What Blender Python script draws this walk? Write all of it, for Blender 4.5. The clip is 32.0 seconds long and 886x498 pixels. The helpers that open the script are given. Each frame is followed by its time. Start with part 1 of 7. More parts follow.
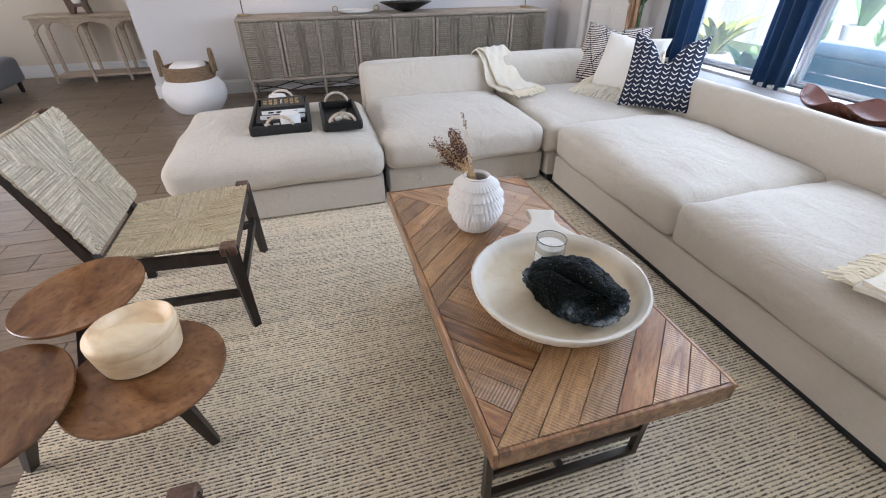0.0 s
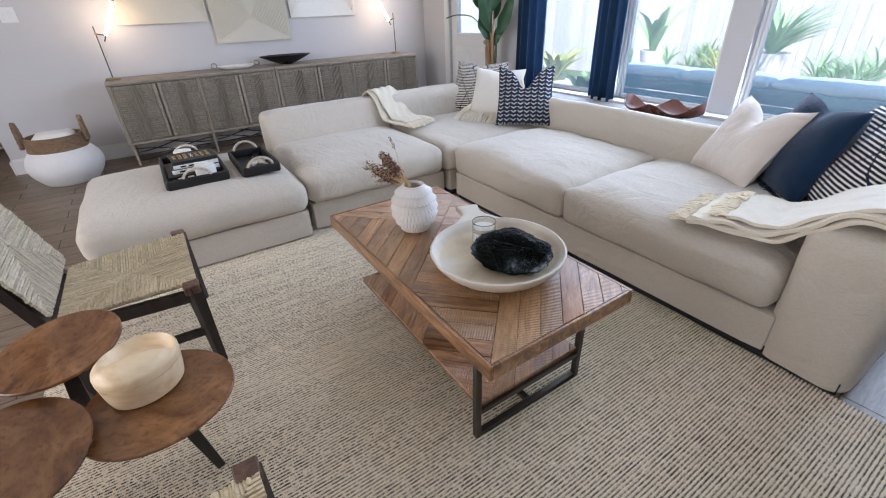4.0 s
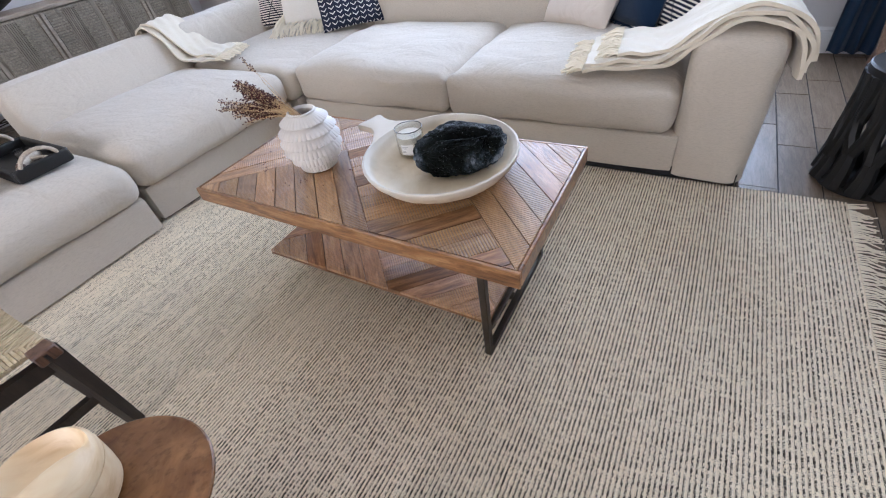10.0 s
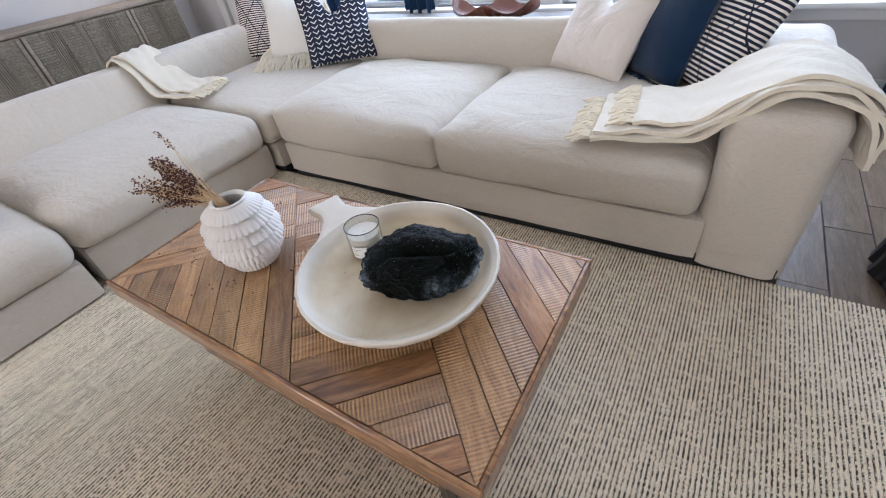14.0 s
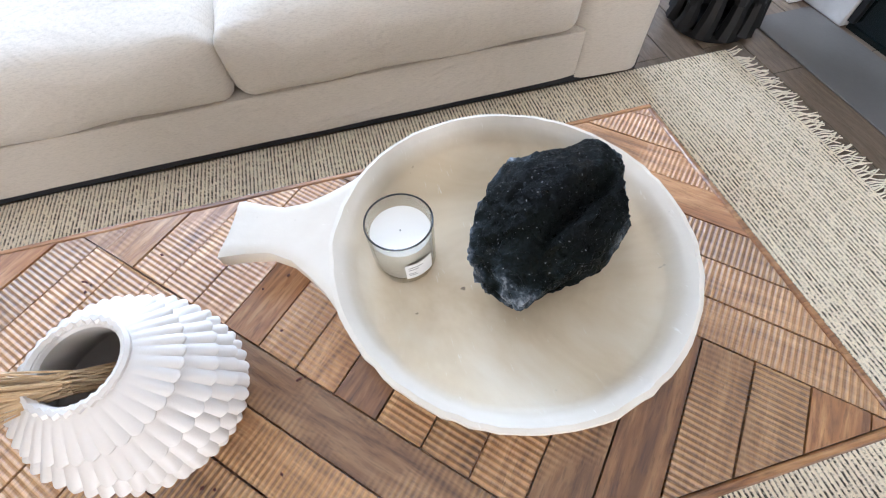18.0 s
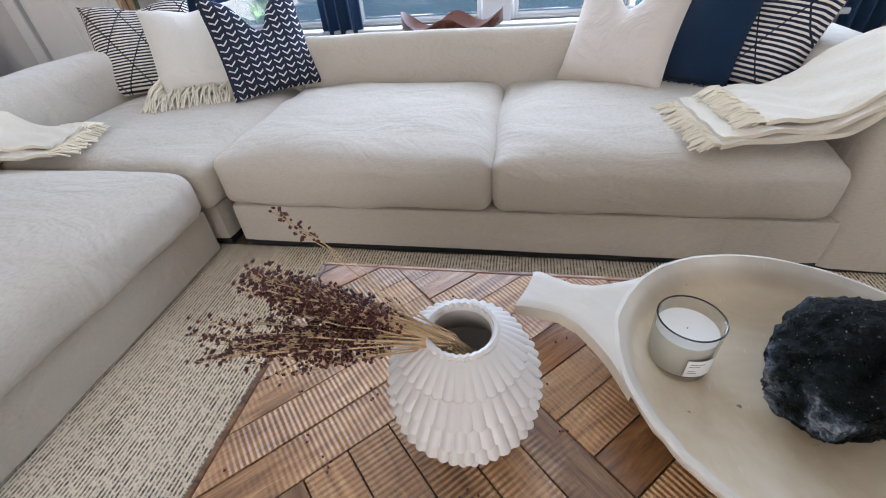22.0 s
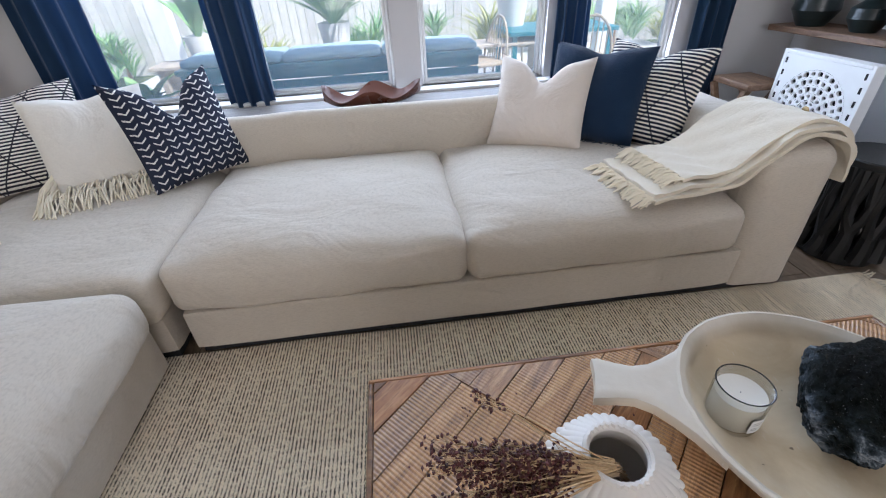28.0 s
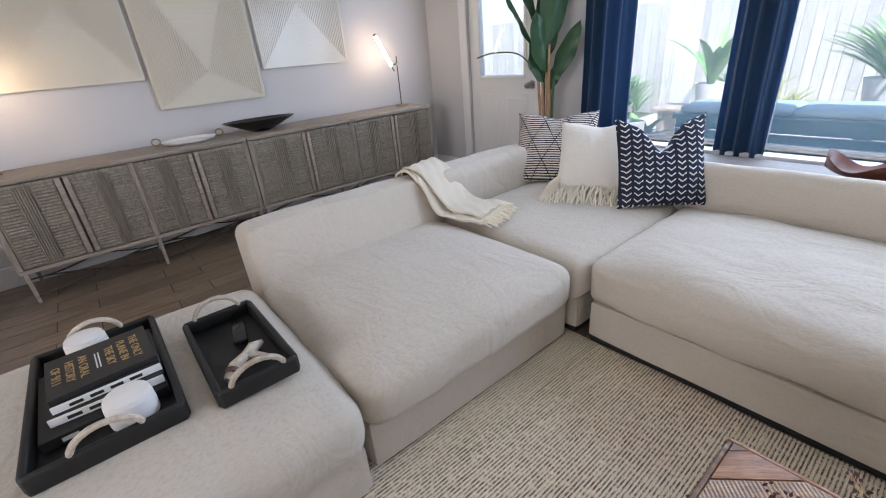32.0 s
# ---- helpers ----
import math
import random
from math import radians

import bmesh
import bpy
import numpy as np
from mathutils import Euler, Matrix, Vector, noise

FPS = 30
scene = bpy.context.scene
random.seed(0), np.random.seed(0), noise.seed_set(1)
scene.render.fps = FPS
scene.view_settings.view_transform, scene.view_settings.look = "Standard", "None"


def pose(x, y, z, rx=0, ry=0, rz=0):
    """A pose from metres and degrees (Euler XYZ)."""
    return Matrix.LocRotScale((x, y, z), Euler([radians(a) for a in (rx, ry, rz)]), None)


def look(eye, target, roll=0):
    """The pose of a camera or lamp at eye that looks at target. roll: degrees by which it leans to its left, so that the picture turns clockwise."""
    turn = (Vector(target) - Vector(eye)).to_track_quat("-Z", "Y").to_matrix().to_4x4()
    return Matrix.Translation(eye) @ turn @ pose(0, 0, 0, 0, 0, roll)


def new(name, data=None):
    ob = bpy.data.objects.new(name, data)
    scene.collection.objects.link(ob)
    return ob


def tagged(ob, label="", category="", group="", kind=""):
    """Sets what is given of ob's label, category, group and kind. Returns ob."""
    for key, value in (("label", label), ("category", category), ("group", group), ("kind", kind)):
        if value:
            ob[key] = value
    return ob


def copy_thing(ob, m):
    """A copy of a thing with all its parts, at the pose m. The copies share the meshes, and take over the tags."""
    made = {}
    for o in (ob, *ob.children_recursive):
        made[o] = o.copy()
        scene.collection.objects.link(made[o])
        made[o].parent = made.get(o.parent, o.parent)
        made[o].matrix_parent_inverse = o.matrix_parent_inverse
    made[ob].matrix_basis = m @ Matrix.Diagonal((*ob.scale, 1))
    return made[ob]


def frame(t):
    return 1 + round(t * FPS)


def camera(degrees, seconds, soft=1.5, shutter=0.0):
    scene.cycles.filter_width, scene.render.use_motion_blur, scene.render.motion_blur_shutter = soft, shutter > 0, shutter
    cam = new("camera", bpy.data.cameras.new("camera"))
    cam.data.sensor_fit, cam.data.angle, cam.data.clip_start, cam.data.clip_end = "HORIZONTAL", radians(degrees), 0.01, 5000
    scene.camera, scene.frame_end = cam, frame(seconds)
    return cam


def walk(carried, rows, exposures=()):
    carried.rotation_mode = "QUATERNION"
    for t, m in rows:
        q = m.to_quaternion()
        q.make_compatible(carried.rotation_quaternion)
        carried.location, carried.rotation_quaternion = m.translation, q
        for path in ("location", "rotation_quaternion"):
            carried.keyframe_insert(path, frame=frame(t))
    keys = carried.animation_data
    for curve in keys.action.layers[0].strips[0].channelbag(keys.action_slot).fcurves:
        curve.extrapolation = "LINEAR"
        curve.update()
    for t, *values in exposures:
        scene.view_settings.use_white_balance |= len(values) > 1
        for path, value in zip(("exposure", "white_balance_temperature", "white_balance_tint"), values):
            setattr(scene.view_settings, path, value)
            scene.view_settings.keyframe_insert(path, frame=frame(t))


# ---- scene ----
cam = camera(92.4, 32.0, soft=1.1)
PATH = [
    (0, (-0.104, -0.074, 1.264), (0.36, 1.51, 0.134), -0.1),
    (0.5, (-0.165, -0.132, 1.27), (0.437, 1.429, 0.174), -1.7),
    (1, (-0.237, -0.199, 1.275), (0.499, 1.346, 0.24), -0.7),
    (1.5, (-0.265, -0.26, 1.299), (0.341, 1.395, 0.353), -1.7),
    (2, (-0.236, -0.327, 1.306), (0.403, 1.306, 0.346), -2.5),
    (2.5, (-0.268, -0.359, 1.301), (0.418, 1.216, 0.277), -2.0),
    (3, (-0.345, -0.344, 1.323), (0.469, 1.199, 0.345), -2.8),
    (3.5, (-0.387, -0.316, 1.286), (0.554, 1.156, 0.312), -2.1),
    (5.5, (-0.433, -0.245, 1.288), (0.402, 1.237, 0.235), -4.5),
    (6, (-0.427, -0.254, 1.286), (0.37, 1.206, 0.175), -4.2),
    (6.5, (-0.438, -0.217, 1.267), (0.509, 1.107, 0.105), -2.4),
    (7, (-0.503, -0.103, 1.287), (0.545, 1.174, 0.161), -8.0),
    (7.5, (-0.517, -0.052, 1.261), (0.616, 1.123, 0.105), -6.8),
    (8, (-0.522, 0.025, 1.218), (0.696, 1.053, 0.01), -9.1),
    (8.5, (-0.527, 0.058, 1.198), (0.703, 0.992, -0.072), -8.9),
    (9, (-0.524, 0.079, 1.176), (0.649, 0.975, -0.173), -11.6),
    (9.5, (-0.523, 0.082, 1.151), (0.689, 0.933, -0.194), -9.3),
    (10, (-0.519, 0.084, 1.162), (0.711, 0.951, -0.156), -10.3),
    (10.5, (-0.514, 0.083, 1.173), (0.759, 0.957, -0.097), -9.9),
    (11, (-0.535, 0.067, 1.206), (0.742, 1.021, -0.002), -11.5),
    (11.5, (-0.557, 0.046, 1.244), (0.714, 1.122, 0.136), -13.9),
    (12, (-0.557, 0.041, 1.257), (0.74, 1.148, 0.214), -13.4),
    (12.5, (-0.544, 0.054, 1.246), (0.751, 1.131, 0.168), -12.5),
    (13, (-0.505, 0.089, 1.229), (0.829, 1.062, 0.099), -10.7),
    (13.5, (-0.338, 0.102, 1.221), (0.964, 1.064, 0.046), -12.5),
    (14, (-0.087, 0.177, 1.174), (1.157, 1.099, -0.093), -9.2),
    (14.5, (0.023, 0.347, 1.094), (1.207, 1.054, -0.354), -9.5),
    (15, (0.13, 0.535, 1.035), (1.303, 0.781, -0.567), -8.8),
    (15.5, (0.257, 0.644, 0.942), (1.268, 0.569, -0.781), -1.8),
    (17.5, (0.243, 0.824, 0.96), (1.091, 0.439, -0.81), 2.7),
    (18, (0.185, 0.874, 1.015), (1.21, 0.652, -0.688), -3.8),
    (18.5, (0.126, 0.958, 1.055), (1.295, 1.011, -0.567), -6.5),
    (19, (0.059, 1.014, 1.035), (1.523, 1.385, -0.276), -8.1),
    (19.5, (0.032, 1.021, 0.973), (1.45, 1.359, -0.396), -3.3),
    (20, (0.019, 1.015, 0.957), (1.412, 1.357, -0.437), -2.3),
    (20.5, (0.028, 1.014, 0.957), (1.463, 1.326, -0.401), -1.9),
    (21, (0.027, 1.04, 0.967), (1.514, 1.285, -0.348), -2.5),
    (21.5, (0.02, 1.06, 0.987), (1.531, 1.386, -0.282), -4.2),
    (22, (0.046, 1.108, 1.034), (1.601, 1.449, -0.177), -5.0),
    (22.5, (0.139, 1.198, 1.009), (1.641, 1.484, -0.28), -7.2),
    (23, (0.203, 1.255, 0.975), (1.643, 1.383, -0.407), -2.1),
    (23.5, (0.195, 1.326, 0.972), (1.652, 1.095, -0.379), 0.3),
    (24, (0.152, 1.354, 1.009), (1.662, 1.035, -0.262), -2.1),
    (24.5, (0.125, 1.366, 1.004), (1.658, 0.976, -0.22), -1.4),
    (26.5, (0.129, 1.405, 0.991), (1.636, 0.978, -0.253), 0.1),
    (27, (0.117, 1.406, 0.998), (1.612, 0.901, -0.231), 2.6),
    (27.5, (0.101, 1.403, 1.073), (1.616, 0.988, -0.166), -0.1),
    (28, (0.096, 1.41, 1.196), (1.751, 1.253, 0.084), -3.2),
    (28.5, (0.09, 1.413, 1.235), (1.818, 1.309, 0.234), 0.3),
    (29, (0.079, 1.417, 1.263), (1.83, 1.409, 0.296), -0.5),
    (29.5, (0.064, 1.424, 1.277), (1.835, 1.513, 0.351), -1.6),
    (30, (0.003, 1.48, 1.264), (1.748, 2.014, 0.444), -4.2),
    (30.5, (-0.066, 1.457, 1.249), (1.362, 2.556, 0.38), -4.5),
    (31, (-0.112, 1.394, 1.242), (1.006, 2.774, 0.323), -4.6),
    (31.5, (-0.129, 1.375, 1.243), (0.919, 2.818, 0.338), -6.1),
    (32, (-0.121, 1.377, 1.254), (0.987, 2.814, 0.413), -5.2),
]
walk(cam, [(t, look(eye, target, roll)) for t, eye, target, roll in PATH], exposures=[(0, 1.38, 5850, 17), (1.5, 1.28, 5850, 17), (3, 1.22, 5800, 17), (7, 1.21, 5700, 19), (10, 1.42, 5680, 19), (12, 1.28, 5750, 18), (14.2, 1.35, 5850, 18), (15, 1.72, 5950, 17), (18, 1.93, 5750, 16), (19, 1.56, 5750, 15), (19.5, 1.29, 5800, 17), (20, 1.25, 5800, 17), (21, 1.42, 5800, 17), (22, 1.18, 5850, 17), (23, 1.15, 5950, 18), (24, 1.33, 5950, 17), (27, 1.22, 5850, 17), (28.5, 0.83, 5880, 17), (30, 0.67, 5850, 17), (30.8, 0.95, 5850, 18), (32, 1.06, 5900, 18)])

# ---------------------------------------------------------------- world and light
world = bpy.data.worlds.new("world")
scene.world = world
world.use_nodes = True
wn = world.node_tree.nodes
sky = wn.new("ShaderNodeTexSky")
sky.sky_type, sky.sun_disc = 'NISHITA', False
sky.sun_elevation, sky.sun_rotation = radians(52), radians(215)
world.node_tree.links.new(sky.outputs[0], wn["Background"].inputs[0])
wn["Background"].inputs[1].default_value = 0.15


def lamp(name, kind, m, energy, colour=(1, 1, 1), **more):
    data = bpy.data.lights.new(name, kind)
    data.energy, data.color = energy, colour
    ob = new(name, data)
    ob.matrix_world = m
    for key, value in more.items():
        if key == "size":
            data.size = value
        elif key == "size_y":
            data.shape, data.size_y = "RECTANGLE", value
        elif key == "angle":
            data.angle = value
        elif key == "radius":
            data.shadow_soft_size = value
    return ob


# the sun stands in the south-west, behind the house, and lights the patio
lamp("sun", 'SUN', look((0, 0, 6), (0.9, 1.0, 4.35)), 4.3, (1, 0.95, 0.88), angle=0.009)
# skylight through the openings
for y0, y1 in ((2.40, 3.26), (1.38, 2.224), (0.382, 1.205), (-0.5, 0.20)):
    lamp("sky_window", 'AREA', look((3.02, (y0 + y1) / 2, 1.35), (0, (y0 + y1) / 2, 1.05)), 12.4, (0.74, 0.87, 1.0), size=y1 - y0, size_y=1.5)
lamp("sky_door", 'AREA', look((3.0, 4.45, 1.5), (0, 4.45, 1.3)), 5, (0.82, 0.91, 1.0), size=0.5, size_y=0.9)
# two added fill lamps at assumed, unseen openings in the west wall
lamp("sky_west", 'AREA', look((-4.12, 1.4, 1.45), (0, 1.4, 0.8)), 42, (1.0, 0.92, 0.80), size=2.4, size_y=1.9)
lamp("sky_hall", 'AREA', look((-4.12, 6.2, 1.45), (0, 6.2, 1.2)), 3.0, (1.0, 0.90, 0.76), size=0.6, size_y=1.7)

# ---------------------------------------------------------------- materials
MATS = {}


class Nodes:
    """A short way to write node trees."""

    def __init__(self, name, rough=0.6, metal=0.0, spec=0.5):
        self.m = bpy.data.materials.new(name)
        self.m.use_nodes = True
        self.t = self.m.node_tree
        self.b = self.t.nodes["Principled BSDF"]
        self.b.inputs["Roughness"].default_value = rough
        self.b.inputs["Metallic"].default_value = metal
        self.b.inputs["Specular IOR Level"].default_value = spec
        self.co = self.t.nodes.new("ShaderNodeTexCoord")
        MATS[name] = self.m

    def put(self, sock, value):
        if isinstance(value, bpy.types.NodeSocket):
            self.t.links.new(value, sock)
        else:
            sock.default_value = value

    def coords(self, scale=(1, 1, 1), rot=(0, 0, 0), kind="Object", move=None):
        n = self.t.nodes.new("ShaderNodeMapping")
        self.t.links.new(self.co.outputs[kind], n.inputs[0])
        n.inputs["Scale"].default_value = scale
        n.inputs["Rotation"].default_value = [radians(a) for a in rot]
        if move is not None:
            self.put(n.inputs["Location"], move)
        return n.outputs[0]

    def noise(self, scale, detail=3, vec=None, rough=0.55, dist=0.0):
        n = self.t.nodes.new("ShaderNodeTexNoise")
        n.inputs["Scale"].default_value, n.inputs["Detail"].default_value = scale, detail
        n.inputs["Roughness"].default_value, n.inputs["Distortion"].default_value = rough, dist
        self.t.links.new(vec if vec is not None else self.co.outputs["Object"], n.inputs["Vector"])
        return n.outputs["Fac"]

    def ramp(self, fac, *stops):
        n = self.t.nodes.new("ShaderNodeValToRGB")
        e = n.color_ramp.elements
        while len(e) < len(stops):
            e.new(0.5)
        for el, (p, c) in zip(e, stops):
            el.position = p
            el.color = (*c, 1) if not isinstance(c, (int, float)) else (c, c, c, 1)
        self.put(n.inputs[0], fac)
        return n.outputs[0]

    def mix(self, fac, a, b, how="MIX"):
        n = self.t.nodes.new("ShaderNodeMix")
        n.data_type, n.blend_type = "RGBA", how
        self.put(n.inputs[0], fac)
        for s, v in ((n.inputs[6], a), (n.inputs[7], b)):
            self.put(s, (*v, 1) if isinstance(v, tuple) and len(v) == 3 else v)
        return n.outputs[2]

    def math(self, op, a, b=0.0, c=0.0):
        n = self.t.nodes.new("ShaderNodeMath")
        n.operation = op
        for s, v in zip(n.inputs, (a, b, c)):
            self.put(s, v)
        return n.outputs[0]

    def xyz(self, vec):
        n = self.t.nodes.new("ShaderNodeSeparateXYZ")
        self.t.links.new(vec, n.inputs[0])
        return n.outputs

    def rand(self):
        return self.t.nodes.new("ShaderNodeObjectInfo").outputs["Random"]

    def island(self):
        return self.t.nodes.new("ShaderNodeNewGeometry").outputs["Random Per Island"]

    def bump(self, height, strength=0.3, distance=0.01, under=None):
        n = self.t.nodes.new("ShaderNodeBump")
        n.inputs["Strength"].default_value, n.inputs["Distance"].default_value = strength, distance
        self.put(n.inputs["Height"], height)
        if under is not None:
            self.t.links.new(under, n.inputs["Normal"])
        self.t.links.new(n.outputs[0], self.b.inputs["Normal"])
        return n.outputs[0]

    def colour(self, c):
        self.put(self.b.inputs["Base Color"], (*c, 1) if isinstance(c, tuple) else c)
        return self

    def rough(self, r):
        self.put(self.b.inputs["Roughness"], r)


def plain(name, c, rough=0.6, metal=0.0, vary=0.12, scale=6.0, fine=120.0, bump=0.15, spec=0.5):
    """A surface of one colour with blotches and grain at two scales."""
    n = Nodes(name, rough, metal, spec)
    a = tuple(v * (1 - vary) for v in c)
    b = tuple(min(1, v * (1 + vary)) for v in c)
    big, small = n.noise(scale, 4), n.noise(fine, 2)
    col = n.mix(big, a, b)
    n.colour(n.mix(n.math("MULTIPLY", small, vary * 1.2), col, tuple(v * 0.6 for v in c)))
    n.rough(n.math("ADD", n.math("MULTIPLY", big, 0.15), rough - 0.07))
    n.bump(small, bump, 0.002)
    return n.m


def fabric(name, c, warm, scale=900.0, bump=0.5, slub=0.34):
    """A woven cloth: fine cross threads, slubs along one way, soft blotches."""
    n = Nodes(name, 0.92, 0, 0.2)
    n.b.inputs["Sheen Weight"].default_value = 0.25
    n.b.inputs["Sheen Roughness"].default_value = 0.5
    th1 = n.noise(60, 3, n.coords((1.2, 1.2, 9)))
    th2 = n.noise(scale * 0.25, 2)
    th3 = n.noise(220, 2, n.coords((0.25, 0.25, 3)))
    base = n.mix(n.noise(2.2, 3), c, warm)
    base = n.mix(n.math("MULTIPLY", n.ramp(th1, (0.46, 0.0), (0.70, 1.0)), slub), base, tuple(v * 0.62 for v in c))
    n.colour(n.mix(n.math("MULTIPLY", th2, 0.34), base, tuple(v * 0.7 for v in c)))
    h = n.math("ADD", n.math("MULTIPLY", th2, 0.6), n.math("MULTIPLY", th3, 0.6))
    low = n.bump(n.math("ADD", n.noise(5, 3, n.coords((1, 0.6, 1)), 0.55, 1.2), n.math("MULTIPLY", n.noise(13, 2, n.coords((1, 0.35, 1)), 0.5, 1.0), 0.18)), 0.55, 0.03)
    n.bump(h, bump, 0.002, low)
    return n.m


def wood(name, dark, mid, light, along=(1, 14, 14), scale=5.0, rough=0.5, bump=0.2, by="rand", saw=0.0, shift=0.5):
    """Grained timber, each piece of its own tone."""
    n = Nodes(name, rough)
    r = n.rand() if by == "rand" else n.island()
    off = n.t.nodes.new("ShaderNodeCombineXYZ")
    for i in range(3):
        n.put(off.inputs[i], n.math("MULTIPLY", r, (37.0, 23.0, 11.0)[i]))
    v = n.coords(along, move=off.outputs[0])
    g = n.noise(scale, 6, v, 0.62, 0.9)
    f = n.noise(scale * 7, 3, v, 0.6)
    col = n.ramp(g, (0.28, dark), (0.5, mid), (0.74, light))
    col = n.mix(n.math("MULTIPLY", n.ramp(f, (0.52, 0.0), (0.7, 1.0)), 0.45), col, tuple(c * 0.45 for c in dark))
    tone = n.ramp(r, (0.0, tuple(1 - shift * k for k in (0.9, 0.9, 0.85))), (0.5, (1, 1, 1)), (1.0, tuple(1 + shift * k for k in (0.25, 0.2, 0.35))))
    n.colour(n.mix(1.0, col, tone, "MULTIPLY"))
    h = n.math("ADD", g, n.math("MULTIPLY", f, 0.4))
    if saw:
        w = n.t.nodes.new("ShaderNodeTexWave")
        w.bands_direction = "Y"
        w.inputs["Scale"].default_value, w.inputs["Distortion"].default_value = saw, 1.4
        w.inputs["Detail Scale"].default_value = 0.6
        n.t.links.new(n.coords((0.2, 1, 1), (0, 0, 5), move=off.outputs[0]), w.inputs["Vector"])
        mask = n.math("MULTIPLY", w.outputs["Fac"], n.ramp(n.noise(4, 3, n.coords((1, 1, 1), move=off.outputs[0])), (0.36, 0.0), (0.54, 1.0)))
        h = n.math("ADD", h, n.math("MULTIPLY", mask, 1.2))
        n.colour(n.mix(n.math("MULTIPLY", mask, 0.36), n.mix(1.0, col, tone, "MULTIPLY"), tuple(min(1, c * 1.5) for c in light)))
        n.rough(n.math("SUBTRACT", rough + 0.10, n.math("MULTIPLY", mask, 0.2)))
    n.bump(h, bump, 0.004)
    return n.m


WALL = plain("wall_paint", (0.60, 0.58, 0.57), 0.8, vary=0.03, scale=2, fine=260, bump=0.25)
WALLW = plain("wall_paint_warm", (0.64, 0.56, 0.455), 0.8, vary=0.03, scale=2, fine=260, bump=0.25)
CEIL = plain("ceiling_paint", (0.86, 0.85, 0.83), 0.9, vary=0.02, scale=2, fine=200, bump=0.3)
TRIM = plain("white_trim", (0.80, 0.79, 0.77), 0.45, vary=0.03, scale=5, fine=90, bump=0.05)
SOFA = fabric("sofa_linen", (0.572, 0.502, 0.405), (0.62, 0.558, 0.472), slub=0.36)
# near-black that paints shade: under the sofa modules and in the pierced panel
SHADE = plain("black_shade", (0.02, 0.02, 0.022), 0.9, vary=0.3, scale=20)
STEEL = plain("dark_bronze_steel", (0.10, 0.085, 0.07), 0.42, 0.85, 0.25, 14, 160, 0.12)
TABLEWOOD = wood("reclaimed_wood", (0.085, 0.033, 0.012), (0.29, 0.128, 0.043), (0.52, 0.285, 0.115), (9, 1.1, 9), 4.5, 0.24, 0.35, saw=0, shift=0.62)
SAWWOOD = wood("reclaimed_sawn_wood", (0.12, 0.050, 0.018), (0.355, 0.175, 0.066), (0.58, 0.35, 0.162), (9, 1.1, 9), 6.5, 0.28, 0.6, saw=40, shift=0.5)
for _m in (TABLEWOOD, SAWWOOD):                 # a worn lacquer over the planks
    _m.node_tree.nodes["Principled BSDF"].inputs["Coat Weight"].default_value = 0.6
    _m.node_tree.nodes["Principled BSDF"].inputs["Coat Roughness"].default_value = 0.34
GREYWOOD = wood("grey_washed_wood", (0.145, 0.120, 0.086), (0.27, 0.230, 0.172), (0.40, 0.350, 0.270), (14, 14, 1.2), 4.0, 0.62, 0.45, shift=0.2)
GREYTOP = wood("grey_washed_top", (0.20, 0.165, 0.125), (0.30, 0.25, 0.195), (0.40, 0.34, 0.27), (1.2, 14, 14), 4.0, 0.55, 0.35, shift=0.1)
TILE = wood("floor_tile", (0.130, 0.090, 0.056), (0.200, 0.145, 0.096), (0.270, 0.203, 0.143), (1.3, 9, 9), 5.0, 0.34, 0.22, shift=0.22)
TILES = wood("floor_tile_far", (0.130, 0.090, 0.056), (0.200, 0.145, 0.096), (0.270, 0.203, 0.143), (1.3, 9, 9), 5.0, 0.34, 0.22, by="island", shift=0.22)
GROUT = plain("grout", (0.05, 0.045, 0.042), 0.85, vary=0.2, scale=30)


# ---------------------------------------------------------------- building helpers
def thing(name, label, category, m=None, group="", kind=""):
    ob = new(name)
    ob.empty_display_size = 0.05
    if m is not None:
        ob.matrix_world = m
    return tagged(ob, label, category, group, kind)


def link(name, bm, material, m=None, smooth=True):
    me = bpy.data.meshes.new(name)
    bmesh.ops.recalc_face_normals(bm, faces=bm.faces[:])
    bm.to_mesh(me)
    bm.free()
    me.materials.append(material)
    if smooth:
        me.polygons.foreach_set("use_smooth", [True] * len(me.polygons))
        me.set_sharp_from_angle(angle=radians(38))
    ob = new(name, me)
    if m is not None:
        ob.matrix_world = m
    return ob


def part(name, bm, material, parent, label="", m=None, smooth=True):
    ob = link(name, bm, material, None, smooth)
    ob.parent = parent
    if m is not None:
        ob.matrix_local = m
    return tagged(ob, label) if label else ob


def B():
    return bmesh.new()


def box(bm, x0, x1, y0, y1, z0, z1, bevel=0.0, seg=2):
    """A box with rounded edges, added to bm."""
    got = bmesh.ops.create_cube(bm, size=1)["verts"]
    for v in got:
        v.co = Vector(((x0 + x1) / 2 + v.co.x * (x1 - x0), (y0 + y1) / 2 + v.co.y * (y1 - y0), (z0 + z1) / 2 + v.co.z * (z1 - z0)))
    if bevel:
        edges = list({e for v in got for e in v.link_edges})
        bmesh.ops.bevel(bm, geom=edges, offset=bevel, segments=seg, affect='EDGES', profile=0.5)
    return bm


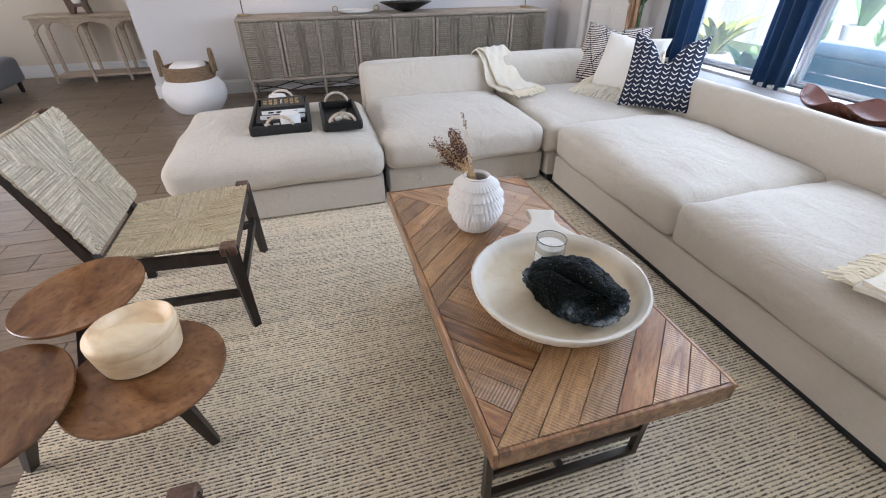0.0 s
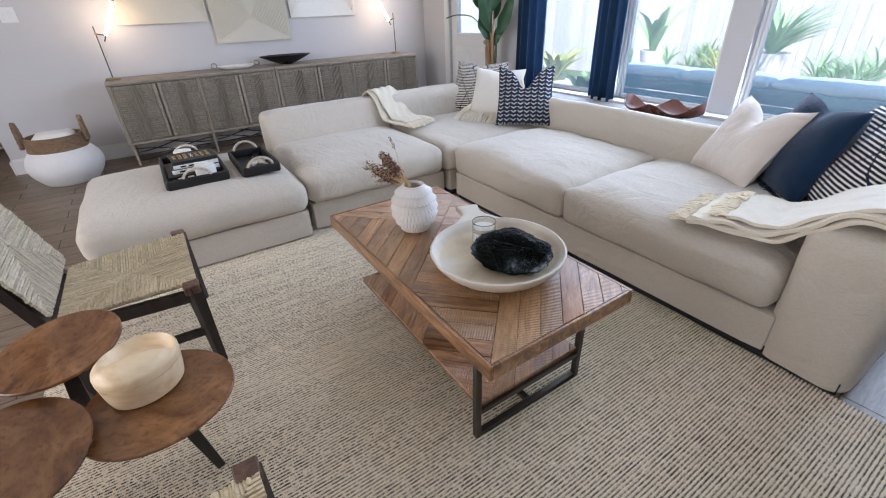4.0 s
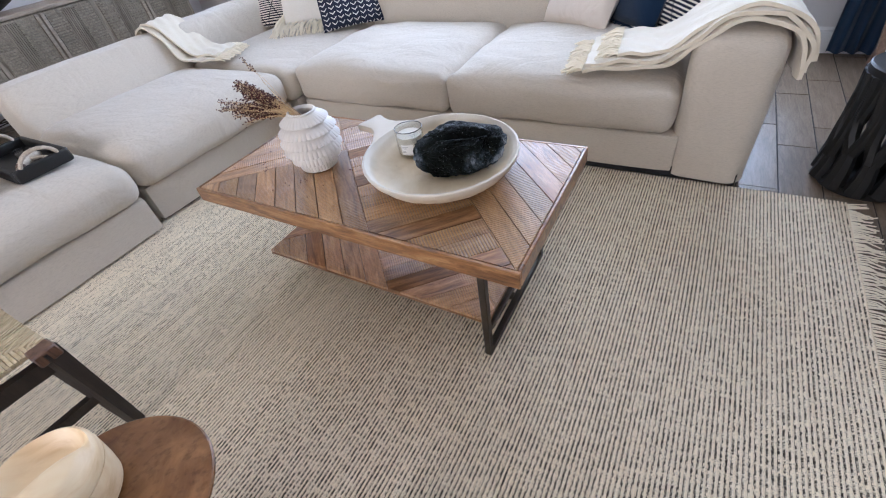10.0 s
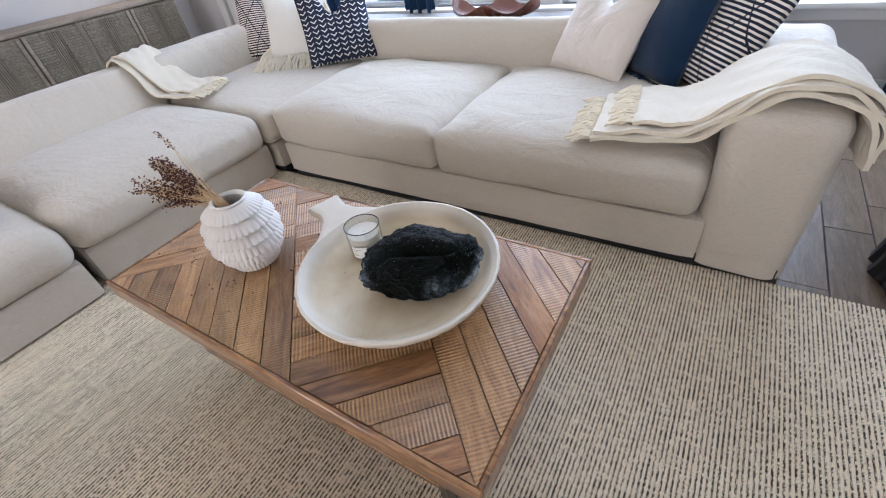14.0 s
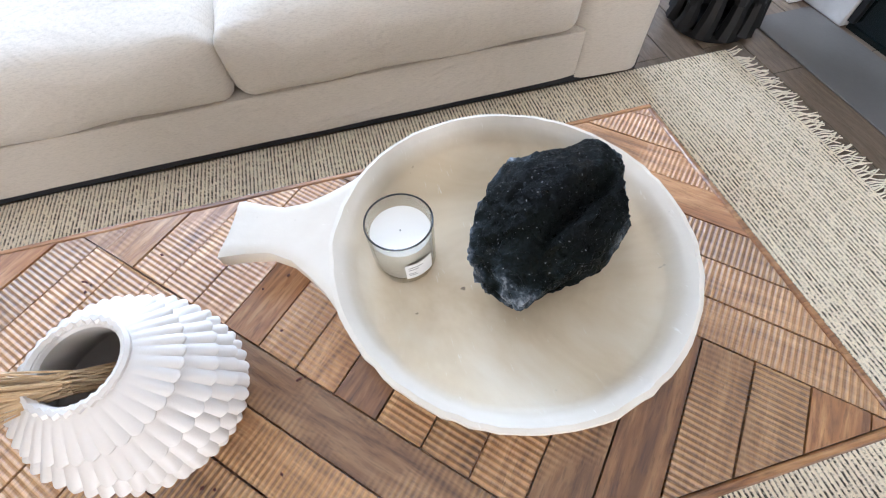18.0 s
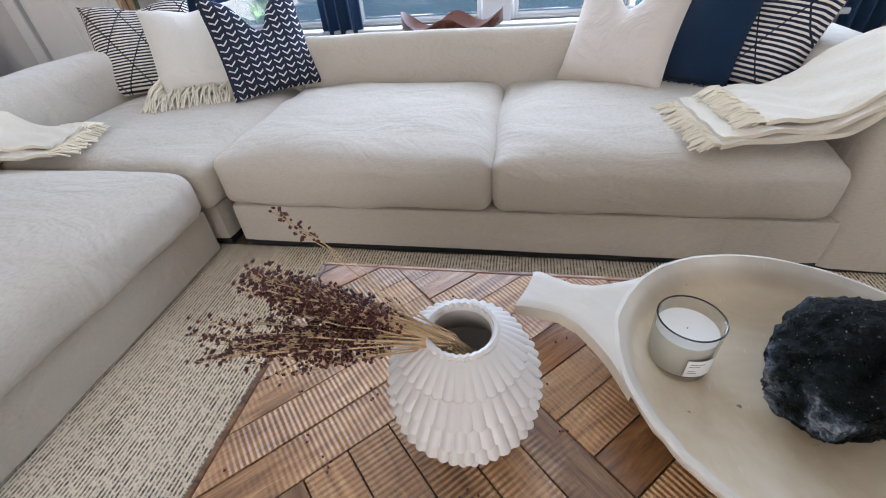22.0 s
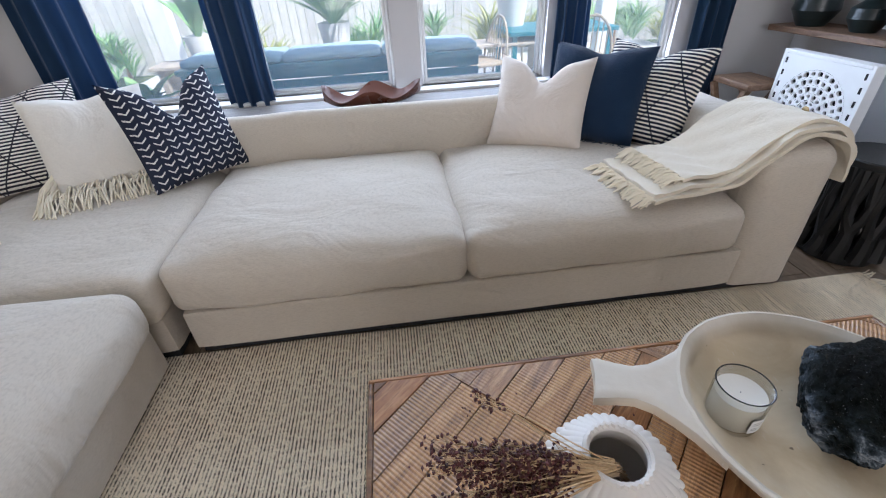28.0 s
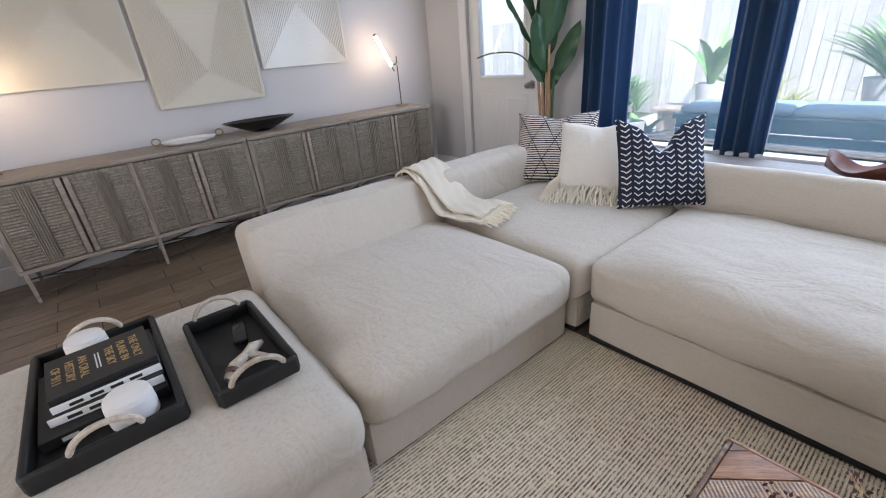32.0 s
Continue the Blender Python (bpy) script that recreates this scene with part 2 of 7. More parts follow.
def rod(bm, p0, p1, r0, r1=None, n=10):
    """A round bar between two points, closed at both ends."""
    p0, p1 = Vector(p0), Vector(p1)
    r1 = r0 if r1 is None else r1
    q = (p1 - p0).to_track_quat("Z", "Y").to_matrix()
    rings = []
    for p, r in ((p0, r0), (p1, r1)):
        rings.append([bm.verts.new(p + q @ Vector((r * math.cos(2 * math.pi * k / n), r * math.sin(2 * math.pi * k / n), 0))) for k in range(n)])
    for k in range(n):
        bm.faces.new((rings[0][k], rings[0][(k + 1) % n], rings[1][(k + 1) % n], rings[1][k]))
    bm.faces.new(rings[0][::-1])
    bm.faces.new(rings[1])
    return bm


def bar(bm, p0, p1, w, d=None, w1=None):
    """A square bar between two points, w wide at the start and w1 at the end."""
    p0, p1 = Vector(p0), Vector(p1)
    d, w1 = w if d is None else d, w if w1 is None else w1
    q = (p1 - p0).to_track_quat("Z", "Y").to_matrix()
    a, b = [], []
    for out, p, s in ((a, p0, 1.0), (b, p1, w1 / w)):
        for sx, sy in ((-1, -1), (1, -1), (1, 1), (-1, 1)):
            out.append(bm.verts.new(p + q @ Vector((sx * w / 2 * s, sy * d / 2 * s, 0))))
    for k in range(4):
        bm.faces.new((a[k], a[(k + 1) % 4], b[(k + 1) % 4], b[k]))
    bm.faces.new(a[::-1])
    bm.faces.new(b)
    return bm


def tube(bm, pts, r, n=8, closed=False, radii=None):
    """A tube along points."""
    pts = [Vector(p) for p in pts]
    rings, ref = [], Vector((0.13, 0.31, 0.94)).normalized()
    for i, p in enumerate(pts):
        a = pts[(i - 1) % len(pts)] if (closed or i) else p
        b = pts[(i + 1) % len(pts)] if (closed or i < len(pts) - 1) else p
        d = (b - a).normalized()
        u = d.cross(ref)
        u = u.normalized() if u.length > 1e-4 else d.orthogonal().normalized()
        w = d.cross(u)
        rr = radii[i] if radii else r
        rings.append([bm.verts.new(p + rr * (u * math.cos(2 * math.pi * k / n) + w * math.sin(2 * math.pi * k / n))) for k in range(n)])
    last = len(rings) if closed else len(rings) - 1
    for i in range(last):
        a, b = rings[i], rings[(i + 1) % len(rings)]
        for k in range(n):
            bm.faces.new((a[k], a[(k + 1) % n], b[(k + 1) % n], b[k]))
    if not closed:
        bm.faces.new(rings[0][::-1])
        bm.faces.new(rings[-1])
    return bm


def lathe(bm, profile, n=40, at=(0, 0, 0), squash=1.0, wobble=None):
    """A turned body: profile of (radius, height); wobble(angle, k) scales the radius."""
    rings = []
    for k, (r, z) in enumerate(profile):
        ring = []
        for i in range(n):
            a = 2 * math.pi * i / n
            rr = r * (wobble(a, k) if wobble else 1)
            ring.append(bm.verts.new((at[0] + rr * math.cos(a), at[1] + rr * squash * math.sin(a), at[2] + z)))
        rings.append(ring)
    for a, b in zip(rings, rings[1:]):
        for i in range(n):
            bm.faces.new((a[i], a[(i + 1) % n], b[(i + 1) % n], b[i]))
    if profile[0][0] > 1e-6:
        bm.faces.new(rings[0][::-1])
    if profile[-1][0] > 1e-6:
        bm.faces.new(rings[-1])
    bmesh.ops.remove_doubles(bm, verts=bm.verts[:], dist=1e-6)
    return bm


def soft(bm, x0, x1, y0, y1, z0, z1, r=0.06, crown=0.04, n=18, rumple=0.006, seed=0.0, side=0.0, flat=False):
    """A stuffed cushion: a rounded box with a crowned top, bulged sides and slight unevenness."""
    c = Vector(((x0 + x1) / 2, (y0 + y1) / 2, (z0 + z1) / 2))
    h = Vector(((x1 - x0) / 2, (y1 - y0) / 2, (z1 - z0) / 2))
    r = min(r, h.x * 0.98, h.y * 0.98, h.z * 0.98)

    def place(p):
        q = Vector([max(-(h[i] - r), min(h[i] - r, p[i] * h[i])) for i in range(3)])
        if flat and p[2] < 0:
            q.z = p[2] * h.z
        d = Vector([p[i] * h[i] for i in range(3)]) - q
        if flat and d.length < 1e-7:
            return q + c
        v = q + (d.normalized() * r if d.length > 1e-7 else d)
        u, w, t = v.x / h.x, v.y / h.y, v.z / h.z
        if t > 0:
            v.z += crown * (1 - u ** 4) * (1 - w ** 4) * t
        v.x += side * (1 - t * t) * (1 - w ** 4) * (1 if u > 0 else -1) * abs(u) ** 3
        v.y += side * (1 - t * t) * (1 - u ** 4) * (1 if w > 0 else -1) * abs(w) ** 3
        s = (v + c) * 5.0 + Vector((seed, seed * 1.7, seed * 0.3))
        v += Vector((noise.noise(s), noise.noise(s + Vector((9, 2, 4))), noise.noise(s + Vector((3, 8, 1))))) * rumple
        return v + c

    g = [math.sin(math.pi / 2 * (2 * i / n - 1)) * 0.6 + (2 * i / n - 1) * 0.4 for i in range(n + 1)]
    for axis in range(3):
        for s in (-1, 1):
            grid = []
            for a in g:
                row = []
                for b in g:
                    p = [0, 0, 0]
                    p[axis], p[(axis + 1) % 3], p[(axis + 2) % 3] = s, a, b
                    row.append(bm.verts.new(place(p)))
                grid.append(row)
            for i in range(n):
                for j in range(n):
                    bm.faces.new((grid[i][j], grid[i + 1][j], grid[i + 1][j + 1], grid[i][j + 1]))
    bmesh.ops.remove_doubles(bm, verts=bm.verts[:], dist=1e-4)
    return bm


def pillow(bm, w, h, t, chop=0.06, n=26, ears=0.03, seed=1.0):
    """A stuffed throw pillow standing in the xz plane, its base at z 0, with pinched corners and a dented top."""
    for s in (-1, 1):
        grid = []
        for i in range(n + 1):
            row = []
            for j in range(n + 1):
                u, v = 2 * i / n - 1, 2 * j / n - 1
                x = u * w / 2 * (1 - 0.06 * (1 - v * v))
                z = h / 2 + v * h / 2 * (1 - 0.05 * (1 - u * u))
                top = max(0.0, v)
                z -= chop * math.exp(-(u / 0.32) ** 2) * top ** 1.5
                z += chop * 0.25 * (abs(u) ** 3) * top
                fat = max(0.0, (1 - u ** 4) * (1 - v ** 4)) ** 0.55
                dent = 1 - 0.55 * math.exp(-(u / 0.28) ** 2) * max(0.0, v) ** 1.2 * (1 if chop else 0)
                y = s * t / 2 * fat * dent
                p = Vector((x * 4 + seed, z * 4, s + seed))
                y += 0.008 * noise.noise(p * 2.2) * fat
                row.append(bm.verts.new((x, y, z)))
            grid.append(row)
        for i in range(n):
            for j in range(n):
                bm.faces.new((grid[i][j], grid[i + 1][j], grid[i + 1][j + 1], grid[i][j + 1]))
    bmesh.ops.remove_doubles(bm, verts=bm.verts[:], dist=1e-5)
    return bm


def prism(bm, outline, y0, y1):
    """A flat outline in (x, z), extruded along y."""
    a = [bm.verts.new((x, y0, z)) for x, z in outline]
    b = [bm.verts.new((x, y1, z)) for x, z in outline]
    n = len(outline)
    for k in range(n):
        bm.faces.new((a[k], a[(k + 1) % n], b[(k + 1) % n], b[k]))
    bm.faces.new(a[::-1])
    bm.faces.new(b)
    return bm


# ---------------------------------------------------------------- the shell of the room
FZ = -0.012                                   # top of the floor tiles
EAST, NORTH, SOUTH, WEST, HALL = 3.05, 5.42, -1.05, -4.2, 6.98
TOP = 2.75
WINDOWS = [(2.40, 3.26), (1.380, 2.224), (0.382, 1.205), (-0.5, 0.20)]
SILL, HEAD = 0.53, 2.25
DOOR = (3.93, 4.80)


def wall(name, pieces, material=WALL, label="smooth painted wall"):
    bm = B()
    for p in pieces:
        box(bm, *p)
    return tagged(link(name, bm, material, smooth=False), label, "wall", kind="structure")


# east wall with its openings
ys = [SOUTH - 0.35]
pieces = []
for y0, y1 in sorted(WINDOWS):
    pieces.append((EAST, EAST + 0.16, ys[-1], y0, FZ, TOP))
    pieces.append((EAST, EAST + 0.16, y0, y1, FZ, SILL))
    pieces.append((EAST, EAST + 0.16, y0, y1, HEAD, TOP))
    ys.append(y1)
pieces.append((EAST, EAST + 0.16, ys[-1], DOOR[0], FZ, TOP))
pieces.append((EAST, EAST + 0.16, DOOR[0], DOOR[1], 2.06, TOP))
pieces.append((EAST, EAST + 0.16, DOOR[1], NORTH + 0.14, FZ, TOP))
wall("wall_east", pieces, label="pale painted wall with four tall windows and a door")
wall("wall_north", [(-1.735, EAST, NORTH, NORTH + 0.14, FZ, TOP)], label="pale painted wall behind the sideboards")
wall("wall_hall", [(WEST, EAST + 0.16, HALL, HALL + 0.14, FZ, TOP)], WALLW, "warm white wall behind the arched console")
# both west openings are assumed and out of view, made for the fill lamps
wall("wall_west", [(WEST - 0.14, WEST, -3.0, 0.2, FZ, TOP), (WEST - 0.14, WEST, 2.6, 5.9, FZ, TOP), (WEST - 0.14, WEST, 6.5, HALL + 0.14, FZ, TOP),
                   (WEST - 0.14, WEST, 0.2, 2.6, FZ, 0.5), (WEST - 0.14, WEST, 0.2, 2.6, 2.4, TOP), (WEST - 0.14, WEST, 5.9, 6.5, FZ, 0.5), (WEST - 0.14, WEST, 5.9, 6.5, 2.4, TOP)])
wall("wall_south", [(WEST, 0.2, SOUTH - 0.14, SOUTH, FZ, TOP), (0.2, 1.95, SOUTH - 0.45, SOUTH - 0.3, FZ, TOP), (1.95, EAST, SOUTH - 0.45, SOUTH - 0.35, FZ, TOP)])
bm = box(B(), WEST - 0.14, EAST + 0.16, -3.0, HALL + 0.14, TOP, TOP + 0.1)
box(bm, WEST - 1.75, WEST - 0.14, 3.6, HALL + 0.14, TOP, TOP + 0.1)      # unseen slab added to keep the sun out of the assumed hall opening
tagged(link("ceiling", bm, CEIL, smooth=False), "flat white ceiling", "ceiling", kind="structure")

# baseboards
bm = B()
for p in ((EAST - 0.018, EAST, SOUTH - 0.35, DOOR[0] - 0.1), (EAST - 0.018, EAST, DOOR[1] + 0.1, NORTH), (-1.735, EAST, NORTH - 0.018, NORTH), (WEST, EAST, HALL - 0.018, HALL)):
    x0, x1, y0, y1 = p
    box(bm, x0, x1, y0, y1, FZ, 0.12, 0.004, 1)
    s = 0.006
    if x1 - x0 < 0.1:
        box(bm, x0 + s, x1, y0, y1, 0.12, 0.14, 0.003, 1)
    else:
        box(bm, x0, x1, y0 + s, y1, 0.12, 0.14, 0.003, 1)
box(bm, -1.753, -1.735, NORTH - 0.018, NORTH + 0.158, FZ, 0.12, 0.004, 1)
tagged(link("baseboard", bm, TRIM), "white moulded baseboard along the walls", "baseboard", kind="structure")
bm = box(B(), WEST, EAST, HALL - 0.022, HALL, 0.93, 0.985, 0.006, 2)
box(bm, WEST, EAST, HALL - 0.03, HALL, 0.985, 1.0, 0.004, 1)
tagged(link("trim", bm, TRIM), "white chair rail moulding on the hall wall", "trim", kind="structure")

# ---------------------------------------------------------------- windows and door
def sheet_glass(name, tint, least):
    """Thin glass: clear, with gloss that grows towards grazing views."""
    m = bpy.data.materials.new(name)
    m.use_nodes = True
    n, link_ = m.node_tree.nodes, m.node_tree.links.new
    g, t, x, f = n.new("ShaderNodeBsdfGlossy"), n.new("ShaderNodeBsdfTransparent"), n.new("ShaderNodeMixShader"), n.new("ShaderNodeLayerWeight")
    p, a = n.new("ShaderNodeMath"), n.new("ShaderNodeMath")
    p.operation, p.inputs[1].default_value = "POWER", 4.0
    a.operation, a.inputs[1].default_value, a.inputs[2].default_value = "MULTIPLY_ADD", 0.6, least
    g.inputs["Roughness"].default_value = 0.02
    t.inputs["Color"].default_value = (*tint, 1)
    link_(f.outputs["Facing"], p.inputs[0])
    link_(p.outputs[0], a.inputs[0])
    link_(a.outputs[0], x.inputs[0])
    link_(t.outputs[0], x.inputs[1])
    link_(g.outputs[0], x.inputs[2])
    link_(x.outputs[0], n["Material Output"].inputs[0])
    return m


GLASS = sheet_glass("window_glass", (0.95, 0.98, 0.98), 0.04)
_n, _l = GLASS.node_tree.nodes, GLASS.node_tree.links          # a translucent layer that paints a veil of bright haze over the panes
_haze, _mix = _n.new("ShaderNodeBsdfTranslucent"), _n.new("ShaderNodeMixShader")
_haze.inputs["Color"].default_value = (0.93, 0.95, 0.93, 1)
_mix.inputs[0].default_value = 0.16
_l.new(_n["Material Output"].inputs[0].links[0].from_socket, _mix.inputs[1])
_l.new(_haze.outputs[0], _mix.inputs[2])
_l.new(_mix.outputs[0], _n["Material Output"].inputs[0])

for i, (y0, y1) in enumerate(WINDOWS):
    w = thing("window_%d" % (i + 1), "tall white-framed window onto the patio", "window", kind="structure")
    bm = B()
    for p in ((y0, y0 + 0.022, SILL, HEAD), (y1 - 0.022, y1, SILL, HEAD), (y0 + 0.022, y1 - 0.022, SILL, SILL + 0.012), (y0 + 0.022, y1 - 0.022, HEAD - 0.05, HEAD)):
        box(bm, EAST + 0.045, EAST + 0.115, *p, 0.006, 1)
    part("window_frame", bm, TRIM, w)
    bm = B()
    for p in ((y0 + 0.022, y0 + 0.042, SILL + 0.012, HEAD - 0.05), (y1 - 0.042, y1 - 0.022, SILL + 0.012, HEAD - 0.05), (y0 + 0.042, y1 - 0.042, SILL + 0.012, SILL + 0.032), (y0 + 0.042, y1 - 0.042, HEAD - 0.085, HEAD - 0.05)):
        box(bm, EAST + 0.06, EAST + 0.1, *p, 0.004, 1)
    part("sash", bm, TRIM, w)
    pane = part("pane", box(B(), EAST + 0.078, EAST + 0.084, y0 + 0.042, y1 - 0.042, SILL + 0.032, HEAD - 0.085), GLASS, w, smooth=False)
    pane.visible_shadow = False
bm = box(B(), EAST - 0.10, EAST + 0.045, -0.62, 3.4, SILL - 0.03, SILL, 0.006, 2)
box(bm, EAST - 0.02, EAST, -0.62, 3.4, SILL - 0.10, SILL - 0.03, 0.004, 1)
tagged(link("window_sill", bm, TRIM), "deep white painted window sill", "window sill", kind="structure")

d = thing("door_1", "white panelled patio door with a tall glass light", "door", kind="structure")
y0, y1 = DOOR
g0, g1, gz0, gz1 = 4.10, 4.65, 1.0, 1.88
bm = B()
for p in ((y0 + 0.01, g0 - 0.03, FZ + 0.01, 2.05), (g1 + 0.03, y1 - 0.01, FZ + 0.01, 2.05), (g0 - 0.03, g1 + 0.03, FZ + 0.01, gz0 - 0.03), (g0 - 0.03, g1 + 0.03, gz1 + 0.03, 2.05)):
    box(bm, EAST + 0.03, EAST + 0.075, *p)
part("leaf", bm, TRIM, d, smooth=False)
bm = B()
for p in ((g0 - 0.03, g0, gz0 - 0.03, gz1 + 0.03), (g1, g1 + 0.03, gz0 - 0.03, gz1 + 0.03), (g0, g1, gz0 - 0.03, gz0), (g0, g1, gz1, gz1 + 0.03)):
    box(bm, EAST + 0.018, EAST + 0.085, *p, 0.006, 2)
part("glass_frame", bm, TRIM, d)
for a, b in ((4.04, 4.33), (4.41, 4.70)):
    bm = box(B(), EAST + 0.022, EAST + 0.032, a, b, 0.22, 0.84, 0.006, 2)
    box(bm, EAST + 0.016, EAST + 0.026, a + 0.04, b - 0.04, 0.26, 0.80, 0.004, 1)
    part("raised_panel", bm, TRIM, d)
p = part("pane", box(B(), EAST + 0.05, EAST + 0.056, g0, g1, gz0, gz1), GLASS, d, smooth=False)
p.visible_shadow = False
bm = B()
for p in ((y0 - 0.09, y0 + 0.01, FZ, 2.06), (y1 - 0.01, y1 + 0.09, FZ, 2.06), (y0 - 0.09, y1 + 0.09, 2.06, 2.16)):
    box(bm, EAST - 0.02, EAST - 0.0015, *p, 0.006, 2)
part("casing", bm, TRIM, d)
CHROME = plain("brushed_nickel", (0.42, 0.40, 0.38), 0.28, 1.0, 0.08, 20, 200, 0.05)
for z, r in ((0.92, 0.028), (1.06, 0.022)):
    bm = rod(B(), (EAST + 0.03, 4.005, z), (EAST + 0.022, 4.005, z), r + 0.008, n=20)
    if z < 1:
        rod(bm, (EAST + 0.03, 4.005, z), (EAST - 0.03, 4.005, z), 0.011, n=12)
        lathe(bm, [(0.0, -0.028), (0.018, -0.024), (0.028, -0.008), (0.027, 0.010), (0.016, 0.022), (0, 0.024)], 18, (EAST - 0.04, 4.005, z))
    else:
        rod(bm, (EAST + 0.022, 4.005, z), (EAST + 0.008, 4.005, z), r, n=18)
        box(bm, EAST - 0.008, EAST + 0.008, 3.997, 4.013, z - 0.02, z + 0.02, 0.003, 1)
    part("door_knob" if z < 1 else "deadbolt", bm, CHROME, d, "brushed metal knob" if z < 1 else "brushed metal deadbolt")

# ---------------------------------------------------------------- the modular sofa
def seam_line(bm, pts, r=0.004):
    return tube(bm, pts, r, 5)


SX0, SX1 = 1.338, 2.315                       # front of the long sofa's base, outer back
# long two-seat piece with an arm
s = thing("sofa", "oatmeal linen two-seat sofa module with one wide arm", "sofa", group="sectional sofa")
part("base", soft(B(), SX0, SX1 - 0.02, 0.10, 2.245, 0.034, 0.205, 0.014, 0, 16, 0.003, 1, flat=True), SOFA, s)
# each module's black plinth paints the shade gap above the floor
part("plinth", box(B(), SX0 + 0.016, SX1 - 0.06, -0.15, 2.23, 0.0, 0.052), SHADE, s, "recessed black plinth that paints the shade gap")
part("seat_cushion", soft(B(), SX0 - 0.012, 2.24, 0.135, 1.199, 0.20, 0.395, 0.045, 0.055, 28, 0.013, 3, 0.02), SOFA, s)
part("seat_cushion", soft(B(), SX0 - 0.012, 2.24, 1.208, 2.268, 0.20, 0.395, 0.045, 0.055, 28, 0.013, 7, 0.02), SOFA, s)
part("backrest", soft(B(), 2.21, SX1, 0.04, 2.27, 0.04, 0.625, 0.055, 0.012, 24, 0.006, 11, flat=True), SOFA, s)
part("arm", soft(B(), SX0, SX1, -0.176, 0.13, 0.014, 0.605, 0.075, 0.008, 24, 0.005, 13, flat=True), SOFA, s)
# corner piece
s = thing("corner_seat", "oatmeal linen corner sofa module with two low backs", "sofa", group="sectional sofa")
part("base", soft(B(), 1.325, SX1 - 0.02, 2.30, 3.42, 0.042, 0.205, 0.02, 0, 14, 0.003, 2, flat=True), SOFA, s)
part("plinth", box(B(), 1.343, SX1 - 0.06, 2.315, 3.40, 0.0, 0.052), SHADE, s, "recessed black plinth that paints the shade gap")
part("seat_cushion", soft(B(), 1.278, 2.24, 2.278, 3.22, 0.20, 0.395, 0.05, 0.035, 22, 0.008, 5, 0.012), SOFA, s)
part("side_back", soft(B(), 2.21, SX1, 2.275, 3.45, 0.04, 0.625, 0.055, 0.012, 18, 0.006, 17, flat=True), SOFA, s)
part("backrest", soft(B(), 1.31, 2.225, 3.19, 3.45, 0.04, 0.625, 0.055, 0.012, 18, 0.006, 19, flat=True), SOFA, s)
# armless chaise piece
s = thing("chaise_seat", "oatmeal linen armless sofa module with a sloped back", "sofa", group="sectional sofa")
part("base", soft(B(), 0.258, 1.300, 2.335, 3.40, 0.016, 0.205, 0.02, 0, 14, 0.003, 4, flat=True), SOFA, s)
part("plinth", box(B(), 0.30, 1.28, 2.36, 3.38, 0.0, 0.04), SHADE, s, "recessed black plinth that paints the shade gap")
part("seat_cushion", soft(B(), 0.245, 1.270, 2.285, 3.22, 0.20, 0.395, 0.06, 0.045, 26, 0.009, 9, 0.018), SOFA, s)
bm = soft(B(), 0.25, 1.292, 3.12, 3.45, 0.04, 0.62, 0.055, 0.012, 20, 0.006, 23, flat=True)
for v in bm.verts:                                # the front of the back slopes
    if v.co.y < 3.3:
        v.co.y += 0.13 * (v.co.z - 0.35) / 0.3 * (3.3 - v.co.y) / 0.18
part("backrest", bm, SOFA, s)
# ottoman
s = thing("ottoman", "oatmeal linen ottoman module pushed up to the chaise", "ottoman", group="sectional sofa")
part("base", soft(B(), -0.925, 0.222, 2.285, 3.27, 0.012, 0.19, 0.02, 0, 14, 0.003, 6, flat=True), SOFA, s)
part("plinth", box(B(), -0.87, 0.17, 2.33, 3.22, 0.0, 0.03), SHADE, s, "recessed black plinth that paints the shade gap")
part("seat_cushion", soft(B(), -0.94, 0.226, 2.245, 3.28, 0.19, 0.385, 0.07, 0.035, 24, 0.008, 31, 0.015), SOFA, s)

# ---------------------------------------------------------------- coffee table
TX0, TX1, TY0, TY1, TZ = 0.120, 0.722, 0.337, 1.528, 0.458
ct = thing("coffee_table", "reclaimed wood coffee table with chevron planks and steel frame", "coffee table")


def clip_poly(poly, a, b, c):
    """The part of a polygon where a x + b y >= c."""
    out = []
    for p, q in zip(poly, poly[1:] + poly[:1]):
        fp, fq = a * p[0] + b * p[1] - c, a * q[0] + b * q[1] - c
        if fp >= 0:
            out.append(p)
        if (fp >= 0) != (fq >= 0):
            t = fp / (fp - fq)
            out.append((p[0] + t * (q[0] - p[0]), p[1] + t * (q[1] - p[1])))
    return out


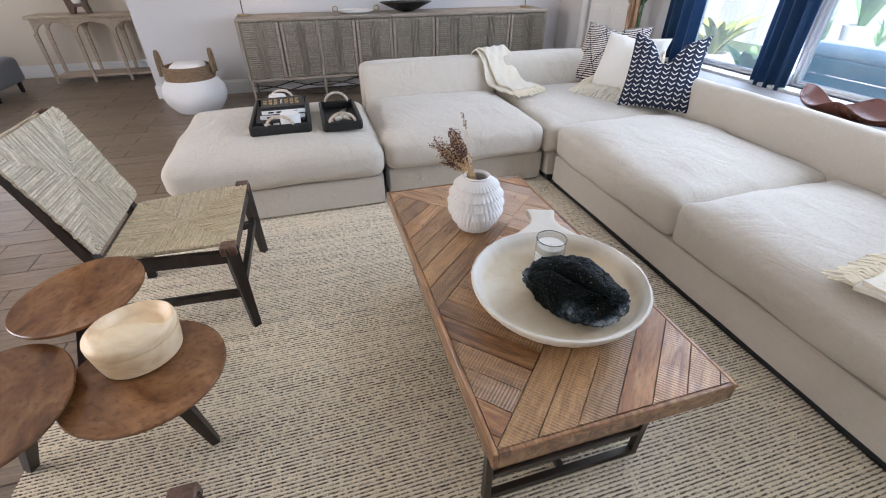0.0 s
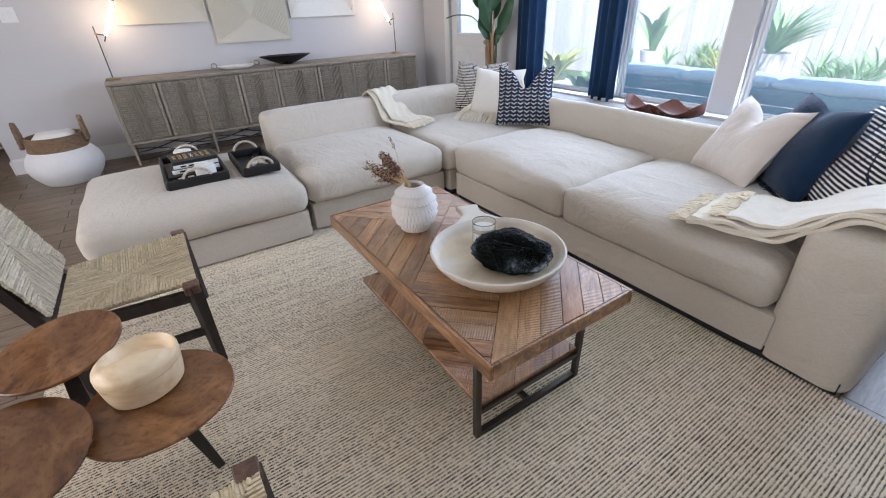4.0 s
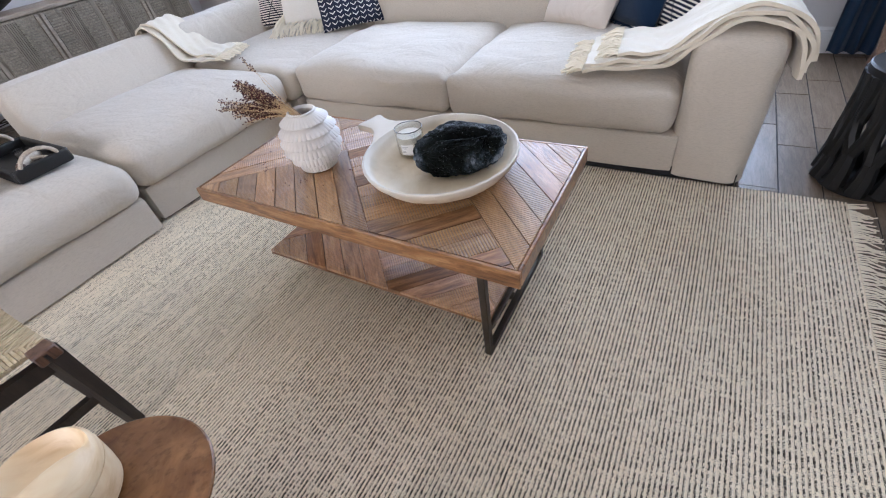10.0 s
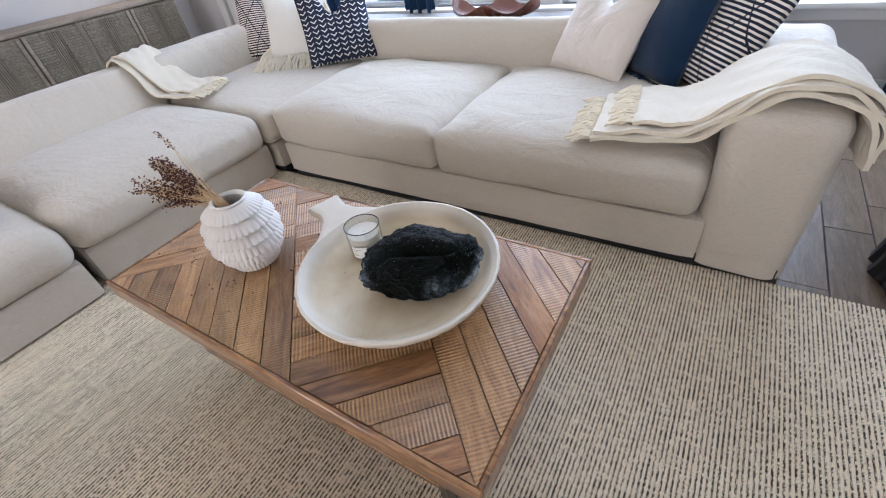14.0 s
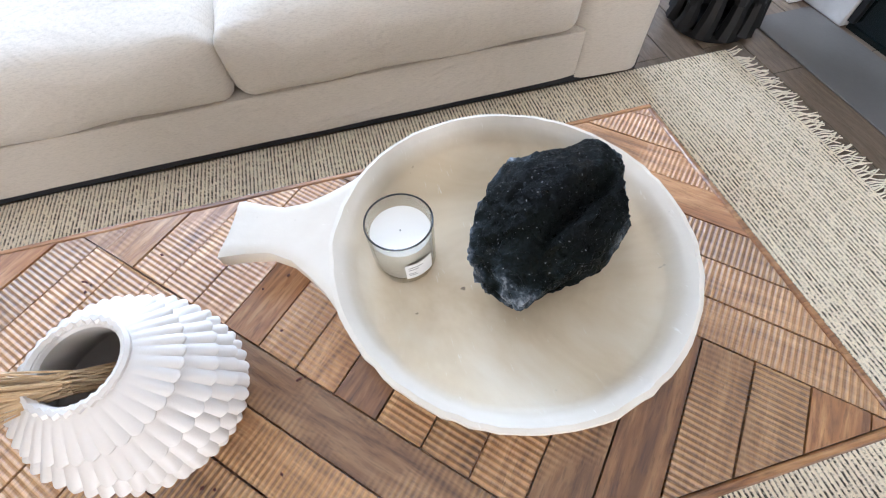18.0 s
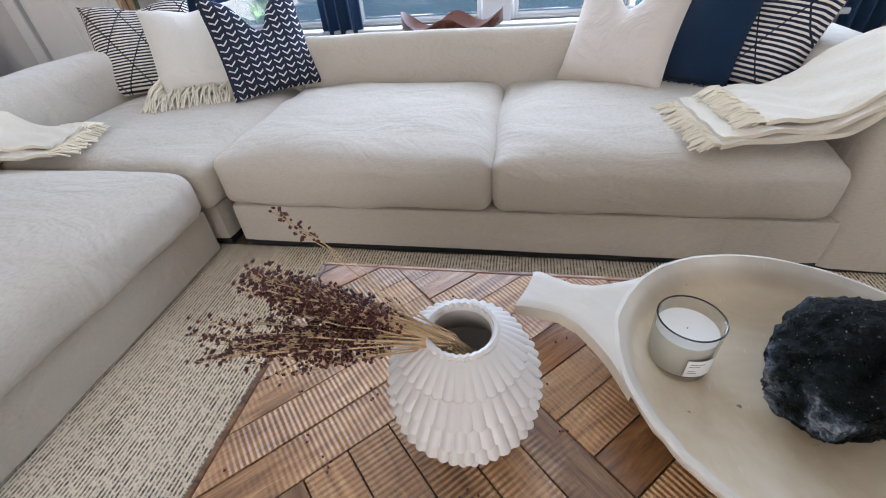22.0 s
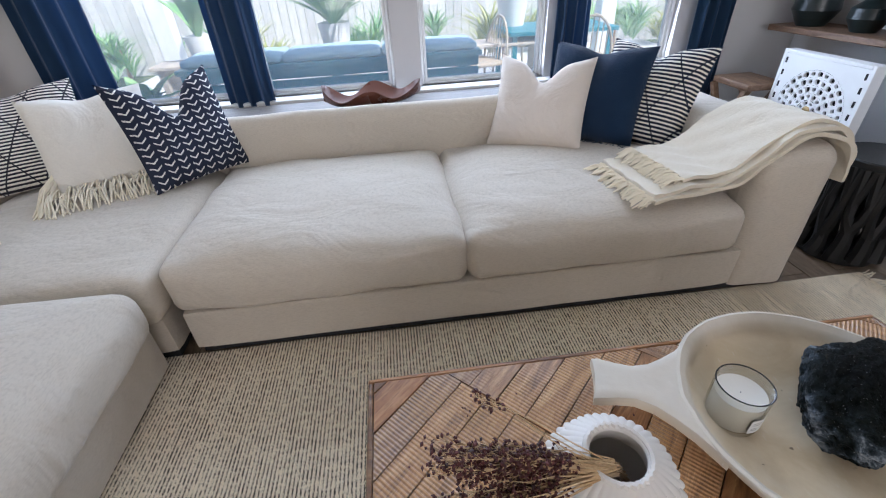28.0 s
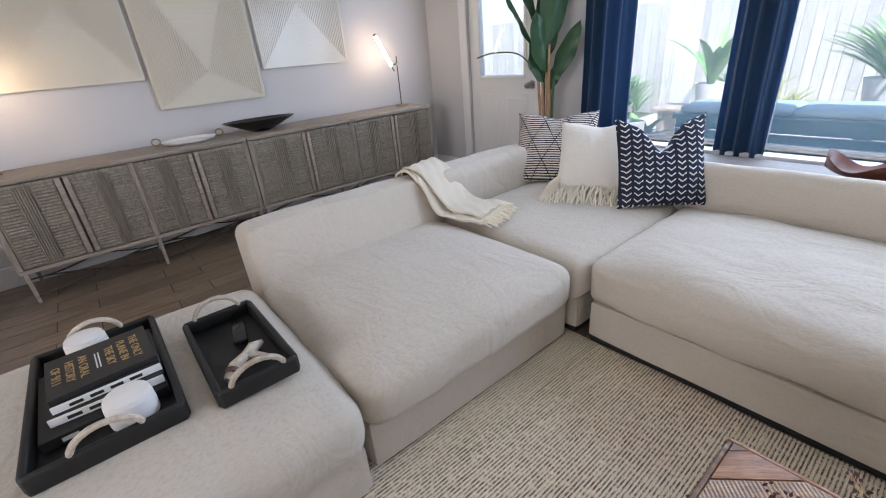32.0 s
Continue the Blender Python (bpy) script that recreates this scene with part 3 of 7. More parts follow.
def chevron_planks(parent, x0, x1, y0, y1, z0, z1, pitch, bands, seed):
    """Diagonal planks in bands; each plank is a part of its own, its length along local y."""
    rnd = random.Random(seed)
    gap = 0.0012
    rect = [(x0, y0), (x1, y0), (x1, y1), (x0, y1)]
    s = math.sqrt(0.5)
    for lo, hi, way, lo2, hi2, first in bands:    # lo <= y - x <= hi and lo2 <= x + y <= hi2
        zone = clip_poly(clip_poly(rect, -1, 1, lo + gap), 1, -1, -hi + gap)
        zone = clip_poly(clip_poly(zone, 1, 1, lo2 + gap), -1, -1, -hi2 + gap) if len(zone) > 2 else zone
        if len(zone) < 3:
            continue
        a, b = (-s, s) if way > 0 else (s, s)     # across the planks
        ds = [a * p[0] + b * p[1] for p in zone]
        width, d0 = pitch * s, first * s
        k0, k1 = math.floor((min(ds) - d0) / width), math.ceil((max(ds) - d0) / width)
        for k in range(k0, k1):
            pl = clip_poly(clip_poly(zone, a, b, d0 + k * width + gap), -a, -b, -d0 - (k + 1) * width + gap)
            if len(pl) < 3:
                continue
            area = abs(sum(p[0] * q[1] - q[0] * p[1] for p, q in zip(pl, pl[1:] + pl[:1]))) / 2
            if area < 2e-5:
                continue
            cx, cy = sum(p[0] for p in pl) / len(pl), sum(p[1] for p in pl) / len(pl)
            m = pose(cx, cy, 0, 0, 0, -45 if way > 0 else 45)
            inv = m.inverted()
            dz = rnd.uniform(-0.0008, 0.0008)
            bm = B()
            low = [bm.verts.new(inv @ Vector((p[0], p[1], z0))) for p in pl]
            up = [bm.verts.new(inv @ Vector((p[0], p[1], z1 + dz - 0.0015))) for p in pl]
            rim = [bm.verts.new(inv @ Vector((p[0] + (cx - p[0]) * 0.006, p[1] + (cy - p[1]) * 0.006, z1 + dz))) for p in pl]
            nn = len(pl)
            for i in range(nn):
                j = (i + 1) % nn
                bm.faces.new((low[i], low[j], up[j], up[i]))
                bm.faces.new((up[i], up[j], rim[j], rim[i]))
            bm.faces.new(low[::-1])
            bm.faces.new(rim)
            part("plank", bm, SAWWOOD if rnd.random() < 0.8 else TABLEWOOD, parent, m=m, smooth=False)


BANDS = [(-2.0, 0.220, 1, -9, 9, 0.220), (0.220, 0.645, -1, -9, 9, 0.608), (0.645, 3.0, 1, -9, 1.646, 0.645), (0.645, 3.0, -1, 1.646, 9, 1.646)]
top = part("tabletop", box(B(), TX0 + 0.003, TX1 - 0.003, TY0 + 0.003, TY1 - 0.003, TZ - 0.05, TZ - 0.012, 0.002, 1), TABLEWOOD, ct)
chevron_planks(top, TX0 + 0.012, TX1 - 0.012, TY0 + 0.012, TY1 - 0.012, TZ - 0.014, TZ, 0.092, BANDS, 4)
for p in ((TX0, TX0 + 0.011, TY0, TY1), (TX1 - 0.011, TX1, TY0, TY1), (TX0 + 0.011, TX1 - 0.011, TY0, TY0 + 0.011), (TX0 + 0.011, TX1 - 0.011, TY1 - 0.011, TY1)):
    part("edge_strip", box(B(), *p, TZ - 0.052, TZ + 0.0005, 0.0025, 1), TABLEWOOD, ct)
LX0, LX1, LY0, LY1 = 0.168, 0.672, 0.468, 1.40
shelf = part("shelf", box(B(), LX0 + 0.02, LX1 - 0.02, LY0 + 0.0, LY1, 0.128, 0.140, 0.002, 1), TABLEWOOD, ct)
chevron_planks(shelf, LX0 + 0.021, LX1 - 0.021, LY0 + 0.001, LY1 - 0.001, 0.1385, 0.150, 0.092, BANDS, 9)
for y in (LY0, LY1):
    for x in (LX0 if y == LY0 else 0.40, LX1 - 0.022):
        part("leg", box(B(), x, x + 0.022, y - 0.011, y + 0.011, 0.0, TZ - 0.052, 0.002, 1), STEEL, ct)
    part("foot_bar", box(B(), (LX0 if y == LY0 else 0.40) + 0.022, LX1 - 0.022, y - 0.011, y + 0.011, 0.0, 0.02, 0.002, 1), STEEL, ct)
    part("top_bar", box(B(), (LX0 if y == LY0 else 0.40) + 0.022, LX1 - 0.022, y - 0.011, y + 0.011, TZ - 0.074, TZ - 0.053, 0.002, 1), STEEL, ct)
    part("shelf_bar", box(B(), (LX0 if y == LY0 else 0.40) + 0.022, LX1 - 0.022, y - 0.011, y + 0.011, 0.107, 0.127, 0.002, 1), STEEL, ct)
part("stretcher", box(B(), 0.41, 0.432, LY0 + 0.011, LY1 - 0.011, 0.0, 0.02, 0.002, 1), STEEL, ct)
part("bracket", box(B(), 0.20, 0.64, LY0 + 0.03, LY0 + 0.06, TZ - 0.072, TZ - 0.053, 0.002, 1), CHROME, ct, "bright steel bracket")

# ---------------------------------------------------------------- materials of the things
def rug_material():
    n = Nodes("wool_rug", 0.95, 0, 0.15)
    p = n.xyz(n.coords())
    row = n.math("FLOOR", n.math("DIVIDE", p[1], RUGP))
    c = n.t.nodes.new("ShaderNodeCombineXYZ")
    n.put(c.inputs[0], n.math("MULTIPLY", p[0], 46.0))
    n.put(c.inputs[1], n.math("MULTIPLY", row, 7.31))
    dash = n.noise(1.6, 3, c.outputs[0], 0.7)
    fine = n.noise(420, 2)
    far = n.noise(1.3, 3)
    across = n.math("ABSOLUTE", n.math("SUBTRACT", n.math("FRACT", n.math("DIVIDE", p[1], RUGP)), 0.5))
    wide = n.math("ADD", across, n.math("MULTIPLY", n.math("SUBTRACT", n.noise(150, 3), 0.5), 0.34))
    line = n.ramp(wide, (0.235, 0.0), (0.35, 1.0))
    dark = n.math("MULTIPLY", line, n.ramp(dash, (0.40, 0.0), (0.54, 1.0)))
    dark = n.math("MAXIMUM", n.math("MULTIPLY", dark, 0.93), n.math("MULTIPLY", n.ramp(n.noise(260, 3), (0.56, 0.0), (0.66, 1.0)), 0.35))
    base = n.mix(far, (0.80, 0.64, 0.42), (0.88, 0.765, 0.575))
    base = n.mix(n.math("MULTIPLY", n.noise(55, 2, n.coords((0.3, 1, 1))), 0.35), base, (0.88, 0.81, 0.69))
    n.colour(n.mix(dark, base, (0.022, 0.017, 0.013)))
    n.bump(n.math("ADD", fine, n.noise(130, 2)), 0.6, 0.003)
    return n.m


RUGP = 0.0118
RUG = rug_material()
FRINGE = plain("cotton_fringe", (0.86, 0.77, 0.60), 0.95, vary=0.08, scale=20, fine=300, bump=0.4)
DARKWOOD = wood("dark_stained_wood", (0.009, 0.006, 0.005), (0.018, 0.012, 0.009), (0.036, 0.024, 0.018), (9, 9, 1.2), 5, 0.42, 0.25, shift=0.2)
BROWNWOOD = wood("brown_wood", (0.06, 0.028, 0.016), (0.12, 0.06, 0.035), (0.19, 0.105, 0.065), (9, 9, 1.2), 5, 0.45, 0.25, shift=0.2)
RUSH = wood("rush_weave", (0.43, 0.33, 0.185), (0.62, 0.50, 0.31), (0.74, 0.635, 0.44), (3, 3, 3), 6, 0.75, 0.4, by="island", shift=0.2)
RUSHB = wood("rush_weave_pale", (0.40, 0.335, 0.225), (0.56, 0.48, 0.34), (0.70, 0.62, 0.47), (3, 3, 3), 6, 0.75, 0.4, by="island", shift=0.3)
COPPER = wood("burnished_petal", (0.07, 0.026, 0.009), (0.18, 0.078, 0.027), (0.32, 0.16, 0.062), (2, 3, 3), 3, 0.24, 0.12, shift=0.3)
PLASTER = plain("matt_ceramic", (0.80, 0.765, 0.72), 0.72, vary=0.05, scale=9, fine=260, bump=0.2)
CREAM = Nodes("cream_alabaster", 0.42)
CREAM.colour(CREAM.ramp(CREAM.noise(5, 4, CREAM.coords((1, 1, 3)), 0.6, 1.4), (0.3, (0.62, 0.42, 0.22)), (0.48, (0.78, 0.59, 0.36)), (0.7, (0.84, 0.70, 0.48))))
CREAM.bump(CREAM.noise(90, 2), 0.1, 0.002)
CREAM = CREAM.m
BLEACH = Nodes("bleached_wood", 0.62)
_in = BLEACH.noise(3.2, 5, None, 0.6, 0.8)
_c = BLEACH.ramp(_in, (0.32, (0.52, 0.385, 0.225)), (0.50, (0.68, 0.56, 0.385)), (0.66, (0.76, 0.675, 0.53)))
_z = BLEACH.xyz(BLEACH.coords())[2]
_c = BLEACH.mix(BLEACH.ramp(_z, (0.040, 0.0), (0.072, 0.85)), _c, BLEACH.mix(BLEACH.noise(14, 4), (0.55, 0.49, 0.40), (0.68, 0.635, 0.56)))
_s = BLEACH.ramp(BLEACH.noise(26, 3, BLEACH.coords((1, 6, 1), (0, 0, 25)), 0.7), (0.66, 0.0), (0.76, 0.7))
_c = BLEACH.mix(_s, _c, (0.80, 0.77, 0.70))
BLEACH.colour(BLEACH.mix(BLEACH.ramp(BLEACH.noise(38, 2), (0.73, 0.0), (0.77, 0.8)), _c, (0.12, 0.08, 0.05)))
BLEACH.bump(BLEACH.noise(40, 4), 0.25, 0.003)
BLEACH = BLEACH.m
CRYSTAL = Nodes("dark_mineral", 0.55, 0, 0.06)
_p = CRYSTAL.xyz(CRYSTAL.coords())
_r = CRYSTAL.math("ADD", CRYSTAL.math("MULTIPLY", CRYSTAL.math("MULTIPLY", _p[0], _p[0]), 78.0), CRYSTAL.math("MULTIPLY", CRYSTAL.math("MULTIPLY", _p[1], _p[1]), 135.0))
_k = CRYSTAL.math("ADD", CRYSTAL.noise(13, 6, None, 0.7, 0.6), CRYSTAL.math("MULTIPLY", _r, 0.185))
_c = CRYSTAL.ramp(_k, (0.46, (0.001, 0.0014, 0.0012)), (0.66, (0.003, 0.0045, 0.0035)), (0.73, (0.010, 0.014, 0.015)), (0.80, (0.045, 0.057, 0.068)), (0.92, (0.40, 0.43, 0.46)))
_c = CRYSTAL.mix(CRYSTAL.ramp(CRYSTAL.noise(21, 4, None, 0.65), (0.58, 0.0), (0.72, 0.55)), _c, (0.022, 0.018, 0.008))
_c = CRYSTAL.mix(CRYSTAL.ramp(CRYSTAL.noise(90, 3, None, 0.7), (0.54, 0.0), (0.64, 0.8)), _c, (0.004, 0.005, 0.005))
_w = CRYSTAL.ramp(CRYSTAL.noise(300, 2), (0.70, 0.0), (0.74, 0.8))
CRYSTAL.colour(CRYSTAL.mix(_w, _c, (0.42, 0.43, 0.42)))
CRYSTAL.rough(CRYSTAL.ramp(CRYSTAL.noise(140, 3), (0.36, 0.14), (0.52, 0.55)))
CRYSTAL.bump(CRYSTAL.noise(60, 6, None, 0.75), 0.85, 0.008)
CRYSTAL = CRYSTAL.m
GLAZEDW = plain("white_satin_glaze", (0.66, 0.615, 0.56), 0.38, vary=0.04, scale=9, fine=200, bump=0.1)
WAX = plain("white_wax", (0.80, 0.76, 0.69), 0.5, vary=0.03)
PAPER = plain("white_paper", (0.78, 0.77, 0.74), 0.8, vary=0.04)
INK = plain("grey_ink", (0.28, 0.27, 0.26), 0.8)
CLEAR = sheet_glass("clear_glass", (0.88, 0.88, 0.86), 0.08)
STRAW = wood("dried_straw", (0.36, 0.22, 0.10), (0.55, 0.38, 0.20), (0.70, 0.54, 0.34), (2, 2, 2), 6, 0.7, 0.2, by="island", shift=0.3)
SEED = wood("dark_seeds", (0.030, 0.007, 0.007), (0.075, 0.016, 0.014), (0.16, 0.042, 0.034), (2, 2, 2), 6, 0.6, 0.2, by="island", shift=0.4)
EBONY = plain("black_stained_wood", (0.007, 0.0068, 0.0066), 0.5, vary=0.35, scale=12, fine=150, bump=0.3)
BLACKW = plain("black_glazed_wood", (0.012, 0.011, 0.011), 0.22, vary=0.3, scale=12, fine=150, bump=0.2)
PALEW = wood("pale_branch_wood", (0.40, 0.32, 0.23), (0.55, 0.465, 0.36), (0.66, 0.58, 0.47), (4, 4, 4), 6, 0.7, 0.4, shift=0.2)
GOLD = plain("gold_foil", (0.55, 0.38, 0.16), 0.4, 0.7, 0.1)
BRASS = plain("aged_brass", (0.40, 0.29, 0.15), 0.35, 0.95, 0.15)
NAVY = Nodes("navy_velvet", 0.9, 0, 0.15)
NAVY.b.inputs["Sheen Weight"].default_value = 0.2
NAVY.colour(NAVY.mix(NAVY.noise(9, 4), (0.005, 0.016, 0.040), (0.010, 0.030, 0.068)))
NAVY.bump(NAVY.noise(240, 3), 0.9, 0.004)
NAVY = NAVY.m
CURTAIN = Nodes("navy_curtain", 0.75, 0, 0.3)
CURTAIN.b.inputs["Sheen Weight"].default_value = 0.3
CURTAIN.colour(CURTAIN.mix(CURTAIN.noise(3, 4, CURTAIN.coords((4, 4, 1))), (0.018, 0.050, 0.108), (0.030, 0.078, 0.155)))
CURTAIN.bump(CURTAIN.noise(300, 2), 0.4, 0.002)
CURTAIN = CURTAIN.m
IVORY = fabric("ivory_wool", (0.72, 0.635, 0.49), (0.76, 0.685, 0.56), 700, 0.8, 0.06)
LINENP = fabric("blush_linen", (0.66, 0.575, 0.49), (0.70, 0.62, 0.54), 900, 0.4, 0.08)
KNIT = fabric("ivory_knit", (0.80, 0.75, 0.66), (0.82, 0.78, 0.70), 500, 1.0, 0.08)


def striped_material(name, ink, pitch, share, diamonds):
    """Cream cloth with thin woven stripes and a dark lattice over them; local x and z carry the pattern."""
    n = Nodes(name, 0.9, 0, 0.2)
    p = n.xyz(n.coords())
    wob = n.math("MULTIPLY", n.noise(30, 2), 0.0035)
    f = n.math("FRACT", n.math("DIVIDE", n.math("ADD", p[2], wob), pitch))
    stripe = n.math("LESS_THAN", f, share)
    a = n.math("FRACT", n.math("DIVIDE", n.math("ADD", p[0], n.math("MULTIPLY", p[2], 0.55)), diamonds))
    b = n.math("FRACT", n.math("DIVIDE", n.math("SUBTRACT", p[0], n.math("MULTIPLY", p[2], 0.55)), diamonds))
    t = 0.006 / diamonds
    lat = n.math("MAXIMUM", n.math("LESS_THAN", a, t), n.math("LESS_THAN", b, t))
    m = n.math("MAXIMUM", stripe, lat)
    n.colour(n.mix(m, (0.74, 0.68, 0.60), ink))
    n.bump(n.math("ADD", n.noise(500, 2), n.math("MULTIPLY", m, 0.8)), 0.5, 0.002)
    return n.m


def arrow_material():
    """Navy cloth with columns of white chevron strokes."""
    n = Nodes("arrow_print", 0.9, 0, 0.2)
    p = n.xyz(n.coords())
    col, rowp = 0.052, 0.030
    wob = n.math("MULTIPLY", n.noise(45, 2), 0.004)
    u = n.math("FRACT", n.math("DIVIDE", n.math("ADD", p[0], wob), col))
    d = n.math("ABSOLUTE", n.math("SUBTRACT", u, 0.5))
    z = n.math("SUBTRACT", n.math("ADD", p[2], wob), n.math("MULTIPLY", d, 0.040))
    f = n.math("FRACT", n.math("DIVIDE", z, rowp))
    ink = n.math("MULTIPLY", n.math("LESS_THAN", f, 0.24), n.math("LESS_THAN", d, 0.38))
    ink = n.math("MULTIPLY", ink, n.ramp(n.noise(160, 2), (0.30, 0.2), (0.42, 1.0)))
    n.colour(n.mix(ink, n.mix(n.noise(12, 3), (0.014, 0.018, 0.034), (0.028, 0.034, 0.06)), (0.72, 0.70, 0.66)))
    n.bump(n.noise(480, 2), 0.5, 0.002)
    return n.m


GEO = striped_material("lattice_stripe", (0.030, 0.028, 0.038), 0.0150, 0.52, 0.145)
STRIPE = striped_material("bold_stripe", (0.018, 0.022, 0.038), 0.0175, 0.55, 0.17)
ARROW = arrow_material()

# ---------------------------------------------------------------- rug
RX0, RX1, RY0, RY1 = -1.12, 1.349, -45 * RUGP, 221 * RUGP
rug = thing("rug", "cream wool rug with fine broken black lines", "rug")
n_rib = round((RY1 - RY0) / RUGP)
verts, faces = [], []
cols = 60
prof = ((0.06, 0.45), (0.25, 0.92), (0.5, 1.0), (0.75, 0.92), (0.94, 0.45))
rows = [(RY0 + (i + a) * RUGP, b) for i in range(n_rib) for a, b in prof]
rnd = random.Random(5)
for y, b in rows:
    i = round((y - RY0) / RUGP - 0.5)
    for k in range(cols + 1):
        x = RX0 + (RX1 - RX0) * k / cols
        edge = 0.006 * noise.noise((0, y * 3, 0)) if k in (0, cols) else 0.0
        verts.append((x + edge, y + 0.0016 * noise.noise((x * 3, i * 5.3, 0)), FZ + 0.001 + (0.0085 + 0.0012 * noise.noise((x * 16, i * 3.1, 2))) * b + 0.002 * noise.noise((x * 1.5, y * 1.5, 4)) + 0.0005))
for j in range(len(rows) - 1):
    for k in range(cols):
        a = j * (cols + 1) + k
        faces.append((a, a + 1, a + cols + 2, a + cols + 1))
me = bpy.data.meshes.new("woven_field")
me.from_pydata(verts, [], faces)
me.materials.append(RUG)
me.polygons.foreach_set("use_smooth", [True] * len(me.polygons))
ob = new("woven_field", me)
ob.parent = rug
bm = B()
for i in range(330):
    x = RX0 + 0.01 + (RX1 - RX0 - 0.02) * i / 329
    L, sw = rnd.uniform(0.05, 0.085), rnd.uniform(-0.02, 0.02)
    pts = [(x, RY0 + 0.006, FZ + 0.006), (x + sw * 0.3, RY0 - L * 0.35, FZ + 0.008), (x + sw, RY0 - L * 0.7, FZ + 0.004), (x + sw * 1.5 + rnd.uniform(-0.006, 0.006), RY0 - L, FZ + 0.003)]
    tube(bm, pts, 0.0026, 4)
tagged(part("fringe", bm, FRINGE, rug, "knotted cream cotton fringe"), kind="stuff")

# ---------------------------------------------------------------- on the coffee table
vase = thing("vase", "white matt ceramic vase with scalloped tiers", "vase", pose(0.380, 1.168, TZ + 0.001))
prof = []
H, tiers = 0.196, 6
for k in range(121):
    t = k / 120
    r = 0.050 + 0.050 * math.sin(math.pi * (0.06 + 0.52 * (t / 0.56) ** 1.05)) if t < 0.56 else 0.046 + 0.0525 * math.cos(math.pi / 2 * (t - 0.56) / 0.44) ** 0.62
    prof.append((r, t * H))
full = len(prof)
prof += [(prof[-1][0] - 0.006, H + 0.002), (prof[-1][0] - 0.010, H - 0.004), (0.040, H * 0.86), (0.075, H * 0.6), (0.05, 0.03), (0.0, 0.02)]


def scallop(a, k):
    if k >= full:
        return 1.0
    t = k / (full - 1)
    w, tier = (t * tiers) % 1.0, int(t * tiers)
    tooth = abs(math.cos(19 * a + tier * math.pi / 2))
    drop = 0.16                                  # each tier swells towards its lower edge
    flare = 1 - (w - drop) / (1 - drop) if w > drop else max(0.0, 1 - (drop - w) / 0.09)
    return 0.80 + 0.18 * flare + 0.050 * tooth * (0.05 + 0.95 * flare)


part("body", lathe(B(), prof, 304, wobble=scallop), GLAZEDW, vase)
part("rim", tube(B(), [((prof[full - 1][0] - 0.004 + 0.0015 * math.cos(15 * 2 * math.pi * k / 60 * 2)) * math.cos(2 * math.pi * k / 60), (prof[full - 1][0] - 0.004) * math.sin(2 * math.pi * k / 60), H + 0.0005) for k in range(60)], 0.0042, 6, closed=True), GLAZEDW, vase)

dried = thing("dried_grass", "dried broom stems with dark seed heads in the vase", "dried flowers")
rnd = random.Random(21)
stems, seeds = B(), B()
mouth = Vector((0.372, 1.173, TZ + 0.192))


def seed_at(p, r):
    d = Vector((rnd.uniform(-1, 1), rnd.uniform(-1, 1), rnd.uniform(-1, 1))).normalized()
    u = d.orthogonal().normalized()
    w = d.cross(u)
    vs = [seeds.verts.new(p + r * 1.5 * d), seeds.verts.new(p - r * 1.5 * d)]
    ring = [seeds.verts.new(p + r * (u * math.cos(k * math.pi / 2) + w * math.sin(k * math.pi / 2))) for k in range(4)]
    for k in range(4):
        seeds.faces.new((vs[0], ring[k], ring[(k + 1) % 4]))
        seeds.faces.new((vs[1], ring[(k + 1) % 4], ring[k]))


for i in range(96):
    if i < 3:
        d, L, sag = Vector((0.13 - 0.02 * i, 0.70, 0.70 - 0.02 * i)).normalized(), 0.235 - 0.012 * i, 0.012
    elif i % 2:                                  # the upper lobe
        d = Vector((-0.02 + rnd.gauss(0, 0.05), 0.90 + rnd.gauss(0, 0.03), 0.50 + rnd.gauss(0, 0.045))).normalized()
        L, sag = rnd.uniform(0.13, 0.265), 0.05
    else:                                        # the lower, drooping lobe
        d = Vector((-0.17 + rnd.gauss(0, 0.05), 0.92 + rnd.gauss(0, 0.03), 0.20 + rnd.gauss(0, 0.045))).normalized()
        L, sag = rnd.uniform(0.16, 0.295), 0.045
    o = mouth + Vector((rnd.uniform(-0.014, 0.006), rnd.uniform(0.0, 0.02), rnd.uniform(-0.01, 0.004)))
    foot = Vector((0.379 + rnd.uniform(0.0, 0.03), 1.165 - rnd.uniform(0, 0.03), TZ + 0.12))
    pts = [foot, o]
    for k in range(1, 6):
        t = k / 5
        pts.append(o + d * L * t + Vector((0, 0, -sag * t * t)) + 0.006 * Vector((rnd.uniform(-1, 1), rnd.uniform(-1, 1), rnd.uniform(-1, 1))) * t)
    tube(stems, pts, 0.0012, 4, radii=[0.0013, 0.0013, 0.0012, 0.0010, 0.0008, 0.0006, 0.0004])
    for k in range(34 if i >= 3 else 9):
        t = rnd.uniform(0.34, 1.0) if i >= 3 else rnd.uniform(0.88, 1.0)
        q = t * 5
        a = pts[1 + min(4, int(q))]
        b = pts[2 + min(4, int(q))] if int(q) < 5 else pts[-1]
        p = a.lerp(b, q - int(q))
        e = p + d * rnd.uniform(0.0, 0.02) + (0.0072 if i >= 3 else 0.005) * Vector((rnd.uniform(-1, 1), rnd.uniform(-1, 1), rnd.uniform(-1, 1)))
        tube(stems, [p, e], 0.0004, 3)
        seed_at(e, rnd.uniform(0.0018, 0.0029))
tagged(part("stems", stems, STRAW, dried), kind="stuff")
tagged(part("seed_heads", seeds, SEED, dried, smooth=False), kind="stuff")
seeds = B()
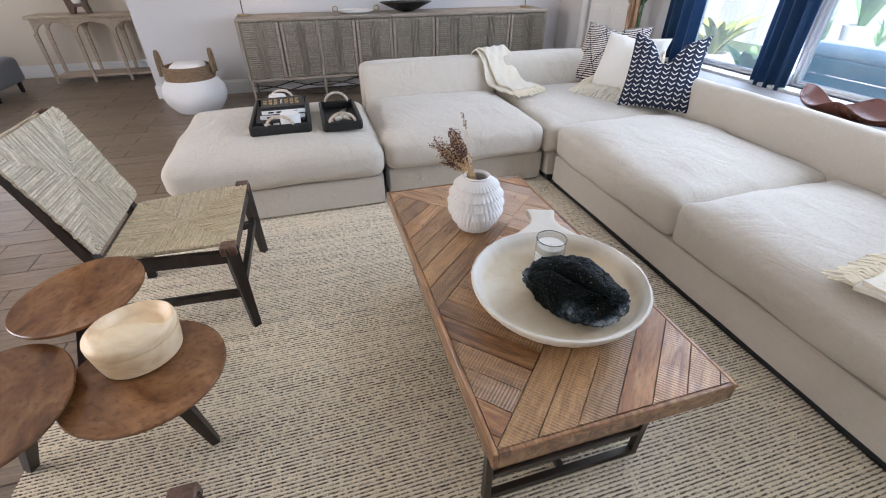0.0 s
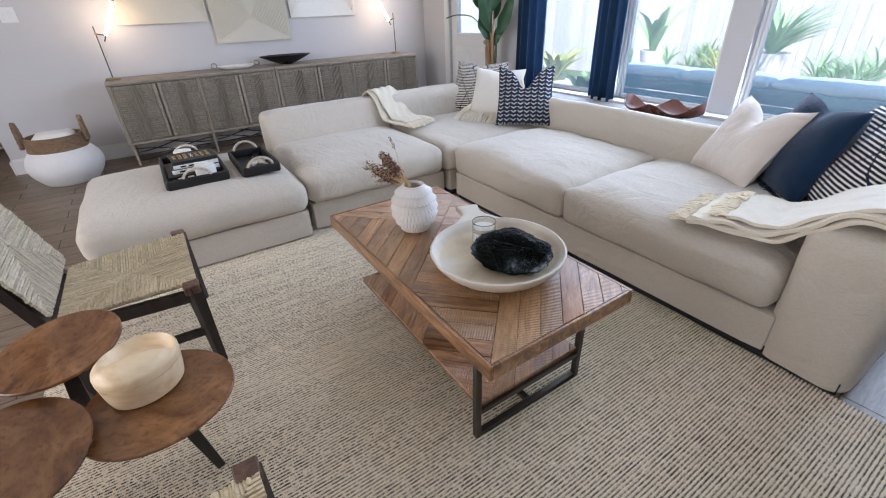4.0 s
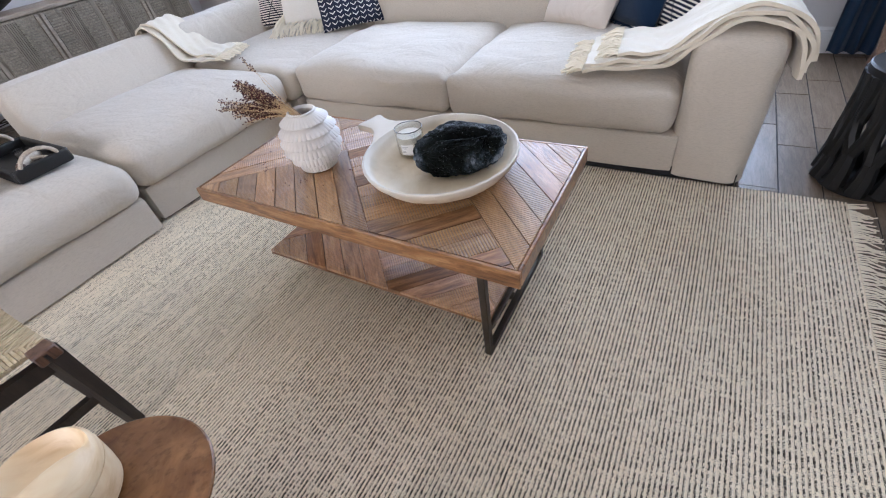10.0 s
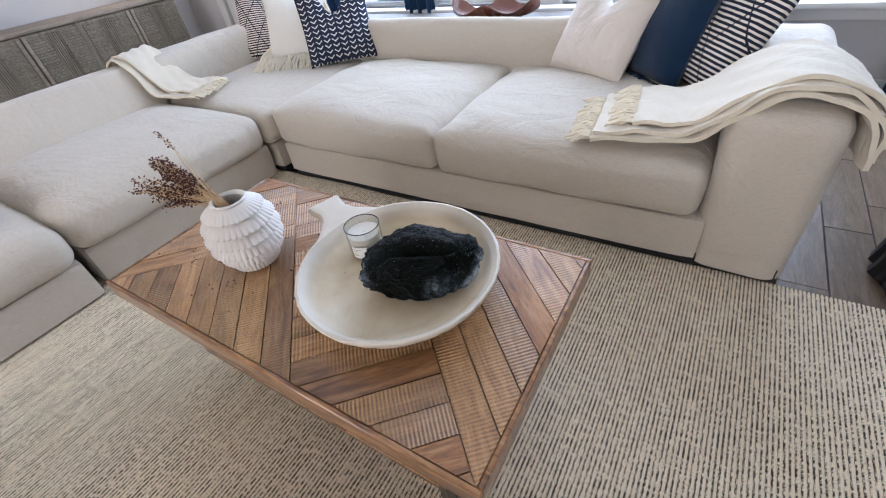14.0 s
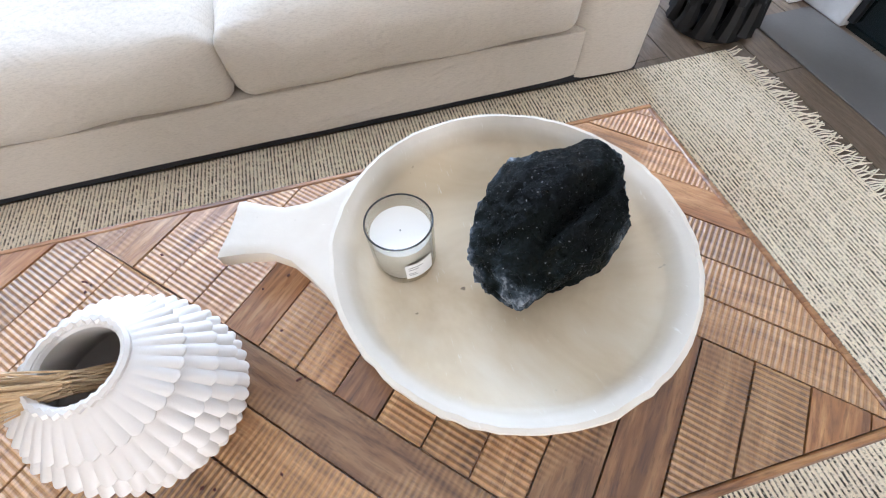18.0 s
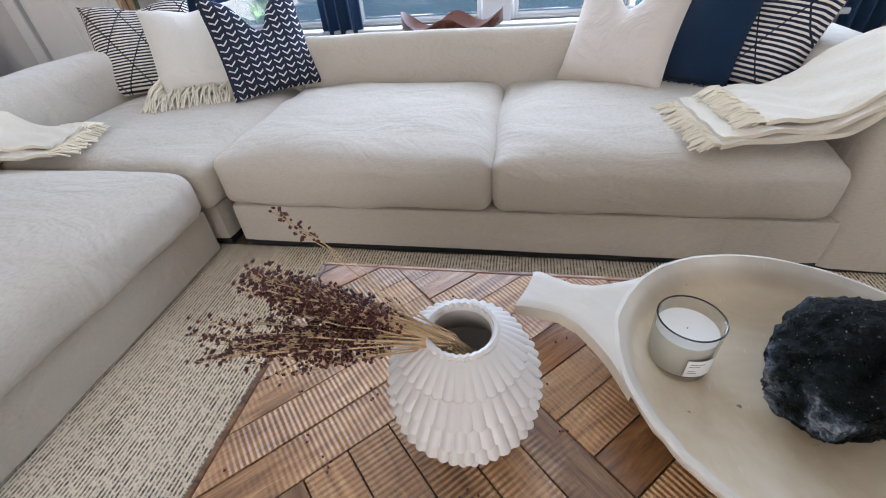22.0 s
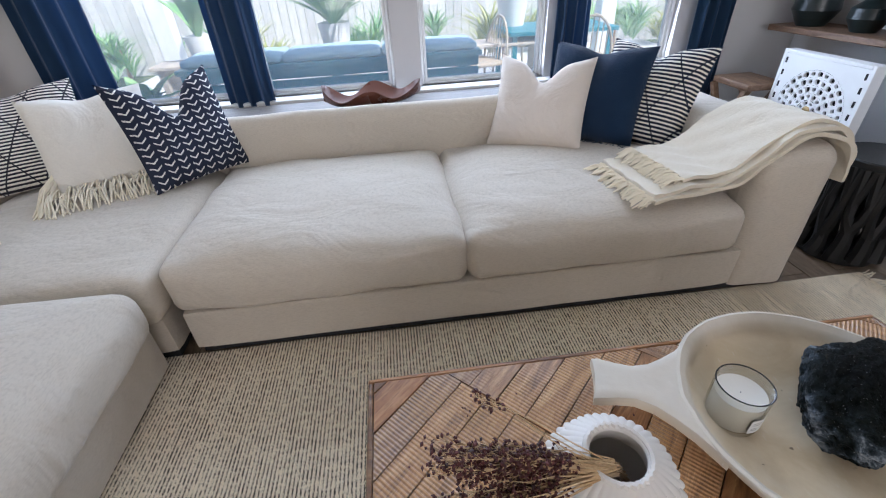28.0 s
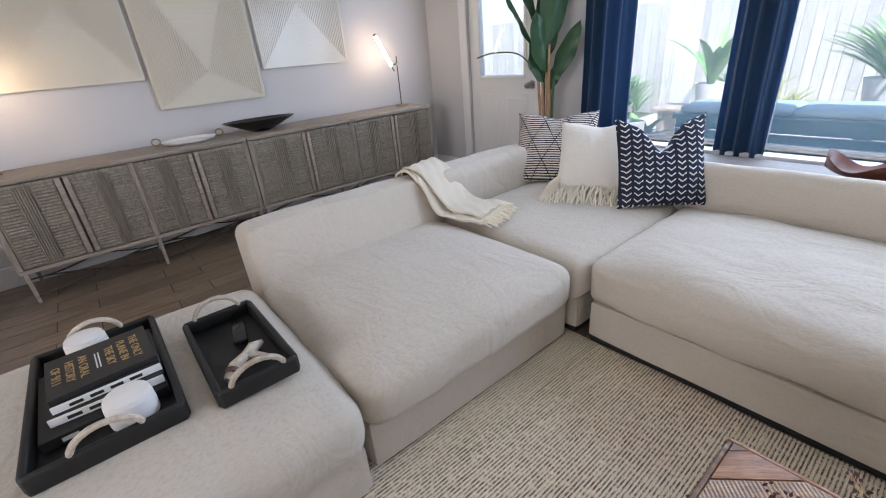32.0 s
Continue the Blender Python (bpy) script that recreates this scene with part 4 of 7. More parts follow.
for i in range(26):
    p = Vector((rnd.uniform(0.18, 0.68), rnd.uniform(1.0, 1.5), TZ + 0.003))
    for k in range(rnd.choice((1, 1, 2, 4))):
        seed_at(p + Vector((rnd.uniform(-0.012, 0.012), rnd.uniform(-0.012, 0.012), 0)), 0.0022)
tagged(link("fallen_seeds", seeds, SEED, smooth=False), "dark seeds fallen on the tabletop", "seeds", kind="stuff")

bowl = thing("wooden_bowl", "round bleached wooden bowl with a flared handle", "bowl", pose(0.463, 0.722, TZ + 0.001))
R = 0.243
prof = [(0.0, 0.0), (0.13, 0.0), (0.17, 0.006), (0.211, 0.028), (0.234, 0.055), (R, 0.074), (R - 0.001, 0.078), (R - 0.007, 0.079), (R - 0.020, 0.068), (0.208, 0.044), (0.16, 0.023), (0.08, 0.016), (0.0, 0.015)]
fine = []
for (r0, z0), (r1, z1) in zip(prof, prof[1:]):
    for k in range(4):
        fine.append((r0 + (r1 - r0) * k / 4, z0 + (z1 - z0) * k / 4))
fine.append(prof[-1])
bm = lathe(B(), fine, 96, wobble=lambda a, k: 1 + 0.010 * math.sin(2 * a + 0.6) + 0.004 * noise.noise((math.cos(a) * 5, math.sin(a) * 5, k * 0.3)) + 0.011 * noise.noise((math.cos(a) * 17, math.sin(a) * 17, 0)))
part("basin", bm, BLEACH, bowl)
ang = 70.3
rows = [[(0.2375 * math.cos(0.60 * u), 0.2375 * math.sin(0.60 * u)) for u in [-1 + k / 5 for k in range(11)]]]
for x, h, bow in ((0.262, 0.092, 0.030), (0.272, 0.068, 0.012), (0.292, 0.048, 0.004), (0.320, 0.038, 0.0), (0.352, 0.041, 0.0), (0.378, 0.047, -0.003), (0.388, 0.047, -0.004)):
    rows.append([(x - bow * u * u, h * u) for u in [-1 + k / 5 for k in range(11)]])
bm = B()
lift = [0.0775, 0.0780, 0.0785, 0.0785, 0.0785, 0.0785, 0.0780, 0.0745]
hi = [[bm.verts.new((x, y, z - 0.003 * (j in (0, 10)))) for j, (x, y) in enumerate(row)] for row, z in zip(rows, lift)]
lo = [[bm.verts.new((x, y, 0.053)) for x, y in row] for row in rows]
for i in range(len(rows) - 1):
    for j in range(10):
        bm.faces.new((hi[i][j], hi[i + 1][j], hi[i + 1][j + 1], hi[i][j + 1]))
        bm.faces.new((lo[i][j], lo[i][j + 1], lo[i + 1][j + 1], lo[i + 1][j]))
    for j in (0, 10):
        bm.faces.new((hi[i][j], hi[i + 1][j], lo[i + 1][j], lo[i][j]))
for i in (0, len(rows) - 1):
    for j in range(10):
        bm.faces.new((hi[i][j], hi[i][j + 1], lo[i][j + 1], lo[i][j]))
bmesh.ops.recalc_face_normals(bm, faces=bm.faces[:])
part("handle", bm, BLEACH, bowl, m=pose(0, 0, 0, 0, 0, ang))

cand = thing("candle", "white candle in a clear glass tumbler with paper label", "candle", pose(0.510, 0.860, TZ + 0.0205))
part("glass", lathe(B(), [(0.0, 0.0), (0.040, 0.0), (0.044, 0.004), (0.0455, 0.09), (0.0440, 0.0915), (0.0425, 0.09), (0.0415, 0.010), (0.0, 0.008)], 48), CLEAR, cand)
part("wax", lathe(B(), [(0.0, 0.011), (0.0405, 0.011), (0.0412, 0.070), (0.036, 0.0685), (0.0, 0.068)], 40), WAX, cand)
part("rim", tube(B(), [(0.0445 * math.cos(2 * math.pi * k / 40), 0.0445 * math.sin(2 * math.pi * k / 40), 0.0915) for k in range(40)], 0.0013, 5, closed=True), BLACKW, cand, "dark glass rim")
part("wick", rod(B(), (0, 0, 0.060), (0.001, 0, 0.070), 0.001, n=6), INK, cand)
bm = B()
for k in range(12):
    a0, a1 = [math.radians(172 + 52 * q / 12) for q in (k, k + 1)]
    vs = [bm.verts.new((0.0462 * math.cos(a), 0.0462 * math.sin(a), z)) for a, z in ((a0, 0.018), (a1, 0.018), (a1, 0.052), (a0, 0.052))]
    bm.faces.new(vs)
bmesh.ops.remove_doubles(bm, verts=bm.verts[:], dist=1e-5)
lab = part("label", bm, PAPER, cand, "white paper label")
bm = B()
for z, w in ((0.044, 0.62), (0.039, 0.42), (0.030, 0.30), (0.026, 0.36)):
    for k in range(8):
        a0, a1 = [math.radians(177 + 42 * w * q / 8) for q in (k, k + 1)]
        bm.faces.new([bm.verts.new((0.04645 * math.cos(a), 0.04645 * math.sin(a), zz)) for a, zz in ((a0, z), (a1, z), (a1, z + 0.0016), (a0, z + 0.0016))])
part("print", bm, INK, lab)

bm = bmesh.new()
bmesh.ops.create_icosphere(bm, subdivisions=6, radius=1)
rnd = random.Random(4)
cuts = [(Vector((rnd.uniform(-1, 1), rnd.uniform(-1, 1), rnd.uniform(-0.7, 1))).normalized(), rnd.uniform(0.82, 0.96)) for k in range(11)]
for v in bm.verts:
    c = v.co.copy()
    q = Vector([abs(e) ** 0.80 * (1 if e > 0 else -1) for e in c])
    for d, h in cuts:                            # broken facets
        over = q.dot(d) - h
        if over > 0:
            q -= d * over * 0.85
    f = 1 + 0.10 * noise.noise(c * 1.7 + Vector((3, 1, 2))) + 0.08 * abs(noise.noise(c * 4 + Vector((7, 0, 3)))) + 0.05 * noise.noise(c * 9) + 0.035 * abs(noise.noise(c * 19)) + 0.018 * noise.noise(c * 40)
    groove = 1 - 0.36 * math.exp(-((c.y + 0.22 + 0.12 * math.sin(4 * c.x)) / 0.13) ** 2) * max(0.0, c.z)
    v.co = Vector((q.x * 0.128 * f * (1 + 0.06 * c.y), q.y * 0.090 * f * (1 + 0.13 * c.x), q.z * 0.064 * f * groove))
zmin = min(v.co.z for v in bm.verts)
for v in bm.verts:
    v.co.z -= zmin
tagged(link("mineral_rock", bm, CRYSTAL, pose(0.474, 0.657, TZ + 0.022, 2, -3, -52)), "dark green-black rough mineral rock lying in the bowl", "rock")

# ---------------------------------------------------------------- rush chairs
def rush_panel(bm, quad, strands, r=0.0060, jitter=0.0014, seed=1, sag=0.0):
    """Strands laid in four triangles over a quad of corners, as a woven rush seat."""
    rnd = random.Random(seed)
    a, b, c, d = [Vector(p) for p in quad]
    mid = (a + b + c + d) / 4
    up = (b - a).cross(d - a).normalized()
    for p, q in ((a, b), (b, c), (c, d), (d, a)):
        for k in range(strands):
            t = (k + 0.5) / strands
            e0 = p.lerp(q, t)
            e1 = p.lerp(mid, 2 * t) if t < 0.5 else q.lerp(mid, 2 - 2 * t)
            if (e1 - e0).length < 0.012:
                continue
            pts = []
            for j in range(5):
                w = e0.lerp(e1, j / 4)
                deep = (w - e0).length / 0.25
                pts.append(w + up * (0.004 * (1 - deep) - sag * deep - 0.0015 * abs(2 * t - 1) + rnd.uniform(-jitter, jitter)) + Vector((rnd.uniform(-1, 1), rnd.uniform(-1, 1), 0)) * jitter * 0.6)
            tube(bm, pts, r * rnd.uniform(0.8, 1.15), 5)
    return bm


chair = thing("rush_chair", "dark wooden lounge chair with woven rush seat and back", "chair", pose(-0.712, 1.668, 0.0), group="rush lounge chairs")
sz = 0.388
FRX, BKX, FW, BW = 0.215, -0.225, 0.29, 0.21
for sy in (-1, 1):
    part("front_leg", bar(B(), (FRX, sy * (FW - 0.02), sz - 0.002), (FRX + 0.008, sy * (FW - 0.008), -0.002), 0.046, 0.042, 0.030), DARKWOOD, chair)
    part("corner_block", box(B(), FRX - 0.03, FRX + 0.026, sy * (FW - 0.02) - 0.026, sy * (FW - 0.02) + 0.026, sz - 0.03, sz + 0.009, 0.004, 1), BROWNWOOD, chair, "brown wooden corner block")
    part("side_rail", bar(B(), (FRX, sy * (FW - 0.02), sz - 0.045), (BKX, sy * (BW + 0.005), sz - 0.055), 0.028, 0.045), DARKWOOD, chair)
    part("side_stretcher", bar(B(), (FRX, sy * (FW - 0.016), 0.17), (BKX - 0.015, sy * BW, 0.14), 0.022, 0.03), DARKWOOD, chair)
    bm = bar(B(), (BKX - 0.055, sy * (BW - 0.005), -0.002), (BKX, sy * BW, 0.33), 0.032, 0.038, 0.042)
    bar(bm, (BKX, sy * BW, 0.32), (BKX - 0.155, sy * (BW - 0.006), 0.80), 0.042, 0.038, 0.03)
    part("back_post", bm, DARKWOOD, chair)
    part("post_cap", box(B(), -0.02, 0.02, -0.018, 0.018, -0.045, 0.0, 0.004, 1), BROWNWOOD, chair, "brown wooden post end", pose(BKX - 0.155, sy * (BW - 0.006), 0.805, 0, -18, 0))
part("front_rail", bar(B(), (FRX, -FW + 0.03, sz - 0.04), (FRX, FW - 0.03, sz - 0.04), 0.028, 0.045), DARKWOOD, chair)
part("front_stretcher", bar(B(), (FRX + 0.004, -FW + 0.02, 0.20), (FRX + 0.004, FW - 0.02, 0.20), 0.022, 0.03), DARKWOOD, chair)
part("back_rail", bar(B(), (BKX, -BW + 0.02, sz - 0.05), (BKX, BW - 0.02, sz - 0.05), 0.028, 0.045), DARKWOOD, chair)
bm = rush_panel(B(), [(FRX + 0.022, -FW + 0.03, sz), (FRX + 0.022, FW - 0.03, sz), (BKX + 0.02, BW + 0.012, sz - 0.012), (BKX + 0.02, -BW - 0.012, sz - 0.012)], 46, seed=3, sag=0.012)
box(bm, BKX + 0.03, FRX + 0.01, -BW - 0.01, BW + 0.01, sz - 0.026, sz - 0.016)
tagged(part("rush_seat", bm, RUSH, chair, "woven rush seat in four triangles"), kind="stuff")
b0, b1 = Vector((BKX + 0.014, 0, 0.41)), Vector((BKX - 0.124, 0, 0.802))
bm = rush_panel(B(), [(b0.x, -BW - 0.035, b0.z), (b0.x, BW + 0.035, b0.z), (b1.x, BW + 0.04, b1.z), (b1.x, -BW - 0.04, b1.z)], 46, jitter=0.0022, seed=8)
for k in range(30):
    t = k / 29
    p = b0.lerp(b1, t) - Vector((0.030, 0, 0.01))
    tube(bm, [(p.x, -BW - 0.01, p.z), (p.x - 0.004, 0, p.z), (p.x, BW + 0.01, p.z)], 0.006, 5)
tagged(part("rush_back", bm, RUSHB, chair, "pale woven rush back"), kind="stuff")
for o in [chair]:
    copy_thing(o, pose(-0.695, 0.196, 0.0))

# ---------------------------------------------------------------- petal table
pt = thing("petal_table", "side table with three overlapping burnished oval tops", "side table")


def petal(cx, cy, z, rx, ry, turn, name="petal_top"):
    bm = B()
    n, rings = 56, []
    for r, dz in ((0.0, 0.0), (0.55, 0.0005), (0.93, 0.002), (0.985, 0.0035), (1.0, 0.001), (0.995, -0.006), (0.97, -0.010), (0.0, -0.011)):
        rings.append([bm.verts.new((rx * r * math.cos(2 * math.pi * k / n) * (1 + 0.05 * math.cos(2 * math.pi * k / n)), ry * r * math.sin(2 * math.pi * k / n), dz)) for k in range(n)])
    for a, b in zip(rings, rings[1:]):
        for k in range(n):
            bm.faces.new((a[k], a[(k + 1) % n], b[(k + 1) % n], b[k]))
    bmesh.ops.remove_doubles(bm, verts=bm.verts[:], dist=1e-6)
    part(name, bm, COPPER, pt, m=pose(cx, cy, z, 0, 0, turn))


petal(-0.645, 0.850, 0.375, 0.192, 0.190, -30)
petal(-0.865, 1.150, 0.445, 0.185, 0.160, 75)
petal(-0.940, 0.790, 0.410, 0.205, 0.165, 100)
hub = Vector((-0.815, 0.915, 0.0))
part("hub", rod(B(), hub + Vector((0, 0, 0.20)), hub + Vector((0, 0, 0.33)), 0.03, 0.036, 16), DARKWOOD, pt)
for tgt, top in (((-0.580, 0.868), (-0.61, 0.847, 0.364)), ((-0.80, 1.16), (-0.855, 1.10, 0.432)), ((-1.10, 0.93), (-0.92, 0.81, 0.397))):
    part("leg", bar(B(), Vector(top).lerp(hub + Vector((0, 0, 0.36)), 0.12), (tgt[0], tgt[1], -0.001), 0.046, 0.042, 0.026), DARKWOOD, pt)
    part("arm", bar(B(), hub + Vector((0, 0, 0.30)), Vector(top) - Vector((0, 0, 0.03)), 0.045, 0.035, 0.032), DARKWOOD, pt)

drum = thing("carved_drum", "cream alabaster drum-shaped box with a wavy carved lid", "decor", pose(-0.660, 0.917, 0.3785, 0, 0, 35))
prof = [(0.0, 0.0), (0.090, 0.0), (0.096, 0.004), (0.101, 0.03), (0.105, 0.066), (0.1055, 0.072), (0.0, 0.072)]
part("body", lathe(B(), [(r0 + (r1 - r0) * k / 3, z0 + (z1 - z0) * k / 3) for (r0, z0), (r1, z1) in zip(prof, prof[1:]) for k in range(3)] + [prof[-1]], 72, squash=0.9), CREAM, drum)
rings = [(0.0, 0.073), (0.1045, 0.073), (0.1065, 0.080), (0.1065, 0.096), (0.1045, 0.103), (0.1005, 0.106)] + [(0.1005 - 0.1005 * k / 26, 0.106) for k in range(1, 27)]
bm = lathe(B(), rings, 96, squash=0.9)
for v in bm.verts:
    if v.co.z > 0.1055:
        x, y = v.co.x / 0.1005, v.co.y / 0.0905
        edge = max(0.0, 1 - (x * x + y * y))
        s = x * 0.8 + 0.45 * math.sin(2.6 * y + 0.5)
        lobe = 1 / (1 + math.exp(14 * (s - 0.02)))
        v.co.z += 0.010 * lobe * min(1.0, edge * 4) + 0.018 * lobe * edge - 0.026 * (1 - lobe) * min(1.0, edge * 2.2)
part("lid", bm, CREAM, drum, "wavy carved lid")

# ---------------------------------------------------------------- throw pillows
def stand_pillow(name, label, bm, material, bl, br, lean, fringe=None):
    """Stands a pillow on the line bl to br (seen from the front), leaning back by so many degrees."""
    bl, br = Vector(bl), Vector(br)
    d = br - bl
    yaw = math.degrees(math.atan2(d.y, d.x))
    mid = (bl + br) / 2
    ob = thing(name, label, "pillow", pose(mid.x, mid.y, mid.z, -lean, 0, yaw), group="throw pillows")
    part("cover", bm, material, ob)
    return ob


stand_pillow("throw_pillow", "navy throw pillow with white chevron columns and dented top", pillow(B(), 0.45, 0.44, 0.15, 0.15, seed=2), ARROW, (1.90, 2.465, 0.42), (2.215, 2.145, 0.425), 23)
stand_pillow("throw_pillow", "cream throw pillow with fine dark stripes and diamond lattice", pillow(B(), 0.52, 0.47, 0.15, 0.03, seed=5), GEO, (1.985, 3.245, 0.42), (2.225, 2.83, 0.42), 31)
wp = stand_pillow("throw_pillow", "ivory knitted throw pillow with long fringed edge", pillow(B(), 0.46, 0.43, 0.13, 0.02, seed=9), KNIT, (1.935, 2.875, 0.42), (2.13, 2.49, 0.42), 27)
rnd = random.Random(31)
bm = B()
for i in range(190):
    u = rnd.uniform(-0.26, 0.24)
    if i < 95:
        p, q = Vector((u, -0.05, rnd.uniform(0.02, 0.05))), Vector((u + rnd.uniform(-0.06, 0.03), rnd.uniform(-0.20, -0.12), 0.012))
    elif i < 140:
        z = rnd.uniform(0.02, 0.12)
        p, q = Vector((-0.20, -0.02, z)), Vector((-0.24 - rnd.uniform(0.0, 0.06), rnd.uniform(-0.16, -0.03), 0.012))
    else:
        z = rnd.uniform(0.02, 0.36)
        p, q = Vector((0.205, -0.01, z)), Vector((0.225 + rnd.uniform(0.0, 0.03), rnd.uniform(-0.05, 0.0), max(0.012, z - rnd.uniform(0.06, 0.12))))
    q.z += 0.51 * q.y if q.z < 0.013 else 0.0   # down to the seat
    m = p.lerp(q, 0.5) + Vector((rnd.uniform(-0.01, 0.01), -0.01, 0.014))
    tube(bm, [p, m, q], 0.0034, 4)
tagged(part("fringe", bm, FRINGE, wp, "long cream yarn fringe"), kind="stuff")
stand_pillow("throw_pillow", "blush linen throw pillow with pointed dented top", pillow(B(), 0.46, 0.43, 0.15, 0.10, seed=12), LINENP, (2.15, 0.955, 0.425), (1.925, 0.575, 0.425), 33)
nv = stand_pillow("throw_pillow", "navy velvet throw pillow with a shaggy edge", pillow(B(), 0.48, 0.45, 0.15, 0.03, seed=15), NAVY, (2.22, 0.66, 0.425), (1.905, 0.345, 0.425), 20)
bm = B()
for i in range(160):
    u = rnd.uniform(-0.23, 0.23)
    p = Vector((u, -0.02 + rnd.uniform(-0.02, 0.02), 0.015))
    tube(bm, [p, p + Vector((rnd.uniform(-0.012, 0.012), -rnd.uniform(0.015, 0.04), rnd.uniform(-0.012, 0.004)))], 0.0022, 3)
tagged(part("fringe", bm, NAVY, nv, "short navy fringe"), kind="stuff")
stand_pillow("throw_pillow", "black and white striped throw pillow against the arm", pillow(B(), 0.50, 0.47, 0.16, 0.05, seed=18), STRIPE, (2.20, 0.45, 0.425), (1.80, 0.185, 0.43), 29)


# ---------------------------------------------------------------- throws
def drape(path, half, cut, thick=0.012, folds=0.006, seed=1.0, skew=0.0):
    """A cloth laid along a path of (point, side direction) with a real thickness."""
    bm = B()
    n = cut
    top, low = [], []
    for k, (p, s, up) in enumerate(path):
        p, s, up = Vector(p), Vector(s).normalized(), Vector(up).normalized()
        a, b = [], []
        for j in range(n + 1):
            u = 2 * j / n - 1
            w = folds * (math.sin(u * 9 + k * 0.7 + seed) + 0.6 * noise.noise((u * 3, k * 0.5, seed)))
            q = p + s * half * u + up * (w + folds)
            a.append(bm.verts.new(q + up * thick / 2))
            b.append(bm.verts.new(q - up * thick / 2))
        top.append(a)
        low.append(b)
    for g in (top, low):
        for k in range(len(g) - 1):
            for j in range(n):
                bm.faces.new((g[k][j], g[k + 1][j], g[k + 1][j + 1], g[k][j + 1]))
    for k in range(len(top) - 1):
        for j in (0, n):
            bm.faces.new((top[k][j], top[k + 1][j], low[k + 1][j], low[k][j]))
    for k in (0, len(top) - 1):
        for j in range(n):
            bm.faces.new((top[k][j], top[k][j + 1], low[k][j + 1], low[k][j]))
    return bm


def curve_points(ctrl, n):
    """Points along a smooth curve through the control points."""
    pts = [Vector(c) for c in ctrl]
    pts = [2 * pts[0] - pts[1]] + pts + [2 * pts[-1] - pts[-2]]
    out = []
    for i in range(1, len(pts) - 2):
        p0, p1, p2, p3 = pts[i - 1:i + 3]
        for k in range(n):
            t = k / n
            out.append(0.5 * ((2 * p1) + (p2 - p0) * t + (2 * p0 - 5 * p1 + 4 * p2 - p3) * t * t + (3 * p1 - p0 - 3 * p2 + p3) * t ** 3))
    return out + [pts[-2]]


def throw(name, label, layers, fringe_at, seed):
    ob = thing(name, label, "throw blanket")
    for k, (ctrl, side, half, thick) in enumerate(layers):
        pts = curve_points(ctrl, 7)
        path = []
        for i, p in enumerate(pts):
            d = (pts[min(i + 1, len(pts) - 1)] - pts[max(i - 1, 0)]).normalized()
            s = Vector(side)
            up = s.cross(d).normalized()
            if up.z < -0.2 or (abs(up.z) <= 0.2 and i == 0):
                up = -up
            if i and up.dot(path[-1][2]) < 0:
                up = -up
            path.append((p, s, up))
        part("fold", drape(path, half, 16, thick, 0.004, seed + k * 3), IVORY, ob)
    bm, rn = B(), random.Random(int(seed * 10))
    for a, b, out, count in fringe_at:
        a, b, out = Vector(a), Vector(b), Vector(out)
        for i in range(count):
            p = a.lerp(b, (i + rn.random()) / count) + Vector((0, 0, rn.uniform(0.0, 0.012)))
            L = rn.uniform(0.6, 1.1)
            q = p + out * L + Vector((rn.uniform(-0.02, 0.02), rn.uniform(-0.02, 0.02), 0))
            m = p.lerp(q, 0.5) + Vector((0, 0, rn.uniform(0.004, 0.014)))
            q.z = min(q.z, a.z - 0.004)
            tube(bm, [p, m, q], 0.0038, 4)
    tagged(part("fringe", bm, FRINGE, ob, "knotted cream fringe"), kind="stuff")
    return ob


throw("throw_blanket", "ivory wool throw draped over the low sofa back", [
    ([(1.29, 3.475, 0.50), (1.29, 3.44, 0.635), (1.295, 3.34, 0.658), (1.30, 3.23, 0.60), (1.315, 3.13, 0.465), (1.345, 3.0, 0.452), (1.38, 2.86, 0.446)], (1, 0.22, 0), 0.13, 0.012),
    ([(1.31, 3.46, 0.56), (1.305, 3.42, 0.652), (1.315, 3.33, 0.674), (1.33, 3.22, 0.61), (1.36, 3.11, 0.482), (1.39, 2.97, 0.468), (1.41, 2.90, 0.462)], (1, 0.25, 0), 0.115, 0.012),
], [((1.25, 2.84, 0.452), (1.51, 2.90, 0.452), (0.03, -0.075, -0.012), 70), ((1.50, 2.90, 0.455), (1.49, 3.05, 0.455), (0.07, -0.02, -0.014), 40)], 1.3)
throw("throw_blanket", "ivory wool throw folded over the sofa arm", [
    ([(1.525, 0.54, 0.448), (1.530, 0.40, 0.466), (1.540, 0.24, 0.474), (1.540, 0.14, 0.545), (1.540, 0.03, 0.632), (1.540, -0.10, 0.630), (1.540, -0.185, 0.56), (1.540, -0.200, 0.45)], (1, 0.10, 0), 0.180, 0.014),
    ([(1.535, 0.535, 0.464), (1.540, 0.40, 0.484), (1.545, 0.25, 0.493), (1.545, 0.145, 0.566), (1.545, 0.03, 0.654), (1.545, -0.11, 0.648), (1.545, -0.200, 0.57), (1.545, -0.213, 0.47)], (1, 0.10, 0), 0.174, 0.014),
    ([(1.560, 0.415, 0.502), (1.560, 0.32, 0.509), (1.560, 0.24, 0.518), (1.560, 0.14, 0.592), (1.560, 0.02, 0.670), (1.560, -0.11, 0.666), (1.560, -0.213, 0.585), (1.560, -0.228, 0.50)], (1, 0.10, 0), 0.162, 0.014),
], [((1.345, 0.525, 0.455), (1.70, 0.557, 0.455), (-0.012, 0.07, -0.012), 110), ((1.40, 0.395, 0.505), (1.715, 0.432, 0.505), (-0.012, 0.075, -0.018), 110)], 2.1)
